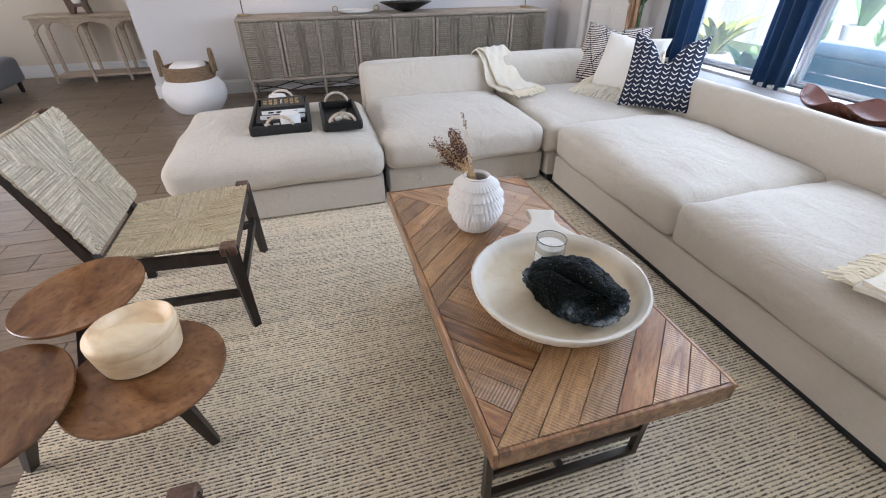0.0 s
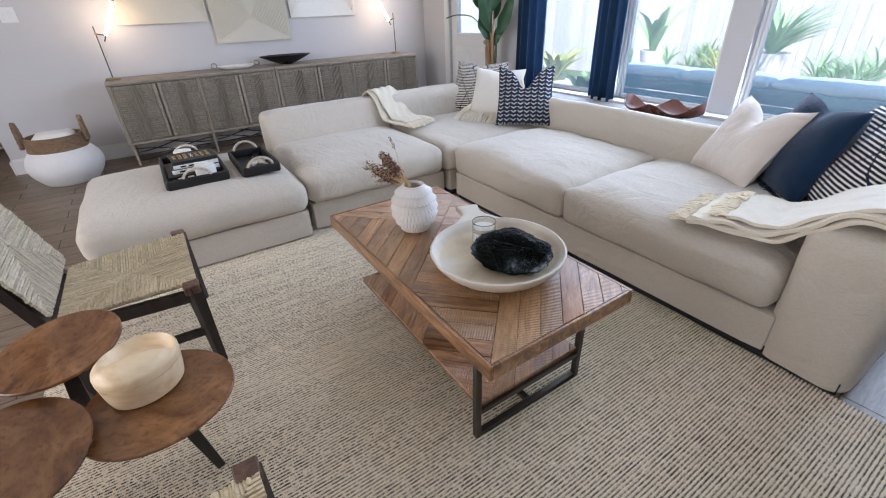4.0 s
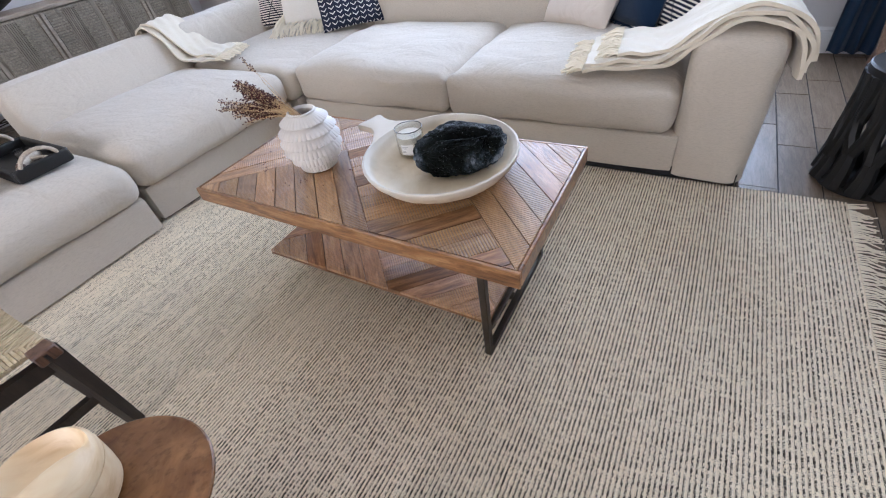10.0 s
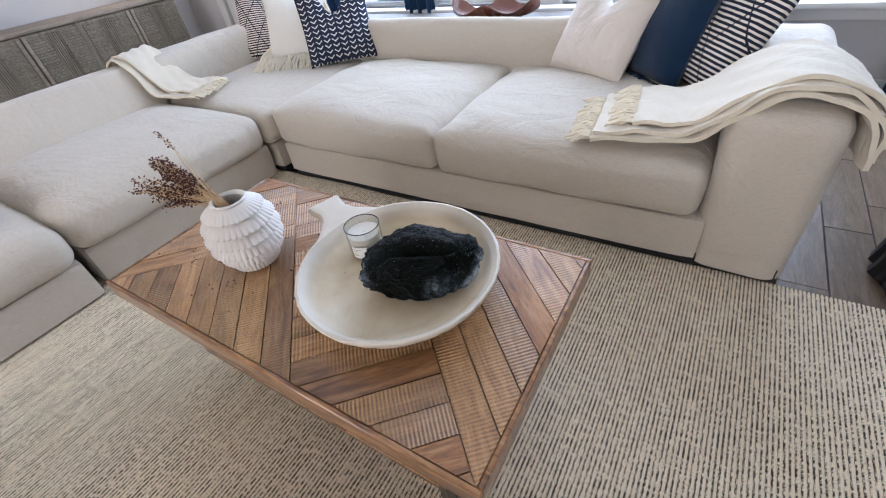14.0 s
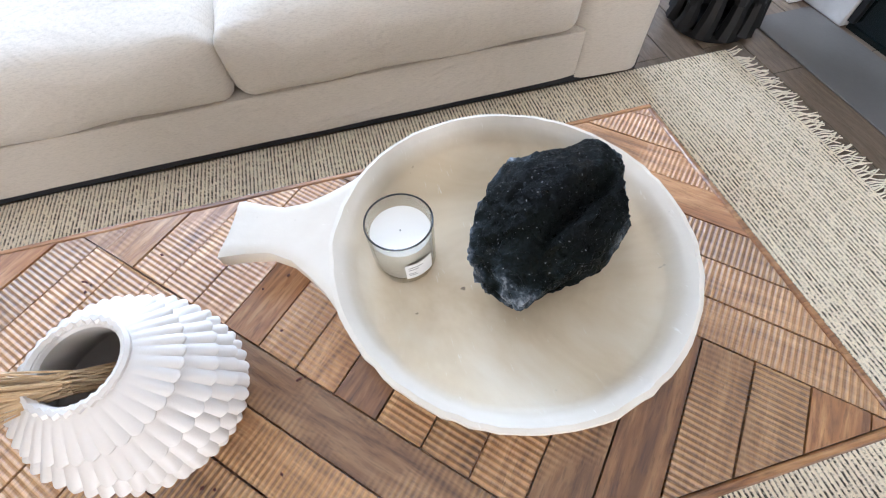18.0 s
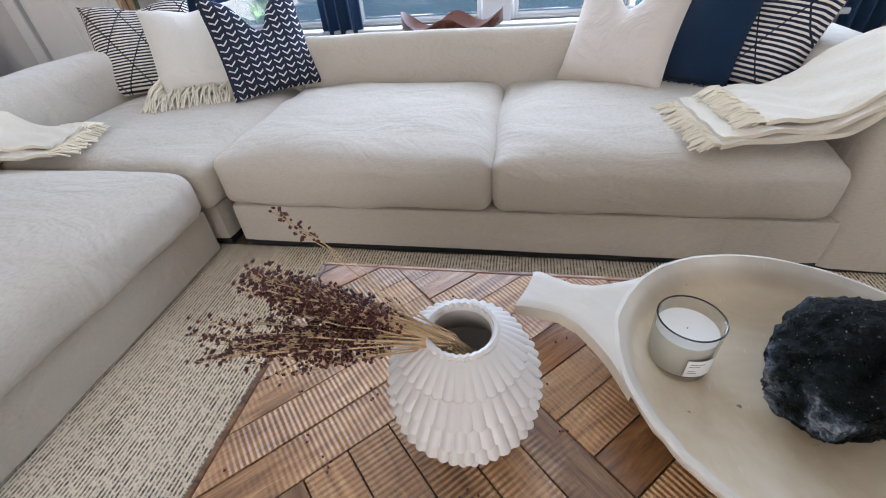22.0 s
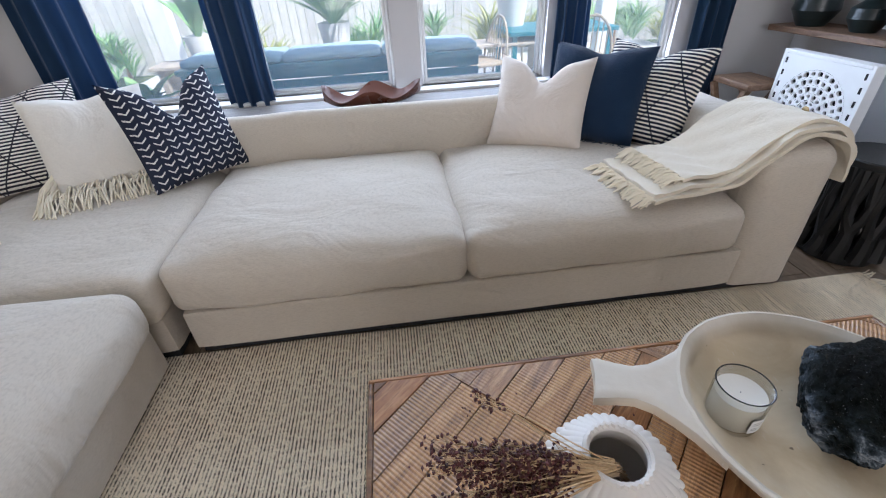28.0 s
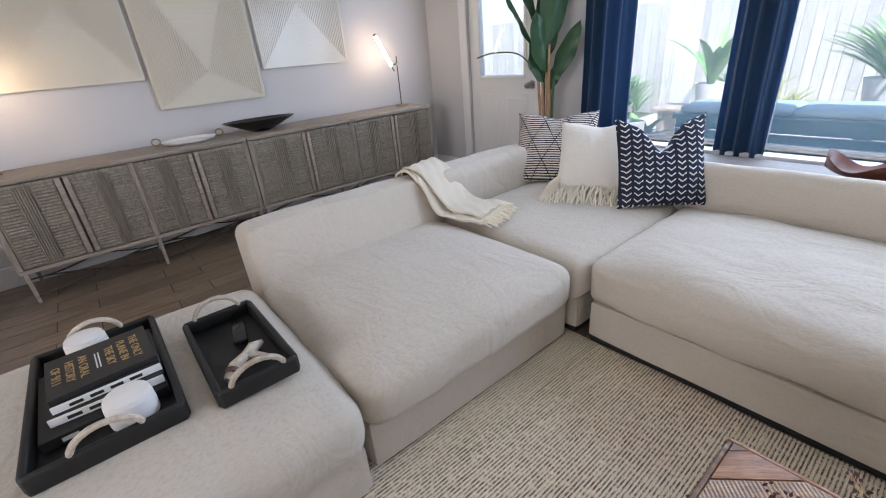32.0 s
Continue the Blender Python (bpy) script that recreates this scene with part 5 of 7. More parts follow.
# ---------------------------------------------------------------- trays on the ottoman
def tray(x0, x1, y0, y1, label, z=0.418):
    ob = thing("serving_tray", label, "tray", pose((x0 + x1) / 2, (y0 + y1) / 2, z), group="trays on the ottoman")
    w, l = (x1 - x0) / 2, (y1 - y0) / 2
    part("bottom", box(B(), -w + 0.01, w - 0.01, -l + 0.01, l - 0.01, 0.0, 0.010, 0.002, 1), EBONY, ob)
    for p in ((-w, -w + 0.02, -l + 0.012, l - 0.012), (w - 0.02, w, -l + 0.012, l - 0.012), (-w + 0.006, w - 0.006, -l, -l + 0.02), (-w + 0.006, w - 0.006, l - 0.02, l)):
        part("side", box(B(), *p, 0.001, 0.058, 0.009, 3), EBONY, ob)
    for s in (-1, 1):
        r = 0.075
        pts = [(r * math.cos(math.pi * k / 10), s * (l - 0.012) + s * 0.010 * math.sin(math.pi * k / 10), 0.045 + 0.062 * math.sin(math.pi * k / 10)) for k in range(11)]
        part("handle", tube(B(), [(p[0] + 0.004 * noise.noise((i, s, 0)), p[1], p[2]) for i, p in enumerate(pts)], 0.0085, 8), PALEW, ob, "pale bent branch handle")
    return ob


tray(-0.495, -0.150, 2.50, 3.11, "large black wooden tray with branch handles, holding books")
tray(-0.088, 0.147, 2.465, 2.94, "small black wooden tray with branch handles")
COVERB = plain("black_book_cloth", (0.016, 0.015, 0.014), 0.6, vary=0.2)
PAGES = plain("book_pages", (0.70, 0.66, 0.58), 0.85, vary=0.08, scale=200)


def book(x, y, z, w, l, h, turn, label, gold=False, spine=PAPER, cover=COVERB):
    ob = thing("book", label, "book", pose(x, y, z, 0, 0, turn), group="books on the tray")
    part("cover", box(B(), -w / 2, w / 2, -l / 2, l / 2, h - 0.003, h, 0.001, 1), cover, ob)
    part("cover", box(B(), -w / 2, w / 2, -l / 2, l / 2, 0, 0.003, 0.001, 1), cover, ob)
    part("spine", box(B(), -w / 2, w / 2, -l / 2 - 0.002, -l / 2 + 0.002, 0.0, h, 0.001, 1), spine, ob)
    part("pages", box(B(), -w / 2 + 0.004, w / 2 - 0.004, -l / 2 + 0.003, l / 2 - 0.005, 0.0031, h - 0.0031), PAGES, ob, smooth=False)
    bm = B()
    if gold:
        for k, words in enumerate(("THE ONLY", "PLANE IN", "THE SKY", "", "AN ORAL", "HISTORY", "OF 9/11")):
            x0 = w / 2 - 0.048 - 0.0315 * k
            if words:
                text = bpy.data.curves.new("title", 'FONT')
                text.body, text.size, text.extrude, text.align_x = words, 0.030, 0.0004, 'CENTER'
                tmp = new("title", text)
                me = bpy.data.meshes.new_from_object(tmp)
                bpy.data.objects.remove(tmp)
                me.materials.append(GOLD)
                t = new("title", me)
                t.parent, t.matrix_local = ob, pose(x0, 0.0, h + 0.0006, 0, 0, -90)
            else:
                for j in range(2):
                    box(bm, x0 + 0.006 + 0.008 * j, x0 + 0.0095 + 0.008 * j, -0.045, 0.045, h, h + 0.0008)
        part("subtitle", bm, PAPER, ob, "small pale print", smooth=False)
    else:
        for k in range(4):
            box(bm, -w * 0.35 + k * w * 0.18, -w * 0.35 + k * w * 0.18 + w * 0.12, -l / 2 - 0.0032, -l / 2 - 0.0022, h * 0.3, h * 0.7)
        part("spine_print", bm, COVERB if spine is PAPER else PAPER, ob, smooth=False)
    return ob


book(-0.325, 2.805, 0.4295, 0.29, 0.34, 0.030, 2, "large black coffee-table book lying in the tray", spine=COVERB)
book(-0.302, 2.80, 0.461, 0.26, 0.26, 0.024, -3, "book with white spine in a stack", spine=PAPER)
book(-0.30, 2.81, 0.4865, 0.25, 0.24, 0.022, 0, "book with white spine in a stack", spine=PAPER)
book(-0.305, 2.815, 0.510, 0.25, 0.22, 0.016, 3, "black book with a gold printed title", True, spine=COVERB)


def cup(x, y, z, r, h):
    ob = thing("ceramic_cup", "white lidded ceramic pot in the tray", "cup", pose(x, y, z), group="white pots")
    part("body", lathe(B(), [(0, 0), (r * 0.8, 0), (r * 0.98, h * 0.12), (r, h * 0.5), (r * 0.97, h * 0.85), (r * 0.86, h * 0.9), (0, h * 0.9)], 32), PLASTER, ob)
    part("lid", lathe(B(), [(0, h * 0.9), (r * 0.92, h * 0.9), (r * 0.9, h * 0.98), (r * 0.5, h * 1.03), (0, h * 1.04)], 32), PLASTER, ob)
    return ob


cup(-0.265, 2.60, 0.4295, 0.058, 0.085)
cup(-0.345, 3.035, 0.4295, 0.058, 0.085)
tagged(link("remote_control", box(B(), -0.022, 0.022, -0.075, 0.075, 0, 0.018, 0.006, 2), BLACKW, pose(0.06, 2.80, 0.4295, 0, 0, -12)), "small black remote control in the tray", "remote")
fig = thing("wooden_figurine", "pale painted driftwood piece in the tray", "decor", pose(0.025, 2.61, 0.4295, 0, 0, 28))
part("body", tube(B(), [(-0.085, -0.015, 0.014), (-0.04, 0.0, 0.022), (0.01, 0.004, 0.026), (0.05, 0.014, 0.024), (0.09, 0.02, 0.016)], 0.014, 10, radii=[0.010, 0.019, 0.014, 0.020, 0.008]), PALEW, fig)
part("stripe", tube(B(), [(-0.062, -0.012, 0.017), (-0.05, -0.004, 0.021)], 0.0195, 12), BROWNWOOD, fig, "brown painted band")
part("branch", tube(B(), [(0.01, 0.004, 0.026), (0.03, -0.03, 0.024), (0.045, -0.055, 0.012)], 0.008, 8, radii=[0.012, 0.009, 0.006]), PALEW, fig)

# ---------------------------------------------------------------- sideboards
def sideboard(x0, x1):
    ob = thing("sideboard", "grey-washed carved wooden sideboard on slim legs", "sideboard", pose((x0 + x1) / 2, 5.147, 0), group="pair of sideboards")
    w, y0, y1, z0, z1 = (x1 - x0) / 2, -0.225, 0.22, 0.225, 0.755
    part("top", box(B(), -w, w, y0 - 0.012, y1, z1, 0.783, 0.004, 2), GREYTOP, ob)
    bm = box(B(), -w + 0.006, w - 0.006, y0 + 0.03, y1 - 0.004, z0 + 0.002, z1 - 0.001)
    part("body", bm, GREYWOOD, ob, smooth=False)
    for a in (-w + 0.018, 0.0, w - 0.018):
        part("stile", box(B(), a - 0.017, a + 0.017, y0 - 0.002, y0 + 0.029, z0, z1 - 0.002, 0.003, 1), GREYWOOD, ob)
    part("bottom_rail", box(B(), -w + 0.002, w - 0.002, y0 - 0.001, y0 + 0.029, z0 - 0.028, z0 - 0.0005, 0.003, 1), GREYTOP, ob)
    dw = (w - 0.037) / 2
    for side in (-1, 1):
        for half in (0, 1):
            a = (-w + 0.036 if side < 0 else 0.018) + half * (dw + 0.001)
            b = a + dw - 0.003
            door = part("door", box(B(), a, b, y0 + 0.004, y0 + 0.028, z0 + 0.006, z1 - 0.010, 0.002, 1), GREYWOOD, ob)
            inner = (b - 0.034, b - 0.004) if half == 0 else (a + 0.004, a + 0.034)
            part("pull", box(B(), inner[0], inner[1], y0 - 0.016, y0 + 0.004, z0 + 0.008, z1 - 0.012, 0.005, 2), GREYTOP, door, "pale full-height wooden pull")
            ca, cb = (a + 0.016, b - 0.040) if half == 0 else (a + 0.040, b - 0.016)
            m1, m2 = ca + (cb - ca) * 0.36, ca + (cb - ca) * 0.62
            n = 24
            for k in range(n):
                za = z0 + 0.02 + (z1 - z0 - 0.044) * k / n
                zb = za + (z1 - z0 - 0.044) / n * 0.6
                jit = 0.006 * noise.noise((k * 0.9, a * 7, 0))
                part("rib", box(B(), ca, m1 - 0.003 + jit, y0 - 0.010, y0 + 0.005, za, zb), GREYWOOD, door, smooth=False)
                part("rib", box(B(), m2 + 0.003 + jit, cb, y0 - 0.010, y0 + 0.005, za, zb), GREYWOOD, door, smooth=False)
            for k in range(6):
                xa = m1 + (m2 - m1) * k / 6
                part("rib", box(B(), xa, xa + (m2 - m1) / 6 * 0.55, y0 - 0.010, y0 + 0.005, z0 + 0.02, z1 - 0.026), GREYWOOD, door, smooth=False)
    for a in (-w + 0.03, 0.0, w - 0.03):
        for y in (y0 + 0.02, y1 - 0.03):
            part("leg", bar(B(), (a, y, z0 - 0.002), (a, y, FZ), 0.026, 0.026, 0.018), GREYTOP, ob)
    for s in (-1, 1):
        for y in (y0 + 0.02, y1 - 0.03):
            pts = [(s * (0.012 + (w - 0.05) * k / 12), y, 0.095 + s * 0.0 + 0.062 * math.cos(math.pi * k / 12)) for k in range(13)]
            part("stretcher", tube(B(), pts, 0.006, 6), STEEL, ob)
            pts = [(p[0], p[1], 0.19 - p[2]) for p in pts]
            part("stretcher", tube(B(), pts, 0.006, 6), STEEL, ob)
    return ob


sideboard(-0.735, 0.803)
sideboard(0.807, 2.610)
tagged(link("power_cord", tube(B(), curve_points([(2.3, 5.42, 0.60), (2.2, 5.44, 0.08), (1.5, 5.40, FZ + 0.006), (0.9, 5.35, 0.03), (0.3, 5.38, FZ + 0.006), (-0.4, 5.42, FZ + 0.006)], 6), 0.005, 6), EBONY), "black power cord along the wall", "cord")

# ---------------------------------------------------------------- wall art
ARTM = plain("plaster_relief", (0.688, 0.630, 0.515), 0.75, vary=0.06, scale=4, fine=120, bump=0.3)
ARTG = plain("glazed_relief", (0.74, 0.70, 0.62), 0.16, vary=0.06, scale=4, fine=40, bump=0.03)


def relief(x0, x1, z0, z1, cx, cz, material, label):
    ob = thing("wall_art", label, "wall art", pose(0, NORTH - 0.002, 0), group="three relief panels")
    part("panel", box(B(), x0, x1, -0.034, 0.0, z0, z1, 0.003, 1), material, ob)
    n = 24
    for k in range(n):
        t = (k + 0.4) / n
        a, b, c, e = cx + (x0 + 0.012 - cx) * t, cx + (x1 - 0.012 - cx) * t, cz + (z0 + 0.012 - cz) * t, cz + (z1 - 0.012 - cz) * t
        r = 0.0046
        for p in ((a - r, b + r, c - r, c + r), (a - r, b + r, e - r, e + r), (a - r, a + r, c + r, e - r), (b - r, b + r, c + r, e - r)):
            part("ridge", box(B(), p[0], p[1], -0.0400 + 0.001 * noise.noise((k, p[0], 0)), -0.0335, p[2], p[3]), material, ob, smooth=False)
    return ob


relief(-0.482, 0.345, 1.240, 2.33, -0.02, 1.73, ARTM, "cream plaster panel with raised nested squares")
relief(0.376, 1.184, 1.022, 2.13, 0.785, 1.265, ARTM, "cream plaster panel hung lower, with raised nested lines")
relief(1.222, 2.030, 1.240, 2.33, 1.62, 1.73, ARTG, "glossy cream panel with raised nested squares reflecting the windows")

# ---------------------------------------------------------------- sideboard lamps and dishes
GLOW = bpy.data.materials.new("lamp_tube")
GLOW.use_nodes = True
_b = GLOW.node_tree.nodes["Principled BSDF"]
_b.inputs["Base Color"].default_value = (1, 0.9, 0.75, 1)
_b.inputs["Emission Color"].default_value = (1.0, 0.74, 0.45, 1)
_b.inputs["Emission Strength"].default_value = 18.0


def table_lamp(x, way):
    ob = thing("table_lamp", "slim table lamp with a tilted glowing tube", "lamp", pose(x, 5.19, 0.7835), group="pair of table lamps")
    part("base", lathe(B(), [(0, 0), (0.062, 0), (0.064, 0.006), (0.060, 0.016), (0.02, 0.020), (0, 0.020)], 30), BRASS, ob)
    part("stem", rod(B(), (0, 0, 0.015), (0, 0, 0.465), 0.005, n=10), STEEL, ob)
    part("pivot", rod(B(), (0, -0.016, 0.40), (0, 0.016, 0.40), 0.012, n=14), BRASS, ob)
    a, b = Vector((way * 0.075, -0.012, 0.385)), Vector((way * 0.215, -0.012, 0.65))
    d = (b - a).normalized()
    part("arm", rod(B(), a - d * 0.06, a + d * 0.01, 0.006, n=10), STEEL, ob)
    part("bracket", rod(B(), (0, -0.010, 0.40), a, 0.006, n=10), STEEL, ob)
    part("tube", rod(B(), a, b, 0.014, n=16), GLOW, ob, "glowing warm white tube")
    part("cap", rod(B(), b, b + d * 0.02, 0.0155, n=16), BRASS, ob)
    return ob


table_lamp(2.455, -1)
table_lamp(-0.665, 1)
dish = thing("wooden_dish", "black boat-shaped wooden dish with pale pieces inside", "bowl", pose(1.01, 5.15, 0.7835))
part("body", lathe(B(), [(0, 0), (0.07, 0), (0.15, 0.03), (0.285, 0.088), (0.293, 0.094), (0.281, 0.092), (0.17, 0.042), (0.06, 0.014), (0, 0.012)], 48, squash=0.5), BLACKW, dish)
part("foot", lathe(B(), [(0, -0.0), (0.06, 0.0), (0.05, 0.008), (0, 0.008)], 24), BLACKW, dish)
for k in range(3):
    p = thing("stone_ball", "pale stone piece lying in the dish", "stone", pose(0.95 + 0.06 * k, 5.145 + 0.01 * (k % 2), 0.815), group="stones in the dish")
    bm = bmesh.new()
    bmesh.ops.create_icosphere(bm, subdivisions=3, radius=0.026)
    for v in bm.verts:
        v.co *= 1 + 0.18 * noise.noise(v.co * 40 + Vector((k, 0, 0)))
    part("body", bm, PLASTER, p, m=pose(0, 0, 0.012))
dish = thing("stone_tray", "long pale stone tray with brass loop handles", "tray", pose(0.465, 5.15, 0.7835))
part("body", lathe(B(), [(0, 0), (0.12, 0), (0.17, 0.012), (0.19, 0.034), (0.184, 0.034), (0.16, 0.018), (0, 0.012)], 48, squash=0.62), PLASTER, dish)
for s in (-1, 1):
    pts = [(s * (0.19 + 0.028 - 0.028 * math.cos(2 * math.pi * k / 14)), 0, 0.042 + 0.024 * math.sin(2 * math.pi * k / 14)) for k in range(14)]
    part("handle", tube(B(), pts, 0.0055, 6, closed=True), BRASS, dish, "brass loop handle")

# ---------------------------------------------------------------- basket by the wall
bk = thing("floor_basket", "white and brown woven belly basket with loop handles", "basket", pose(-1.25, 4.88, FZ) @ Matrix.Scale(0.93, 4))
BRAID = wood("brown_seagrass", (0.12, 0.07, 0.035), (0.24, 0.155, 0.085), (0.36, 0.25, 0.15), (6, 6, 20), 8, 0.8, 0.8, shift=0.1)
prof = []
for k in range(40):
    t = k / 39
    r = 0.17 + 0.165 * math.sin(math.pi * (0.10 + 0.62 * t) ** 1.0) ** 1.0 - 0.06 * t * t
    prof.append((r * (1 + 0.006 * (k % 2)), 0.33 * t))
part("white_body", lathe(B(), [(0, 0.0)] + prof, 64), plain("white_painted_weave", (0.76, 0.74, 0.71), 0.85, vary=0.05, scale=30, fine=150, bump=0.7), bk)
rt = prof[-1][0]
band = [(rt + 0.003 + 0.005 * (k % 2) - 0.02 * (k / 16), 0.325 + 0.13 * k / 16) for k in range(17)]
part("brown_band", lathe(B(), band + [(band[-1][0] - 0.012, 0.455), (band[-1][0] - 0.02, 0.40), (rt - 0.05, 0.33)], 64), BRAID, bk, "natural brown woven band")
for s in (-1, 1):
    pts = [(s * (rt + 0.012), 0.07 * math.cos(math.pi * k / 12), 0.38 + 0.21 * math.sin(math.pi * k / 12)) for k in range(13)]
    bm = tube(B(), pts, 0.017, 9)
    for k in range(0, 13):
        p = Vector(pts[k])
        rod(bm, p - Vector((0.0, 0.006, 0.006)), p + Vector((0.0, 0.006, 0.006)), 0.020, n=8)
    part("handle", bm, BRAID, bk, "thick braided loop handle")
part("folded_blanket", soft(B(), -0.17, 0.17, -0.16, 0.16, 0.30, 0.46, 0.05, 0.03, 12, 0.012, 3), PLASTER, bk, "white cloth inside")

# light switches
for x, w in ((-1.56, 0.075), (-1.255, 0.12)):
    sw = thing("light_switch", "white wall switch plate", "switch", pose(x, NORTH - 0.001, 1.36), group="switch plates")
    part("plate", box(B(), -w / 2, w / 2, -0.006, 0.0, -0.06, 0.06, 0.002, 1), TRIM, sw)
    for k in range(1 if w < 0.1 else 2):
        c = 0 if w < 0.1 else (-0.024 + 0.048 * k)
        part("rocker", box(B(), c - 0.016, c + 0.016, -0.0095, -0.0062, -0.033, 0.033, 0.0015, 1), PAPER, sw)

# ---------------------------------------------------------------- hall: console, mirror, plant, bench
OAK = wood("pale_oak", (0.36, 0.27, 0.185), (0.48, 0.385, 0.285), (0.58, 0.49, 0.38), (1.5, 12, 12), 4, 0.6, 0.25, shift=0.1)
con = thing("arched_console", "pale oak console table with a row of arches", "console table", pose(0, 6.50, 0))
CX0, CX1, CZ = -3.12, -1.88, 0.725
part("top", box(B(), CX0 - 0.02, CX1 + 0.02, -0.01, 0.36, CZ - 0.03, CZ, 0.004, 1), OAK, con)
for y in (0.012, 0.31):
    for k in range(3):
        a, b = CX0 + 0.02 + k * 0.40, CX0 + 0.02 + (k + 1) * 0.40
        outline = [(a, CZ - 0.031), (a, 0.54)]
        r = (b - a) / 2 - 0.022
        outline += [((a + b) / 2 - r * math.cos(math.pi * q / 14), 0.54 + 0.115 * math.sin(math.pi * q / 14)) for q in range(15)]
        outline += [(b, 0.54), (b, CZ - 0.031)]
        part("arch", prism(B(), outline, y, y + 0.03), OAK, con, smooth=False)
    for k in range(4):
        x = CX0 + 0.02 + k * 0.40
        part("leg", bar(B(), (x, y + 0.015, 0.538), (x, y + 0.015, FZ), 0.044, 0.034, 0.030), OAK, con)
part("base_shelf", box(B(), CX0 + 0.02, CX1 - 0.02, 0.02, 0.33, 0.05, 0.075, 0.003, 1), OAK, con)
mr = thing("mirror", "diamond-shaped wall mirror in a brown wooden frame", "mirror", pose(-2.67, HALL - 0.004, 1.385))
hexa = [(0, -0.40), (0.23, -0.06), (0.23, 0.18), (0, 0.46), (-0.23, 0.18), (-0.23, -0.06)]
MIRROR = bpy.data.materials.new("mirror_silver")
MIRROR.use_nodes = True
_b = MIRROR.node_tree.nodes["Principled BSDF"]
_b.inputs["Metallic"].default_value, _b.inputs["Roughness"].default_value = 1.0, 0.02
_b.inputs["Base Color"].default_value = (0.88, 0.89, 0.88, 1)
part("glass", prism(B(), hexa, -0.012, -0.002), MIRROR, mr, smooth=False)
part("frame", tube(B(), [(x * 1.03, -0.014, z * 1.03) for x, z in hexa], 0.020, 6, closed=True), BROWNWOOD, mr)
LEAF = Nodes("plant_leaf", 0.4)
LEAF.colour(LEAF.mix(LEAF.noise(6, 4), (0.018, 0.060, 0.026), (0.045, 0.115, 0.045)))
LEAF.bump(LEAF.noise(60, 3, LEAF.coords((1, 1, 6))), 0.3, 0.003)
LEAF = LEAF.m
stn = thing("plant_stand", "small dark wooden two-legged plant stand on the console", "stand", pose(-2.60, 6.66, CZ) @ Matrix.Diagonal((0.82, 0.8, 0.82, 1)))
part("body", prism(B(), [(-0.13, 0.0), (-0.08, 0.0), (-0.05, 0.09), (0.05, 0.09), (0.08, 0.0), (0.13, 0.0), (0.11, 0.12), (0.12, 0.21), (0.07, 0.21), (0.06, 0.13), (-0.05, 0.13), (-0.10, 0.18), (-0.15, 0.19)], -0.05, 0.05), BROWNWOOD, stn, smooth=False)
pl = thing("snake_plant", "snake plant in a white pot", "plant", pose(-2.60, 6.66, CZ + 0.108) @ Matrix.Diagonal((0.85, 0.85, 1.0, 1)))
part("pot", lathe(B(), [(0, 0), (0.06, 0), (0.075, 0.10), (0.068, 0.10), (0.055, 0.08), (0, 0.08)], 30), PLASTER, pl)
rnd = random.Random(8)
for k in range(8):
    a, L = 2 * math.pi * k / 8, rnd.uniform(0.16, 0.27)
    d = Vector((math.cos(a) * 0.35, math.sin(a) * 0.35, 1)).normalized()
    bm = B()
    pts = [Vector((0.02 * math.cos(a), 0.02 * math.sin(a), 0.07)) + d * L * q / 5 for q in range(6)]
    tube(bm, pts, 0.01, 6, radii=[0.010, 0.013, 0.013, 0.011, 0.007, 0.001])
    part("leaf", bm, LEAF, pl)
GREYF = fabric("grey_bench_cloth", (0.16, 0.155, 0.15), (0.20, 0.195, 0.19))
bn = thing("bench", "grey upholstered low bench in the hall", "bench", pose(-3.62, 5.95, 0))
part("seat", soft(B(), -0.45, 0.35, -0.32, 0.32, 0.10, 0.36, 0.05, 0.02, 14, 0.005, 2), GREYF, bn)
for sx in (-0.36, 0.28):
    for sy in (-0.25, 0.25):
        part("leg", bar(B(), (sx, sy, 0.105), (sx, sy, FZ), 0.04, 0.04, 0.03), DARKWOOD, bn)

# ---------------------------------------------------------------- curtains
def curtain(y0, y1, x=2.955, label="navy floor-length curtain panel hanging in deep folds"):
    ob = thing("curtain", label, "curtain", group="navy curtains")
    n, m = 44, 14
    bm = B()
    rows = []
    for k in range(m + 1):
        z = 0.02 + (2.38 - 0.02) * k / m
        row = []
        for j in range(n + 1):
            t = j / n
            y = y0 + (y1 - y0) * t
            dx = 0.028 * math.sin(t * math.pi * 2 * 3.5 + 0.5 * noise.noise((y0, k * 0.25, 0))) + 0.01 * noise.noise((t * 6, k * 0.2, y0))
            row.append(bm.verts.new((x + dx, y + 0.008 * noise.noise((t * 4, k * 0.3, 3 + y0)), z)))
        rows.append(row)
    for k in range(m):
        for j in range(n):
            bm.faces.new((rows[k][j], rows[k][j + 1], rows[k + 1][j + 1], rows[k + 1][j]))
    bmesh.ops.solidify(bm, geom=bm.faces[:], thickness=0.004)
    part("panel", bm, CURTAIN, ob)
    for k in range(6):
        y = y0 + (y1 - y0) * (k + 0.5) / 6
        part("ring", tube(B(), [(x + 0.018 * math.cos(2 * math.pi * q / 12), y, 2.40 + 0.018 * math.sin(2 * math.pi * q / 12)) for q in range(12)], 0.003, 5, closed=True), STEEL, ob)
    return ob


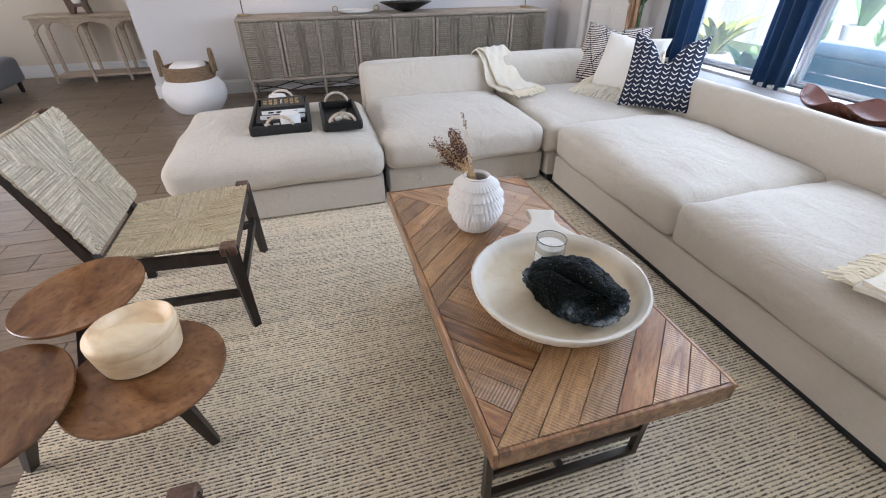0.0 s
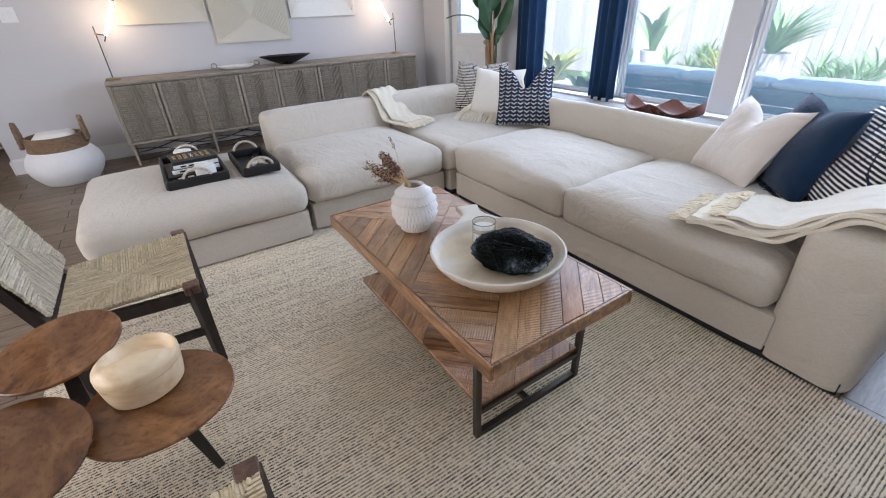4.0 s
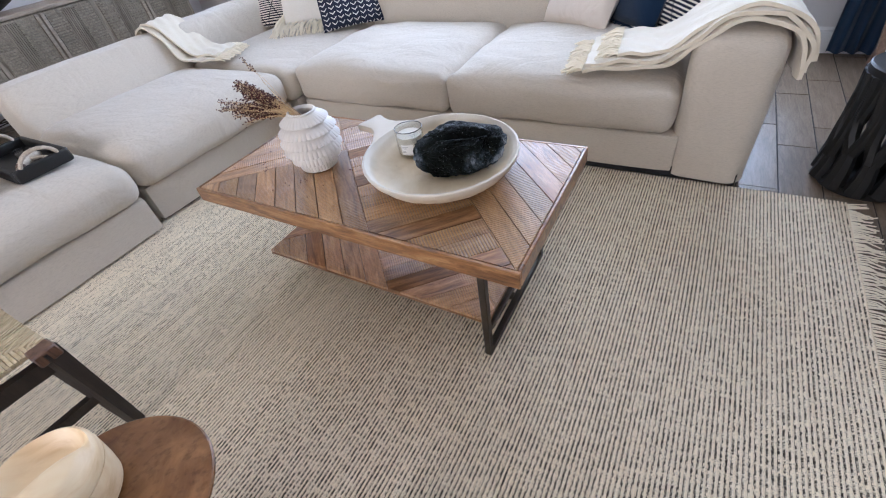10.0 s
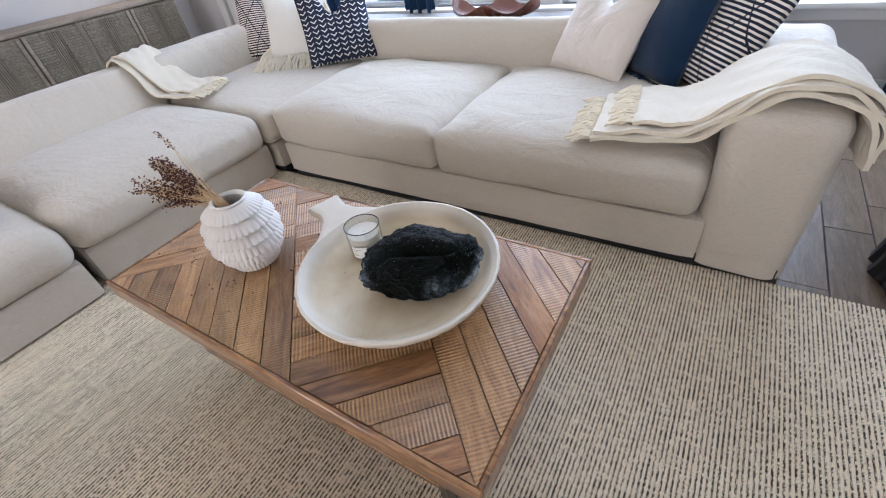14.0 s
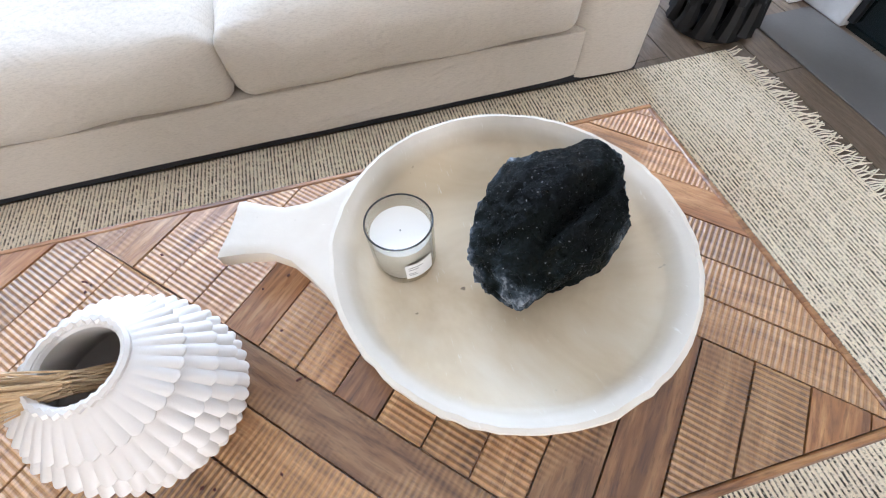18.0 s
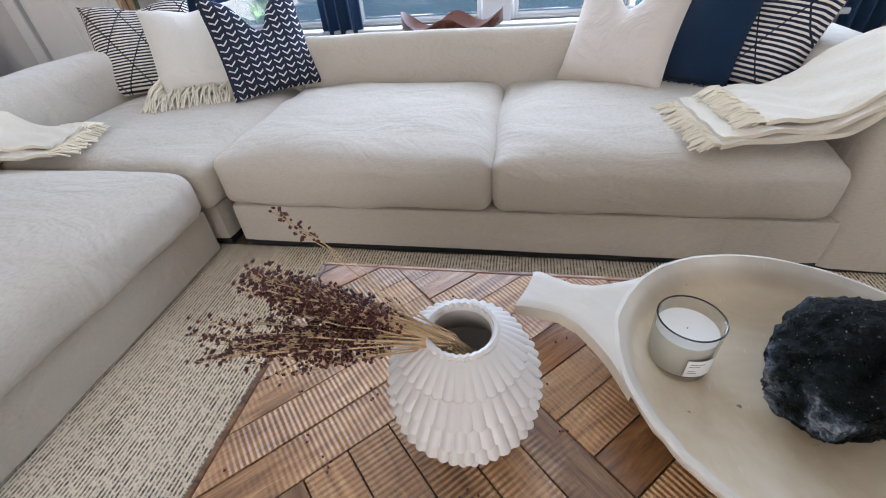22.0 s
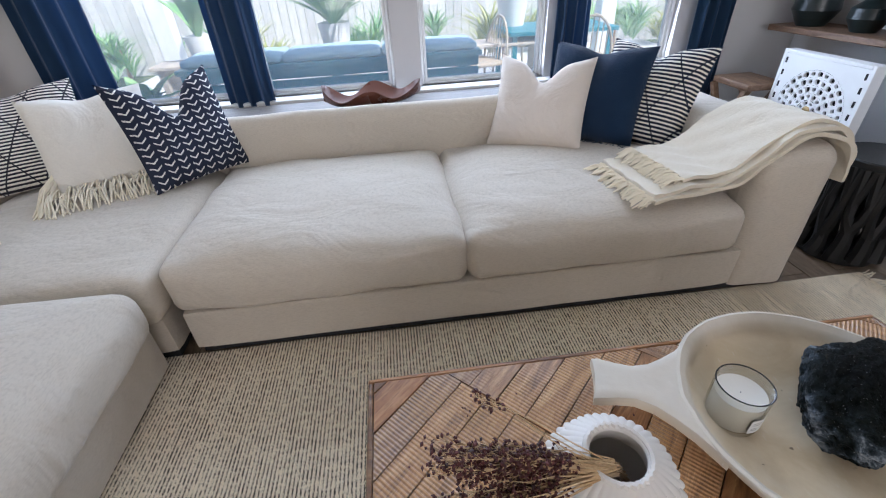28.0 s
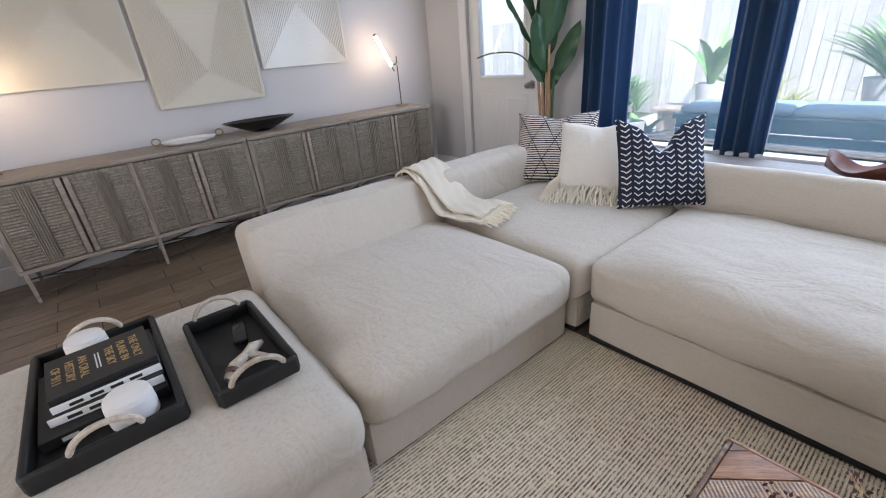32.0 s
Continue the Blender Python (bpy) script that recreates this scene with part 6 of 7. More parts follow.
for a, b in ((3.02, 3.41), (2.14, 2.42), (0.14, 0.365), (-0.82, -0.555)):
    curtain(a, b)
rd = thing("curtain_rod", "dark steel curtain rod over the windows", "curtain rod")
part("rod", rod(B(), (2.955, -0.80, 2.415), (2.955, 3.52, 2.415), 0.011, n=12), STEEL, rd)
for y in (-0.76, 1.32, 3.48):
    part("bracket", bar(B(), (2.955, y, 2.415), (EAST - 0.001, y, 2.415), 0.016), STEEL, rd)

# ---------------------------------------------------------------- behind the sofa
LEDGE = wood("weathered_grey_wood", (0.10, 0.085, 0.075), (0.155, 0.135, 0.12), (0.22, 0.195, 0.175), (12, 1.2, 12), 4, 0.6, 0.3, shift=0.1)
tb = thing("sofa_table", "narrow weathered grey table behind the sofa", "console table")
part("top", box(B(), 2.345, 2.90, 0.10, 3.15, 0.49, 0.52, 0.004, 1), LEDGE, tb)
for x in (2.40, 2.865):
    for y in (0.14, 3.11):
        part("leg", bar(B(), (x, y, 0.491), (x, y, FZ), 0.045, 0.045), LEDGE, tb)
LEATHERY = plain("red_brown_lacquer", (0.15, 0.055, 0.035), 0.28, vary=0.25, scale=8, fine=60, bump=0.08)
wb = thing("wavy_bowl", "red-brown lacquered wavy sculptural bowl", "bowl", pose(2.69, 1.52, 0.521, 0, 0, 10))
bm = B()
n, m = 44, 16
for lay in (0, 1):
    rows = []
    for i in range(n + 1):
        u = 2 * i / n - 1
        half = 0.115 * math.sqrt(max(0.0, 1 - abs(u) ** 3.2)) * (1 + 0.22 * math.cos(u * math.pi * 2)) + 0.002
        row = []
        for j in range(m + 1):
            v = 2 * j / m - 1
            rim = 0.075 + 0.030 * math.cos(u * 5.6 + 0.8 * (1 if v > 0 else -1))
            z = 0.006 + rim * v * v * (1 - 0.25 * abs(u)) + 0.055 * u ** 4
            row.append(bm.verts.new((half * v, u * 0.285, z + 0.007 * lay * (1 - 0.3 * v * v))))
        rows.append(row)
    for i in range(n):
        for j in range(m):
            bm.faces.new((rows[i][j], rows[i + 1][j], rows[i + 1][j + 1], rows[i][j + 1]))
    if lay == 0:
        first = rows
for i in range(n):
    for j in (0, m):
        bm.faces.new((first[i][j], first[i + 1][j], rows[i + 1][j], rows[i][j]))
part("body", bm, LEATHERY, wb)

# ---------------------------------------------------------------- tall plant by the door
tp = thing("tall_plant", "tall bird-of-paradise plant in a pot by the door", "plant", pose(2.80, 3.60, FZ))
part("pot", lathe(B(), [(0, 0), (0.12, 0), (0.15, 0.30), (0.155, 0.31), (0.14, 0.31), (0.13, 0.26), (0, 0.26)], 36), PLASTER, tp)
part("soil", lathe(B(), [(0, 0.262), (0.128, 0.262), (0.0, 0.275)], 30), plain("potting_soil", (0.03, 0.022, 0.016), 0.95, vary=0.4, scale=60), tp)
STALK = wood("dry_stalk", (0.30, 0.15, 0.07), (0.44, 0.27, 0.15), (0.55, 0.38, 0.25), (6, 6, 1), 6, 0.7, 0.4, shift=0.2)
GREENST = plain("green_stalk", (0.06, 0.13, 0.05), 0.5, vary=0.2)


def big_leaf(parent, base, tip, width, droop, twist, seed):
    """A paddle-shaped leaf with a folded midrib, from its base to its tip."""
    base, tip = Vector(base), Vector(tip)
    d = tip - base
    side = d.cross(Vector((math.cos(twist), math.sin(twist), 0.15))).normalized()
    up = side.cross(d).normalized()
    bm = B()
    n, m, rows = 16, 6, []
    for i in range(n + 1):
        t = i / n
        w = width * (math.sin(math.pi * t ** 0.85) ** 0.75) * (1 - 0.15 * t) + 0.001
        c = base + d * t + Vector((0, 0, -droop * t * t))
        row = []
        for j in range(m + 1):
            v = 2 * j / m - 1
            wave = 0.010 * math.sin(t * 16 + v * 2 + seed) * abs(v)
            row.append(bm.verts.new(c + side * w * v + up * (0.30 * w * abs(v) + wave)))
        rows.append(row)
    for i in range(n):
        for j in range(m):
            bm.faces.new((rows[i][j], rows[i + 1][j], rows[i + 1][j + 1], rows[i][j + 1]))
    bmesh.ops.remove_doubles(bm, verts=bm.verts[:], dist=2e-4)
    bmesh.ops.solidify(bm, geom=bm.faces[:], thickness=0.0016)
    return part("leaf", bm, LEAF, parent)


rnd = random.Random(14)
LEAVES = [((-0.02, 0.02, 1.05), (-0.16, 0.02, 1.50), 0.085, 0.02, 1.2), ((0.02, 0.05, 1.15), (0.10, 0.16, 1.72), 0.10, 0.03, 0.4), ((-0.04, 0.10, 1.20), (-0.20, 0.34, 1.78), 0.10, 0.06, 2.2),
          ((0.02, -0.02, 1.0), (0.05, -0.22, 1.42), 0.075, 0.03, 0.2), ((-0.02, 0.0, 1.25), (0.0, -0.10, 1.95), 0.11, 0.05, 0.9), ((0.0, 0.08, 1.3), (-0.05, 0.30, 2.02), 0.11, 0.1, 1.9),
          ((-0.03, 0.05, 0.98), (-0.05, 0.10, 1.36), 0.10, 0.01, 1.5), ((0.0, 0.02, 0.92), (0.04, -0.10, 1.18), 0.05, 0.01, 0.3)]
for k, (a, b, w, dr, tw) in enumerate(LEAVES):
    big_leaf(tp, a, b, w, dr, tw, k)
    foot = (rnd.uniform(-0.05, 0.05), rnd.uniform(-0.05, 0.05), 0.262)
    part("stalk", tube(B(), curve_points([foot, (a[0] * 0.6, a[1] * 0.6, 0.65), a], 6), 0.011, 7), GREENST if k % 2 else STALK, tp)
for k in range(4):
    foot = Vector((-0.05 + 0.03 * k, 0.03 * (k % 2), 0.262))
    part("dry_sheath", tube(B(), [foot, foot + Vector((-0.02 + 0.01 * k, 0, 0.3)), foot + Vector((-0.05 + 0.03 * k, 0.02, 0.66 + 0.05 * k))], 0.02, 7, radii=[0.024, 0.020, 0.003]), STALK, tp, "dry tan sheath")
part("drooping_stem", tube(B(), curve_points([(-0.02, 0.03, 0.95), (-0.10, 0.20, 1.18), (-0.16, 0.42, 1.22), (-0.20, 0.60, 1.19)], 6), 0.006, 6), GREENST, tp)

# ---------------------------------------------------------------- stool beside the sofa arm
st = thing("carved_stool", "black round stool with pierced branching sides", "stool", pose(1.54, -0.59, FZ))
SR, SH = 0.152, 0.47
part("seat", lathe(B(), [(0, SH - 0.035), (SR - 0.006, SH - 0.035), (SR, SH - 0.03), (SR, SH - 0.006), (SR - 0.006, SH), (SR - 0.02, SH - 0.003), (0, SH - 0.004)], 48), EBONY, st)
part("foot_ring", lathe(B(), [(SR - 0.022, 0), (SR - 0.002, 0), (SR, 0.006), (SR, 0.03), (SR - 0.022, 0.034), (SR - 0.022, 0)], 48), EBONY, st)
rnd = random.Random(6)


def on_drum(a, z, r=SR - 0.012):
    return Vector((r * math.cos(a), r * math.sin(a), z))


for k in range(11):
    a = 2 * math.pi * k / 11
    za, zb = rnd.uniform(0.11, 0.17), rnd.uniform(0.26, 0.31)
    bm = tube(B(), [on_drum(a, 0.02), on_drum(a + 0.04, za * 0.6), on_drum(a + 0.02, za)], 0.02, 8, radii=[0.04, 0.032, 0.026])
    for s in (-1, 1):
        m = a + s * rnd.uniform(0.13, 0.2)
        tube(bm, [on_drum(a + 0.02, za - 0.01), on_drum(m, (za + zb) / 2), on_drum(m + s * 0.03, zb)], 0.015, 7, radii=[0.026, 0.021, 0.018])
        for q in (-1, 1):
            e = m + q * rnd.uniform(0.08, 0.16)
            tube(bm, [on_drum(m + s * 0.03, zb - 0.01), on_drum((m + e) / 2, (zb + SH) / 2 - 0.02), on_drum(e, SH - 0.03)], 0.012, 7, radii=[0.018, 0.016, 0.02])
    part("branch_rib", bm, EBONY, st)

# ---------------------------------------------------------------- pierced white panel
pn = thing("pierced_panel", "white pierced wooden panel with a carved rosette", "screen", pose(2.235, -0.90, FZ))
WHITEP = plain("white_chalk_paint", (0.78, 0.78, 0.77), 0.7, vary=0.05, scale=12, fine=120, bump=0.3)
PW, PH = 0.275, 0.715


def pierced(bm, quads, y0, y1):
    """Cells with an eye-shaped hole each, front face and the walls of the hole."""
    for q, hole in quads:
        rim = []
        for k in range(4):
            p, nx = q[k], q[(k + 1) % 4]
            rim += [p, ((p[0] + nx[0]) / 2, (p[1] + nx[1]) / 2)]
        cx, cz = sum(p[0] for p in q) / 4, sum(p[1] for p in q) / 4
        ins = [(cx + (p[0] - cx) * hole * (0.80 if i % 2 == 0 else 1.0), cz + (p[1] - cz) * hole * (0.80 if i % 2 == 0 else 1.0)) for i, p in enumerate(rim)]
        a = [bm.verts.new((x, y0, z)) for x, z in rim]
        b = [bm.verts.new((x, y0, z)) for x, z in ins]
        c = [bm.verts.new((x, y1, z)) for x, z in ins]
        for k in range(8):
            j = (k + 1) % 8
            bm.faces.new((a[k], a[j], b[j], b[k]))
            bm.faces.new((b[k], b[j], c[j], c[k]))
    return bm


quads = []
cz = 0.43
radii = [0.028, 0.062, 0.098, 0.138, 0.178, 0.214]
for ring in range(5):
    n = (8, 14, 18, 24, 30)[ring]
    off = 0.5 * (ring % 2)
    for k in range(n):
        a0, a1 = 2 * math.pi * (k + off) / n, 2 * math.pi * (k + 1 + off) / n
        r0, r1 = radii[ring], radii[ring + 1]
        quads.append(([(r0 * math.cos(a0), cz + r0 * math.sin(a0)), (r1 * math.cos(a0), cz + r1 * math.sin(a0)), (r1 * math.cos(a1), cz + r1 * math.sin(a1)), (r0 * math.cos(a1), cz + r0 * math.sin(a1))], 0.72 if k % 2 else 0.55))
tagged(part("rosette", pierced(B(), quads, 0.030, 0.016), WHITEP, pn, "carved pierced rosette", smooth=False), kind="stuff")
bm = B()
n = 64
ring, sq = [], []
for k in range(n):
    a = 2 * math.pi * k / n
    ring.append(bm.verts.new((0.2145 * math.cos(a), 0.030, cz + 0.2145 * math.sin(a))))
    ring_d = (math.cos(a), math.sin(a))
    lim = [PW / abs(ring_d[0]) if abs(ring_d[0]) > 1e-6 else 9, ((PH - cz) if ring_d[1] > 0 else cz) / abs(ring_d[1]) if abs(ring_d[1]) > 1e-6 else 9]
    s = min(lim)
    sq.append(bm.verts.new((ring_d[0] * s, 0.030, cz + ring_d[1] * s)))
for k in range(n):
    bm.faces.new((ring[k], ring[(k + 1) % n], sq[(k + 1) % n], sq[k]))
part("face_board", bm, WHITEP, pn, smooth=False)
bm = B()
for p in ((-PW, -PW + 0.02, 0, PH), (PW - 0.02, PW, 0, PH), (-PW + 0.02, PW - 0.02, PH - 0.02, PH), (-PW + 0.02, PW - 0.02, 0, 0.02)):
    box(bm, p[0], p[1], -0.03, 0.0335, p[2], p[3], 0.003, 1)
part("edge_frame", bm, WHITEP, pn)
# near-black sheet puts the shade into the pierced holes
part("backing", box(B(), -PW + 0.022, PW - 0.022, -0.02, -0.012, 0.022, PH - 0.022), SHADE, pn, "dark backing that shades the holes", smooth=False)
# no slots are cut: dark bars on the face paint their shade
for sx in (-1, 1):
    for k in range(10):
        z = 0.06 + 0.065 * k
        part("edge_slot", box(B(), sx * 0.242 - 0.006, sx * 0.242 + 0.006, 0.0295, 0.0315, z, z + 0.03), SHADE, pn, "dark bar painting a slot's shade", smooth=False)
part("boss", lathe(B(), [(0.026, 0.0), (0.028, 0.006), (0.018, 0.016), (0, 0.018)], 24), BRASS, pn, "brass centre boss", pose(0, 0.024, cz, -90, 0, 0))

# ---------------------------------------------------------------- fireplace and niche
fp = thing("fireplace", "white fireplace surround with a dark firebox", "fireplace")
STONEW = plain("whitewashed_stone", (0.60, 0.575, 0.54), 0.8, vary=0.18, scale=14, fine=60, bump=0.9)
GREYST = plain("grey_hearth_stone", (0.17, 0.16, 0.15), 0.5, vary=0.2, scale=7, fine=90, bump=0.3)
DARKGL = plain("dark_firebox_glass", (0.006, 0.012, 0.013), 0.10, vary=0.2, scale=5, fine=30, bump=0.02)
for x0, x1 in ((1.56, 1.80), (0.0, 0.24)):
    part("pilaster", box(B(), x0, x1, -1.34, -0.985, FZ, 1.15, 0.005, 1), TRIM, fp)
    bm = box(B(), x0 - 0.012, x1 + 0.012, -1.34, -0.965, FZ, 0.14, 0.006, 2)
    for k in range(4):
        box(bm, x0 + 0.03 + k * 0.05, x0 + 0.055 + k * 0.05, -0.99, -0.975, 0.18, 1.10, 0.006, 2)
    part("moulding", bm, TRIM, fp)
part("frieze", box(B(), 0.0, 1.80, -1.34, -0.98, 1.151, 1.32, 0.005, 1), TRIM, fp)
part("mantel_shelf", box(B(), -0.08, 1.88, -1.345, -0.90, 1.321, 1.37, 0.008, 2), TRIM, fp)
for x0, x1, z0, z1 in ((1.34, 1.558, FZ, 1.149), (0.242, 0.46, FZ, 1.149), (0.462, 1.338, 0.80, 1.149)):
    n = max(1, round((z1 - z0) / 0.20))
    for k in range(n):
        za, zb = z0 + (z1 - z0) * k / n, z0 + (z1 - z0) * (k + 1) / n
        part("stone", box(B(), x0 + 0.002, x1 - 0.002, -1.30, -1.03 + 0.008 * noise.noise((k, x0, 1)), za + 0.002, zb - 0.002, 0.006, 1), STONEW, fp)
part("firebox", box(B(), 0.462, 1.338, -1.30, -1.06, FZ, 0.798), DARKGL, fp, "dark glass firebox front", smooth=False)
part("firebox_frame", bar(bar(bar(B(), (0.475, -1.052, 0.02), (0.475, -1.052, 0.785), 0.026), (1.325, -1.052, 0.02), (1.325, -1.052, 0.785), 0.026), (0.47, -1.052, 0.785), (1.33, -1.052, 0.785), 0.026), EBONY, fp)
part("hearth", box(B(), 0.05, 1.50, -1.028, -0.74, FZ, FZ + 0.006, 0.002, 1), GREYST, fp, "flush grey hearth stone")
SHELFW = wood("brown_shelf_wood", (0.10, 0.055, 0.03), (0.19, 0.11, 0.065), (0.28, 0.175, 0.11), (1.3, 10, 10), 4, 0.5, 0.3, shift=0.1)
for z in (0.775, 1.21):
    sh = thing("wall_shelf", "brown wooden shelf in the niche by the fireplace", "shelf", group="niche shelves")
    part("board", box(B(), 1.96, 2.935, -1.39, -1.08, z - 0.035, z, 0.004, 1), SHELFW, sh)
GLAZE = plain("dark_green_glaze", (0.012, 0.020, 0.020), 0.3, vary=0.3, scale=9, fine=80, bump=0.2)
for x, y, z, r, h in ((2.76, -1.21, 0.7755, 0.125, 0.22), (2.42, -1.22, 0.7755, 0.10, 0.17), (2.16, -1.20, 0.7755, 0.11, 0.23), (2.6, -1.22, 1.2105, 0.10, 0.18)):
    v = thing("dark_vase", "squat dark glazed vase on the niche shelf", "vase", pose(x, y, z), group="dark vases")
    part("body", lathe(B(), [(0, 0), (r * 0.6, 0), (r, h * 0.4), (r * 0.92, h * 0.7), (r * 0.45, h * 0.92), (r * 0.5, h), (r * 0.4, h * 0.98), (r * 0.3, h * 0.8), (0, h * 0.75)], 36), GLAZE, v)
ws = thing("wooden_stool", "small brown wooden stool with crossed legs", "stool", pose(2.70, -0.86, FZ))
part("seat", box(B(), -0.17, 0.15, -0.13, 0.13, 0.475, 0.515, 0.008, 2), SHELFW, ws)
for y in (-0.10, 0.10):
    part("cross_leg", bar(B(), (-0.14, y, 0.476), (0.14, y, 0.0), 0.035, 0.03), SHELFW, ws)
    part("cross_leg", bar(B(), (0.13, y + 0.032, 0.476), (-0.14, y + 0.032, 0.0), 0.035, 0.03), SHELFW, ws)

# ---------------------------------------------------------------- the patio
GZ = -0.16
CONC = plain("patio_concrete", (0.60, 0.585, 0.555), 0.85, vary=0.1, scale=2, fine=90, bump=0.3)
GRASSY = plain("dry_lawn", (0.10, 0.13, 0.05), 0.95, vary=0.3, scale=1.5, fine=60, bump=0.6)
bm = box(B(), -60, 80, -60, 60, GZ - 0.2, GZ - 0.03)
tagged(link("ground", bm, GRASSY, smooth=False), "grassy ground round the house", "ground", kind="structure")
pv = thing("pavement", "pale concrete patio slabs", "pavement", kind="structure")
for i in range(5):
    for j in range(9):
        if not (i == 4 and j > 7):
            part("slab", box(B(), EAST + 0.17 + i * 1.1, EAST + 0.17 + i * 1.1 + 1.09, -3.4 + j * 1.1, -3.4 + j * 1.1 + 1.09, GZ - 0.05, GZ, 0.006, 1), CONC, pv)
TEAL = plain("teal_paint", (0.006, 0.19, 0.225), 0.4, vary=0.15, scale=6)
PALEC = fabric("pale_outdoor_cushion", (0.42, 0.58, 0.62), (0.48, 0.62, 0.66))
day = thing("outdoor_daybed", "long teal outdoor bench with pale cushions", "outdoor sofa", pose(4.62, 1.90, GZ + 0.0))
for k in range(5):
    part("slat", box(B(), -0.42, -0.395, -1.30, 1.30, 0.12 + 0.115 * k, 0.225 + 0.115 * k, 0.004, 1), TEAL, day)
part("deck", box(B(), -0.44, 0.10, -1.33, 1.33, 0.665, 0.705, 0.004, 1), TEAL, day)
for x in (-0.36, 0.06):
    for y in (-1.2, 0.0, 1.2):
        part("leg", bar(B(), (x, y, 0.666), (x, y, 0.0), 0.06, 0.06), TEAL, day)
for k in range(3):
    part("cushion", soft(B(), -0.40, 0.09, -1.29 + 0.865 * k, -1.29 + 0.865 * k + 0.85, 0.707, 0.775, 0.03, 0.015, 12, 0.006, k), PALEC, day)
GREENL = Nodes("garden_leaf", 0.45)
GREENL.colour(GREENL.mix(GREENL.island(), (0.14, 0.30, 0.10), (0.34, 0.52, 0.20)))
GREENL = GREENL.m
YELLOWL = Nodes("yellow_garden_leaf", 0.45)
YELLOWL.colour(YELLOWL.mix(YELLOWL.island(), (0.26, 0.30, 0.05), (0.52, 0.50, 0.14)))
YELLOWL = YELLOWL.m


def spray(bm, base, count, length, seed, width=0.03, spread=0.9):
    """Arching strap leaves from one point."""
    rn = random.Random(seed)
    for k in range(count):
        a, tilt = rn.uniform(0, 2 * math.pi), rn.uniform(0.1, spread)
        L = length * rn.uniform(0.6, 1.1)
        d = Vector((math.cos(a) * tilt, math.sin(a) * tilt, 1)).normalized()
        side = d.cross(Vector((0, 0, 1))).normalized()
        prev = None
        for i in range(7):
            t = i / 6
            c = Vector(base) + d * L * t + Vector((math.cos(a), math.sin(a), -1.1)) * (L * 0.28 * t * t)
            w = width * math.sin(math.pi * (0.12 + 0.86 * t)) ** 0.8
            cur = (bm.verts.new(c - side * w + Vector((0, 0, w * 0.4))), bm.verts.new(c), bm.verts.new(c + side * w + Vector((0, 0, w * 0.4))))
            if prev:
                bm.faces.new((prev[0], prev[1], cur[1], cur[0]))
                bm.faces.new((prev[1], prev[2], cur[2], cur[1]))
            prev = cur
    return bm


def potted(x, y, z, r, h, label, leaves, material=GREENL, seed=1, width=0.03, spread=0.9):
    ob = thing("potted_plant", label, "plant", pose(x, y, z), group="patio plants")
    part("pot", lathe(B(), [(0, 0), (r * 0.75, 0), (r, h), (r * 0.9, h), (r * 0.8, h * 0.85), (0, h * 0.85)], 28), PLASTER, ob)
    part("foliage", spray(B(), (0, 0, h * 0.82), leaves[0], leaves[1], seed, width, spread), material, ob, smooth=False)
    return ob


potted(5.30, 1.95, GZ + 0.6005, 0.17, 0.30, "leafy plant in a white pot behind the bench", (120, 0.74), seed=3, width=0.017, spread=0.8)
potted(5.30, 3.35, GZ + 0.6005, 0.15, 0.26, "broad-leaved plant in a white pot", (8, 0.85), seed=5, width=0.055, spread=0.4)
potted(4.35, 3.62, GZ, 0.18, 0.36, "low leafy plant in a white pot on the patio", (22, 0.55), seed=7, width=0.06)
potted(5.78, -0.12, GZ + 0.7005, 0.19, 0.34, "yellow-green shrub in a white pot", (120, 0.5), YELLOWL, 9, 0.014, 1.0)
potted(5.0, 4.75, GZ, 0.2, 0.4, "leafy plant in a white pot by the fence", (30, 0.8), YELLOWL, 12, 0.05)
plinth = thing("plant_bench", "pale wooden plant bench along the patio", "bench", pose(5.35, 2.0, GZ))
part("top", box(B(), -0.22, 0.22, -2.4, 1.9, 0.57, 0.60, 0.004, 1), PALEW, plinth)
for y in (-2.3, -0.2, 1.8):
    part("leg", box(B(), -0.18, 0.18, y - 0.03, y + 0.03, 0.0, 0.569), PALEW, plinth)
# table and chairs outside
ot = thing("patio_table", "teal patio dining table", "table", pose(5.55, -0.55, GZ))
part("top", box(B(), -0.45, 0.45, -0.62, 0.62, 0.66, 0.70, 0.005, 1), TEAL, ot)
for x in (-0.38, 0.38):
    for y in (-0.55, 0.55):
        part("leg", bar(B(), (x, y, 0.661), (x, y, 0.0), 0.05, 0.05), TEAL, ot)
RATTAN = wood("pale_rattan", (0.40, 0.30, 0.18), (0.55, 0.44, 0.30), (0.66, 0.56, 0.42), (4, 4, 4), 6, 0.7, 0.3, shift=0.2)


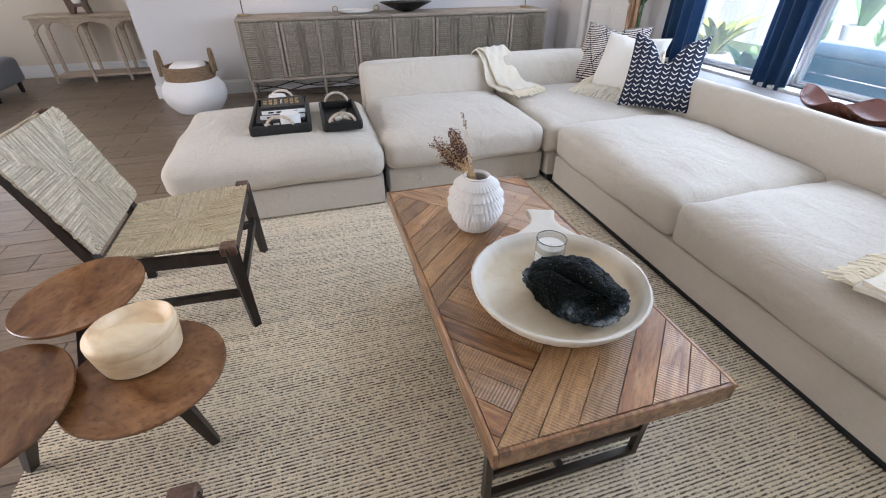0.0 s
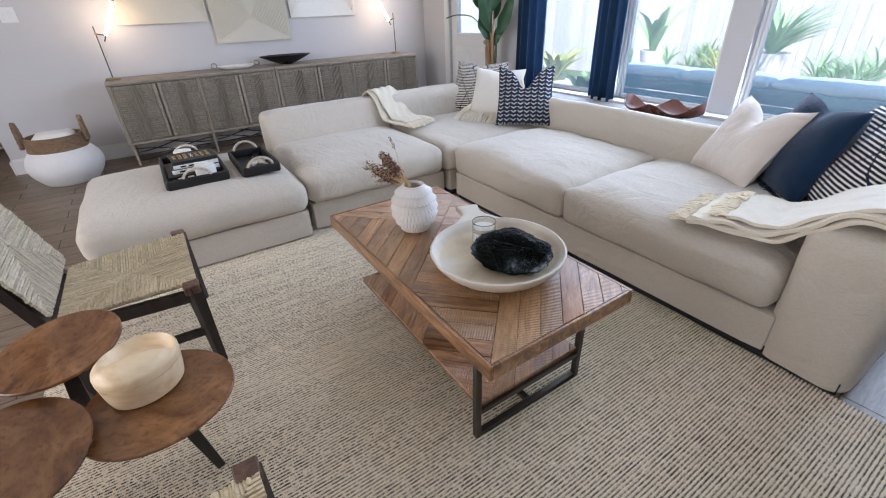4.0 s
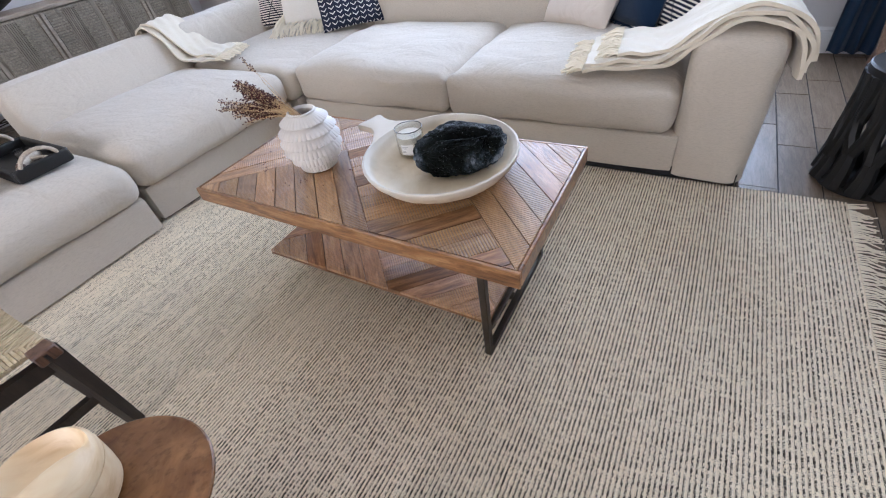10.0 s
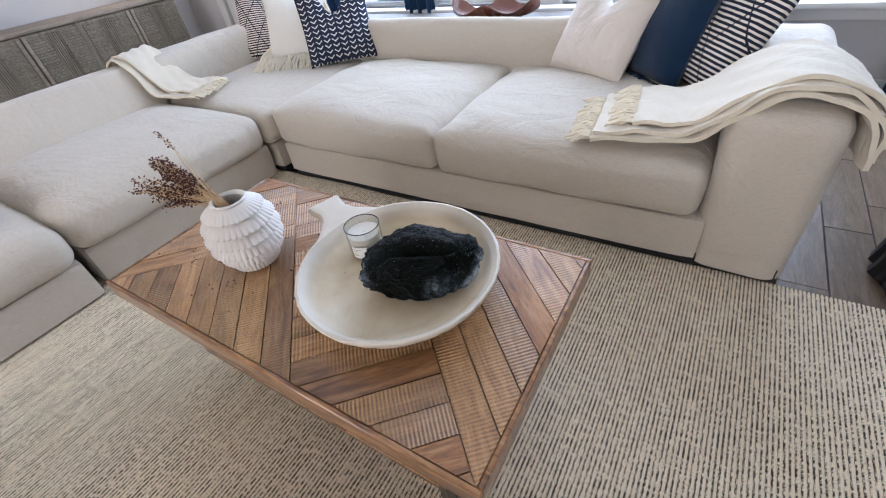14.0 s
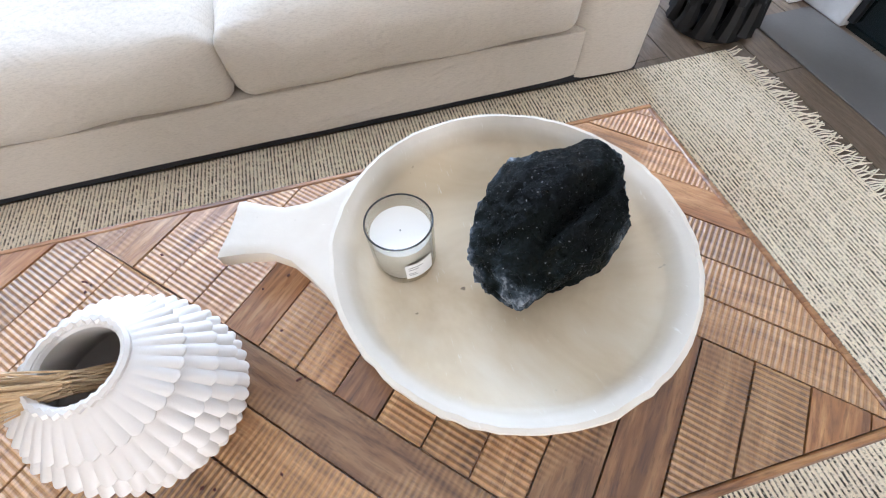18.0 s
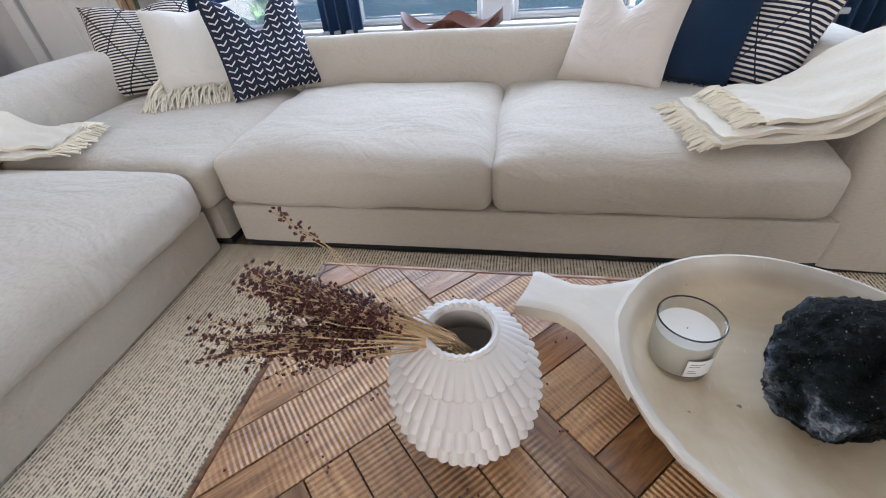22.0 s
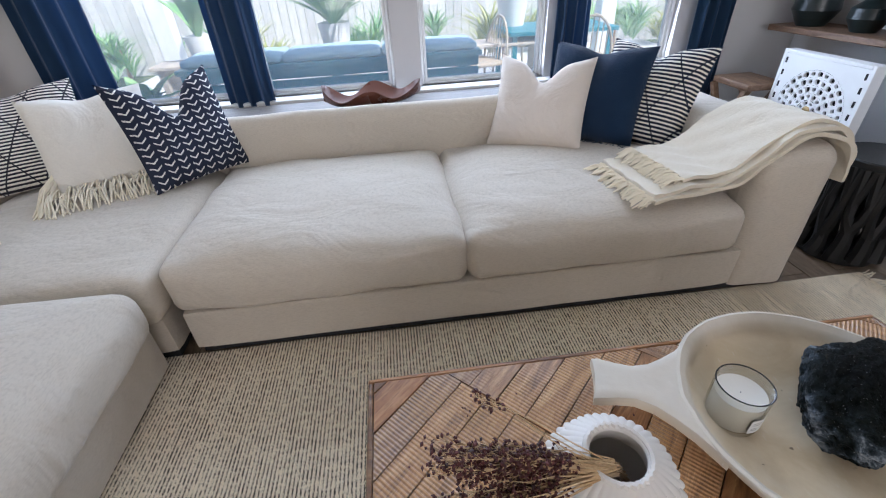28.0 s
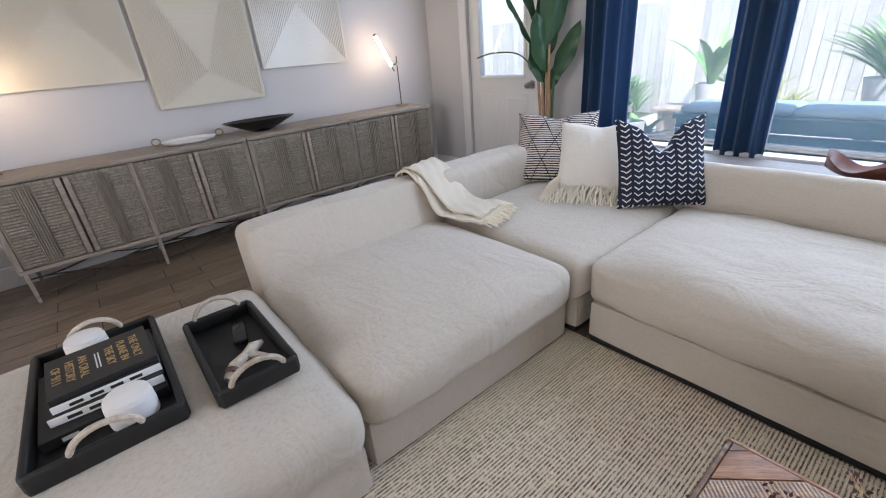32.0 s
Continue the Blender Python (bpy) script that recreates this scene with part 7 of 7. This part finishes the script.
def patio_chair(x, y, turn):
    ob = thing("patio_chair", "pale rattan patio chair with a slatted back", "chair", pose(x, y, GZ, 0, 0, turn), group="patio chairs")
    part("seat", soft(B(), -0.22, 0.22, -0.22, 0.22, 0.41, 0.45, 0.015, 0.01, 8, 0.002, 1), RATTAN, ob)
    for sx in (-0.2, 0.2):
        for sy in (-0.2, 0.2):
            part("leg", rod(B(), (sx, sy, 0.412), (sx * 1.15, sy * 1.15, 0.0), 0.015, n=8), RATTAN, ob)
    pts = [(0.22 * math.cos(math.pi * k / 12), 0.21 + 0.06 * math.sin(math.pi * k / 12), 0.45 + 0.42 * math.sin(math.pi * k / 12)) for k in range(13)]
    part("back_hoop", tube(B(), pts, 0.014, 7), RATTAN, ob)
    for k in range(7):
        u = -0.15 + 0.05 * k
        part("spindle", rod(B(), (u, 0.21, 0.44), (u, 0.255, 0.45 + 0.42 * math.sqrt(max(0, 1 - (u / 0.22) ** 2)) - 0.005), 0.007, n=6), RATTAN, ob)
    return ob


patio_chair(5.1, 0.42, 200)
patio_chair(4.95, -0.75, 75)
patio_chair(6.2, -0.3, 280)
# fence of upright boards and the posts of the porch
fence = thing("fence", "pale wooden board fence round the patio", "fence")
FENCEW = wood("pale_fence_wood", (0.56, 0.52, 0.46), (0.68, 0.64, 0.57), (0.76, 0.72, 0.65), (8, 8, 1), 3, 0.8, 0.3, shift=0.2)
fm = None
for k in range(135):
    y = -4.5 + k * 0.142
    if fm is None:
        ob = part("board", box(B(), 0, 0.02, 0, 0.135, GZ - 0.03, 1.75, 0.003, 1), FENCEW, fence, m=pose(8.6, y, 0))
        fm = ob.data
    else:
        ob = new("board", fm)
        ob.parent = fence
        ob.matrix_local = pose(8.6, y, 0.02 * noise.noise((k, 0, 0)))
for z in (0.3, 1.4):
    part("rail", box(B(), 8.625, 8.66, -4.5, 14.6, z, z + 0.09), FENCEW, fence, smooth=False)
for k, y in enumerate((3.95, -1.4)):
    pc = thing("porch_column", "white square porch column", "column", group="porch columns")
    part("shaft", box(B(), 5.9, 6.1, y - 0.1, y + 0.1, GZ, 2.6, 0.01, 1), TRIM, pc)
    part("base", box(B(), 5.86, 6.14, y - 0.14, y + 0.14, GZ, GZ + 0.16, 0.01, 1), TRIM, pc)
rn = random.Random(77)
for k in range(9):
    sh = thing("garden_shrub", "leafy garden shrub by the fence", "shrub", pose(7.7 + rn.uniform(-0.4, 0.5), -3.6 + k * 1.15 + rn.uniform(-0.3, 0.3), GZ - 0.03), group="garden shrubs")
    bm = B()
    for q in range(9):
        spray(bm, (rn.uniform(-0.35, 0.35), rn.uniform(-0.35, 0.35), rn.uniform(0.05, 0.5)), 22, rn.uniform(0.4, 0.75), k * 20 + q, 0.014, 0.9)
    part("foliage", bm, YELLOWL if k % 3 == 0 else GREENL, sh, smooth=False)
    part("stems", rod(B(), (0, 0, 0), (0.03, 0, 0.5), 0.03, 0.015, 8), STALK, sh)

# ---------------------------------------------------------------- floor tiles
fl = thing("floor", "brown wood-look floor tiles with dark joints", "floor", kind="structure")
bm = box(B(), WEST, EAST + 0.03, -1.6, HALL, FZ - 0.12, FZ - 0.003)
part("grout_bed", bm, GROUT, fl, smooth=False)
TL, TW, G = 0.60, 0.1515, 0.002
meshes = {}


def tile_mesh(length):
    key = round(length, 3)
    if key not in meshes:
        bm = box(B(), -length / 2 + G, length / 2 - G, -TW / 2 + G, TW / 2 - G, -0.01, 0.0)
        for v in bm.verts:
            if v.co.z > -0.001:
                v.co.x *= 1 - 0.002 / length
                v.co.y *= 0.985
        me = bpy.data.meshes.new("tile")
        bm.to_mesh(me)
        bm.free()
        me.materials.append(TILE)
        meshes[key] = me
    return meshes[key]


rest_v, rest_f = [], []
count = 0
rn = random.Random(40)
row = 0
y = -0.312 - 8 * TW
while y < HALL:
    shift = (0.581 if row % 2 else 0.19) - 12 * TL + 0.0
    x = shift
    while x < EAST + 0.03:
        a, b = max(x, WEST), min(x + TL, EAST + 0.03)
        yc = y + TW / 2
        if b - a > 0.02 and yc + TW / 2 < HALL + TW:
            cx = (a + b) / 2
            near = (-2.75 < cx < 0.9 and 2.9 < yc < 5.55) or (cx > 1.25 and yc < 0.05)
            near = near or (-1.9 < cx < -0.7 and 0.2 < yc < 3.0)
            if near and count < 300:
                ob = new("tile", tile_mesh(b - a))
                ob.parent = fl
                ob.matrix_local = pose(cx, yc, FZ + rn.uniform(-0.0004, 0.0))
                count += 1
            else:
                i = len(rest_v)
                for z in (FZ - 0.01, FZ):
                    for px, py in ((a + G, y + G), (b - G, y + G), (b - G, y + TW - G), (a + G, y + TW - G)):
                        rest_v.append((px, py, z))
                rest_f += [(i + 4, i + 5, i + 6, i + 7)] + [(i + k, i + (k + 1) % 4, i + 4 + (k + 1) % 4, i + 4 + k) for k in range(4)]
        x += TL
    y += TW
    row += 1
me = bpy.data.meshes.new("tiles_beyond")
me.from_pydata(rest_v, [], rest_f)
me.materials.append(TILES)
ob = new("tiles_beyond", me)
ob.parent = fl
tagged(ob, "wood-look tiles farther off", kind="stuff")
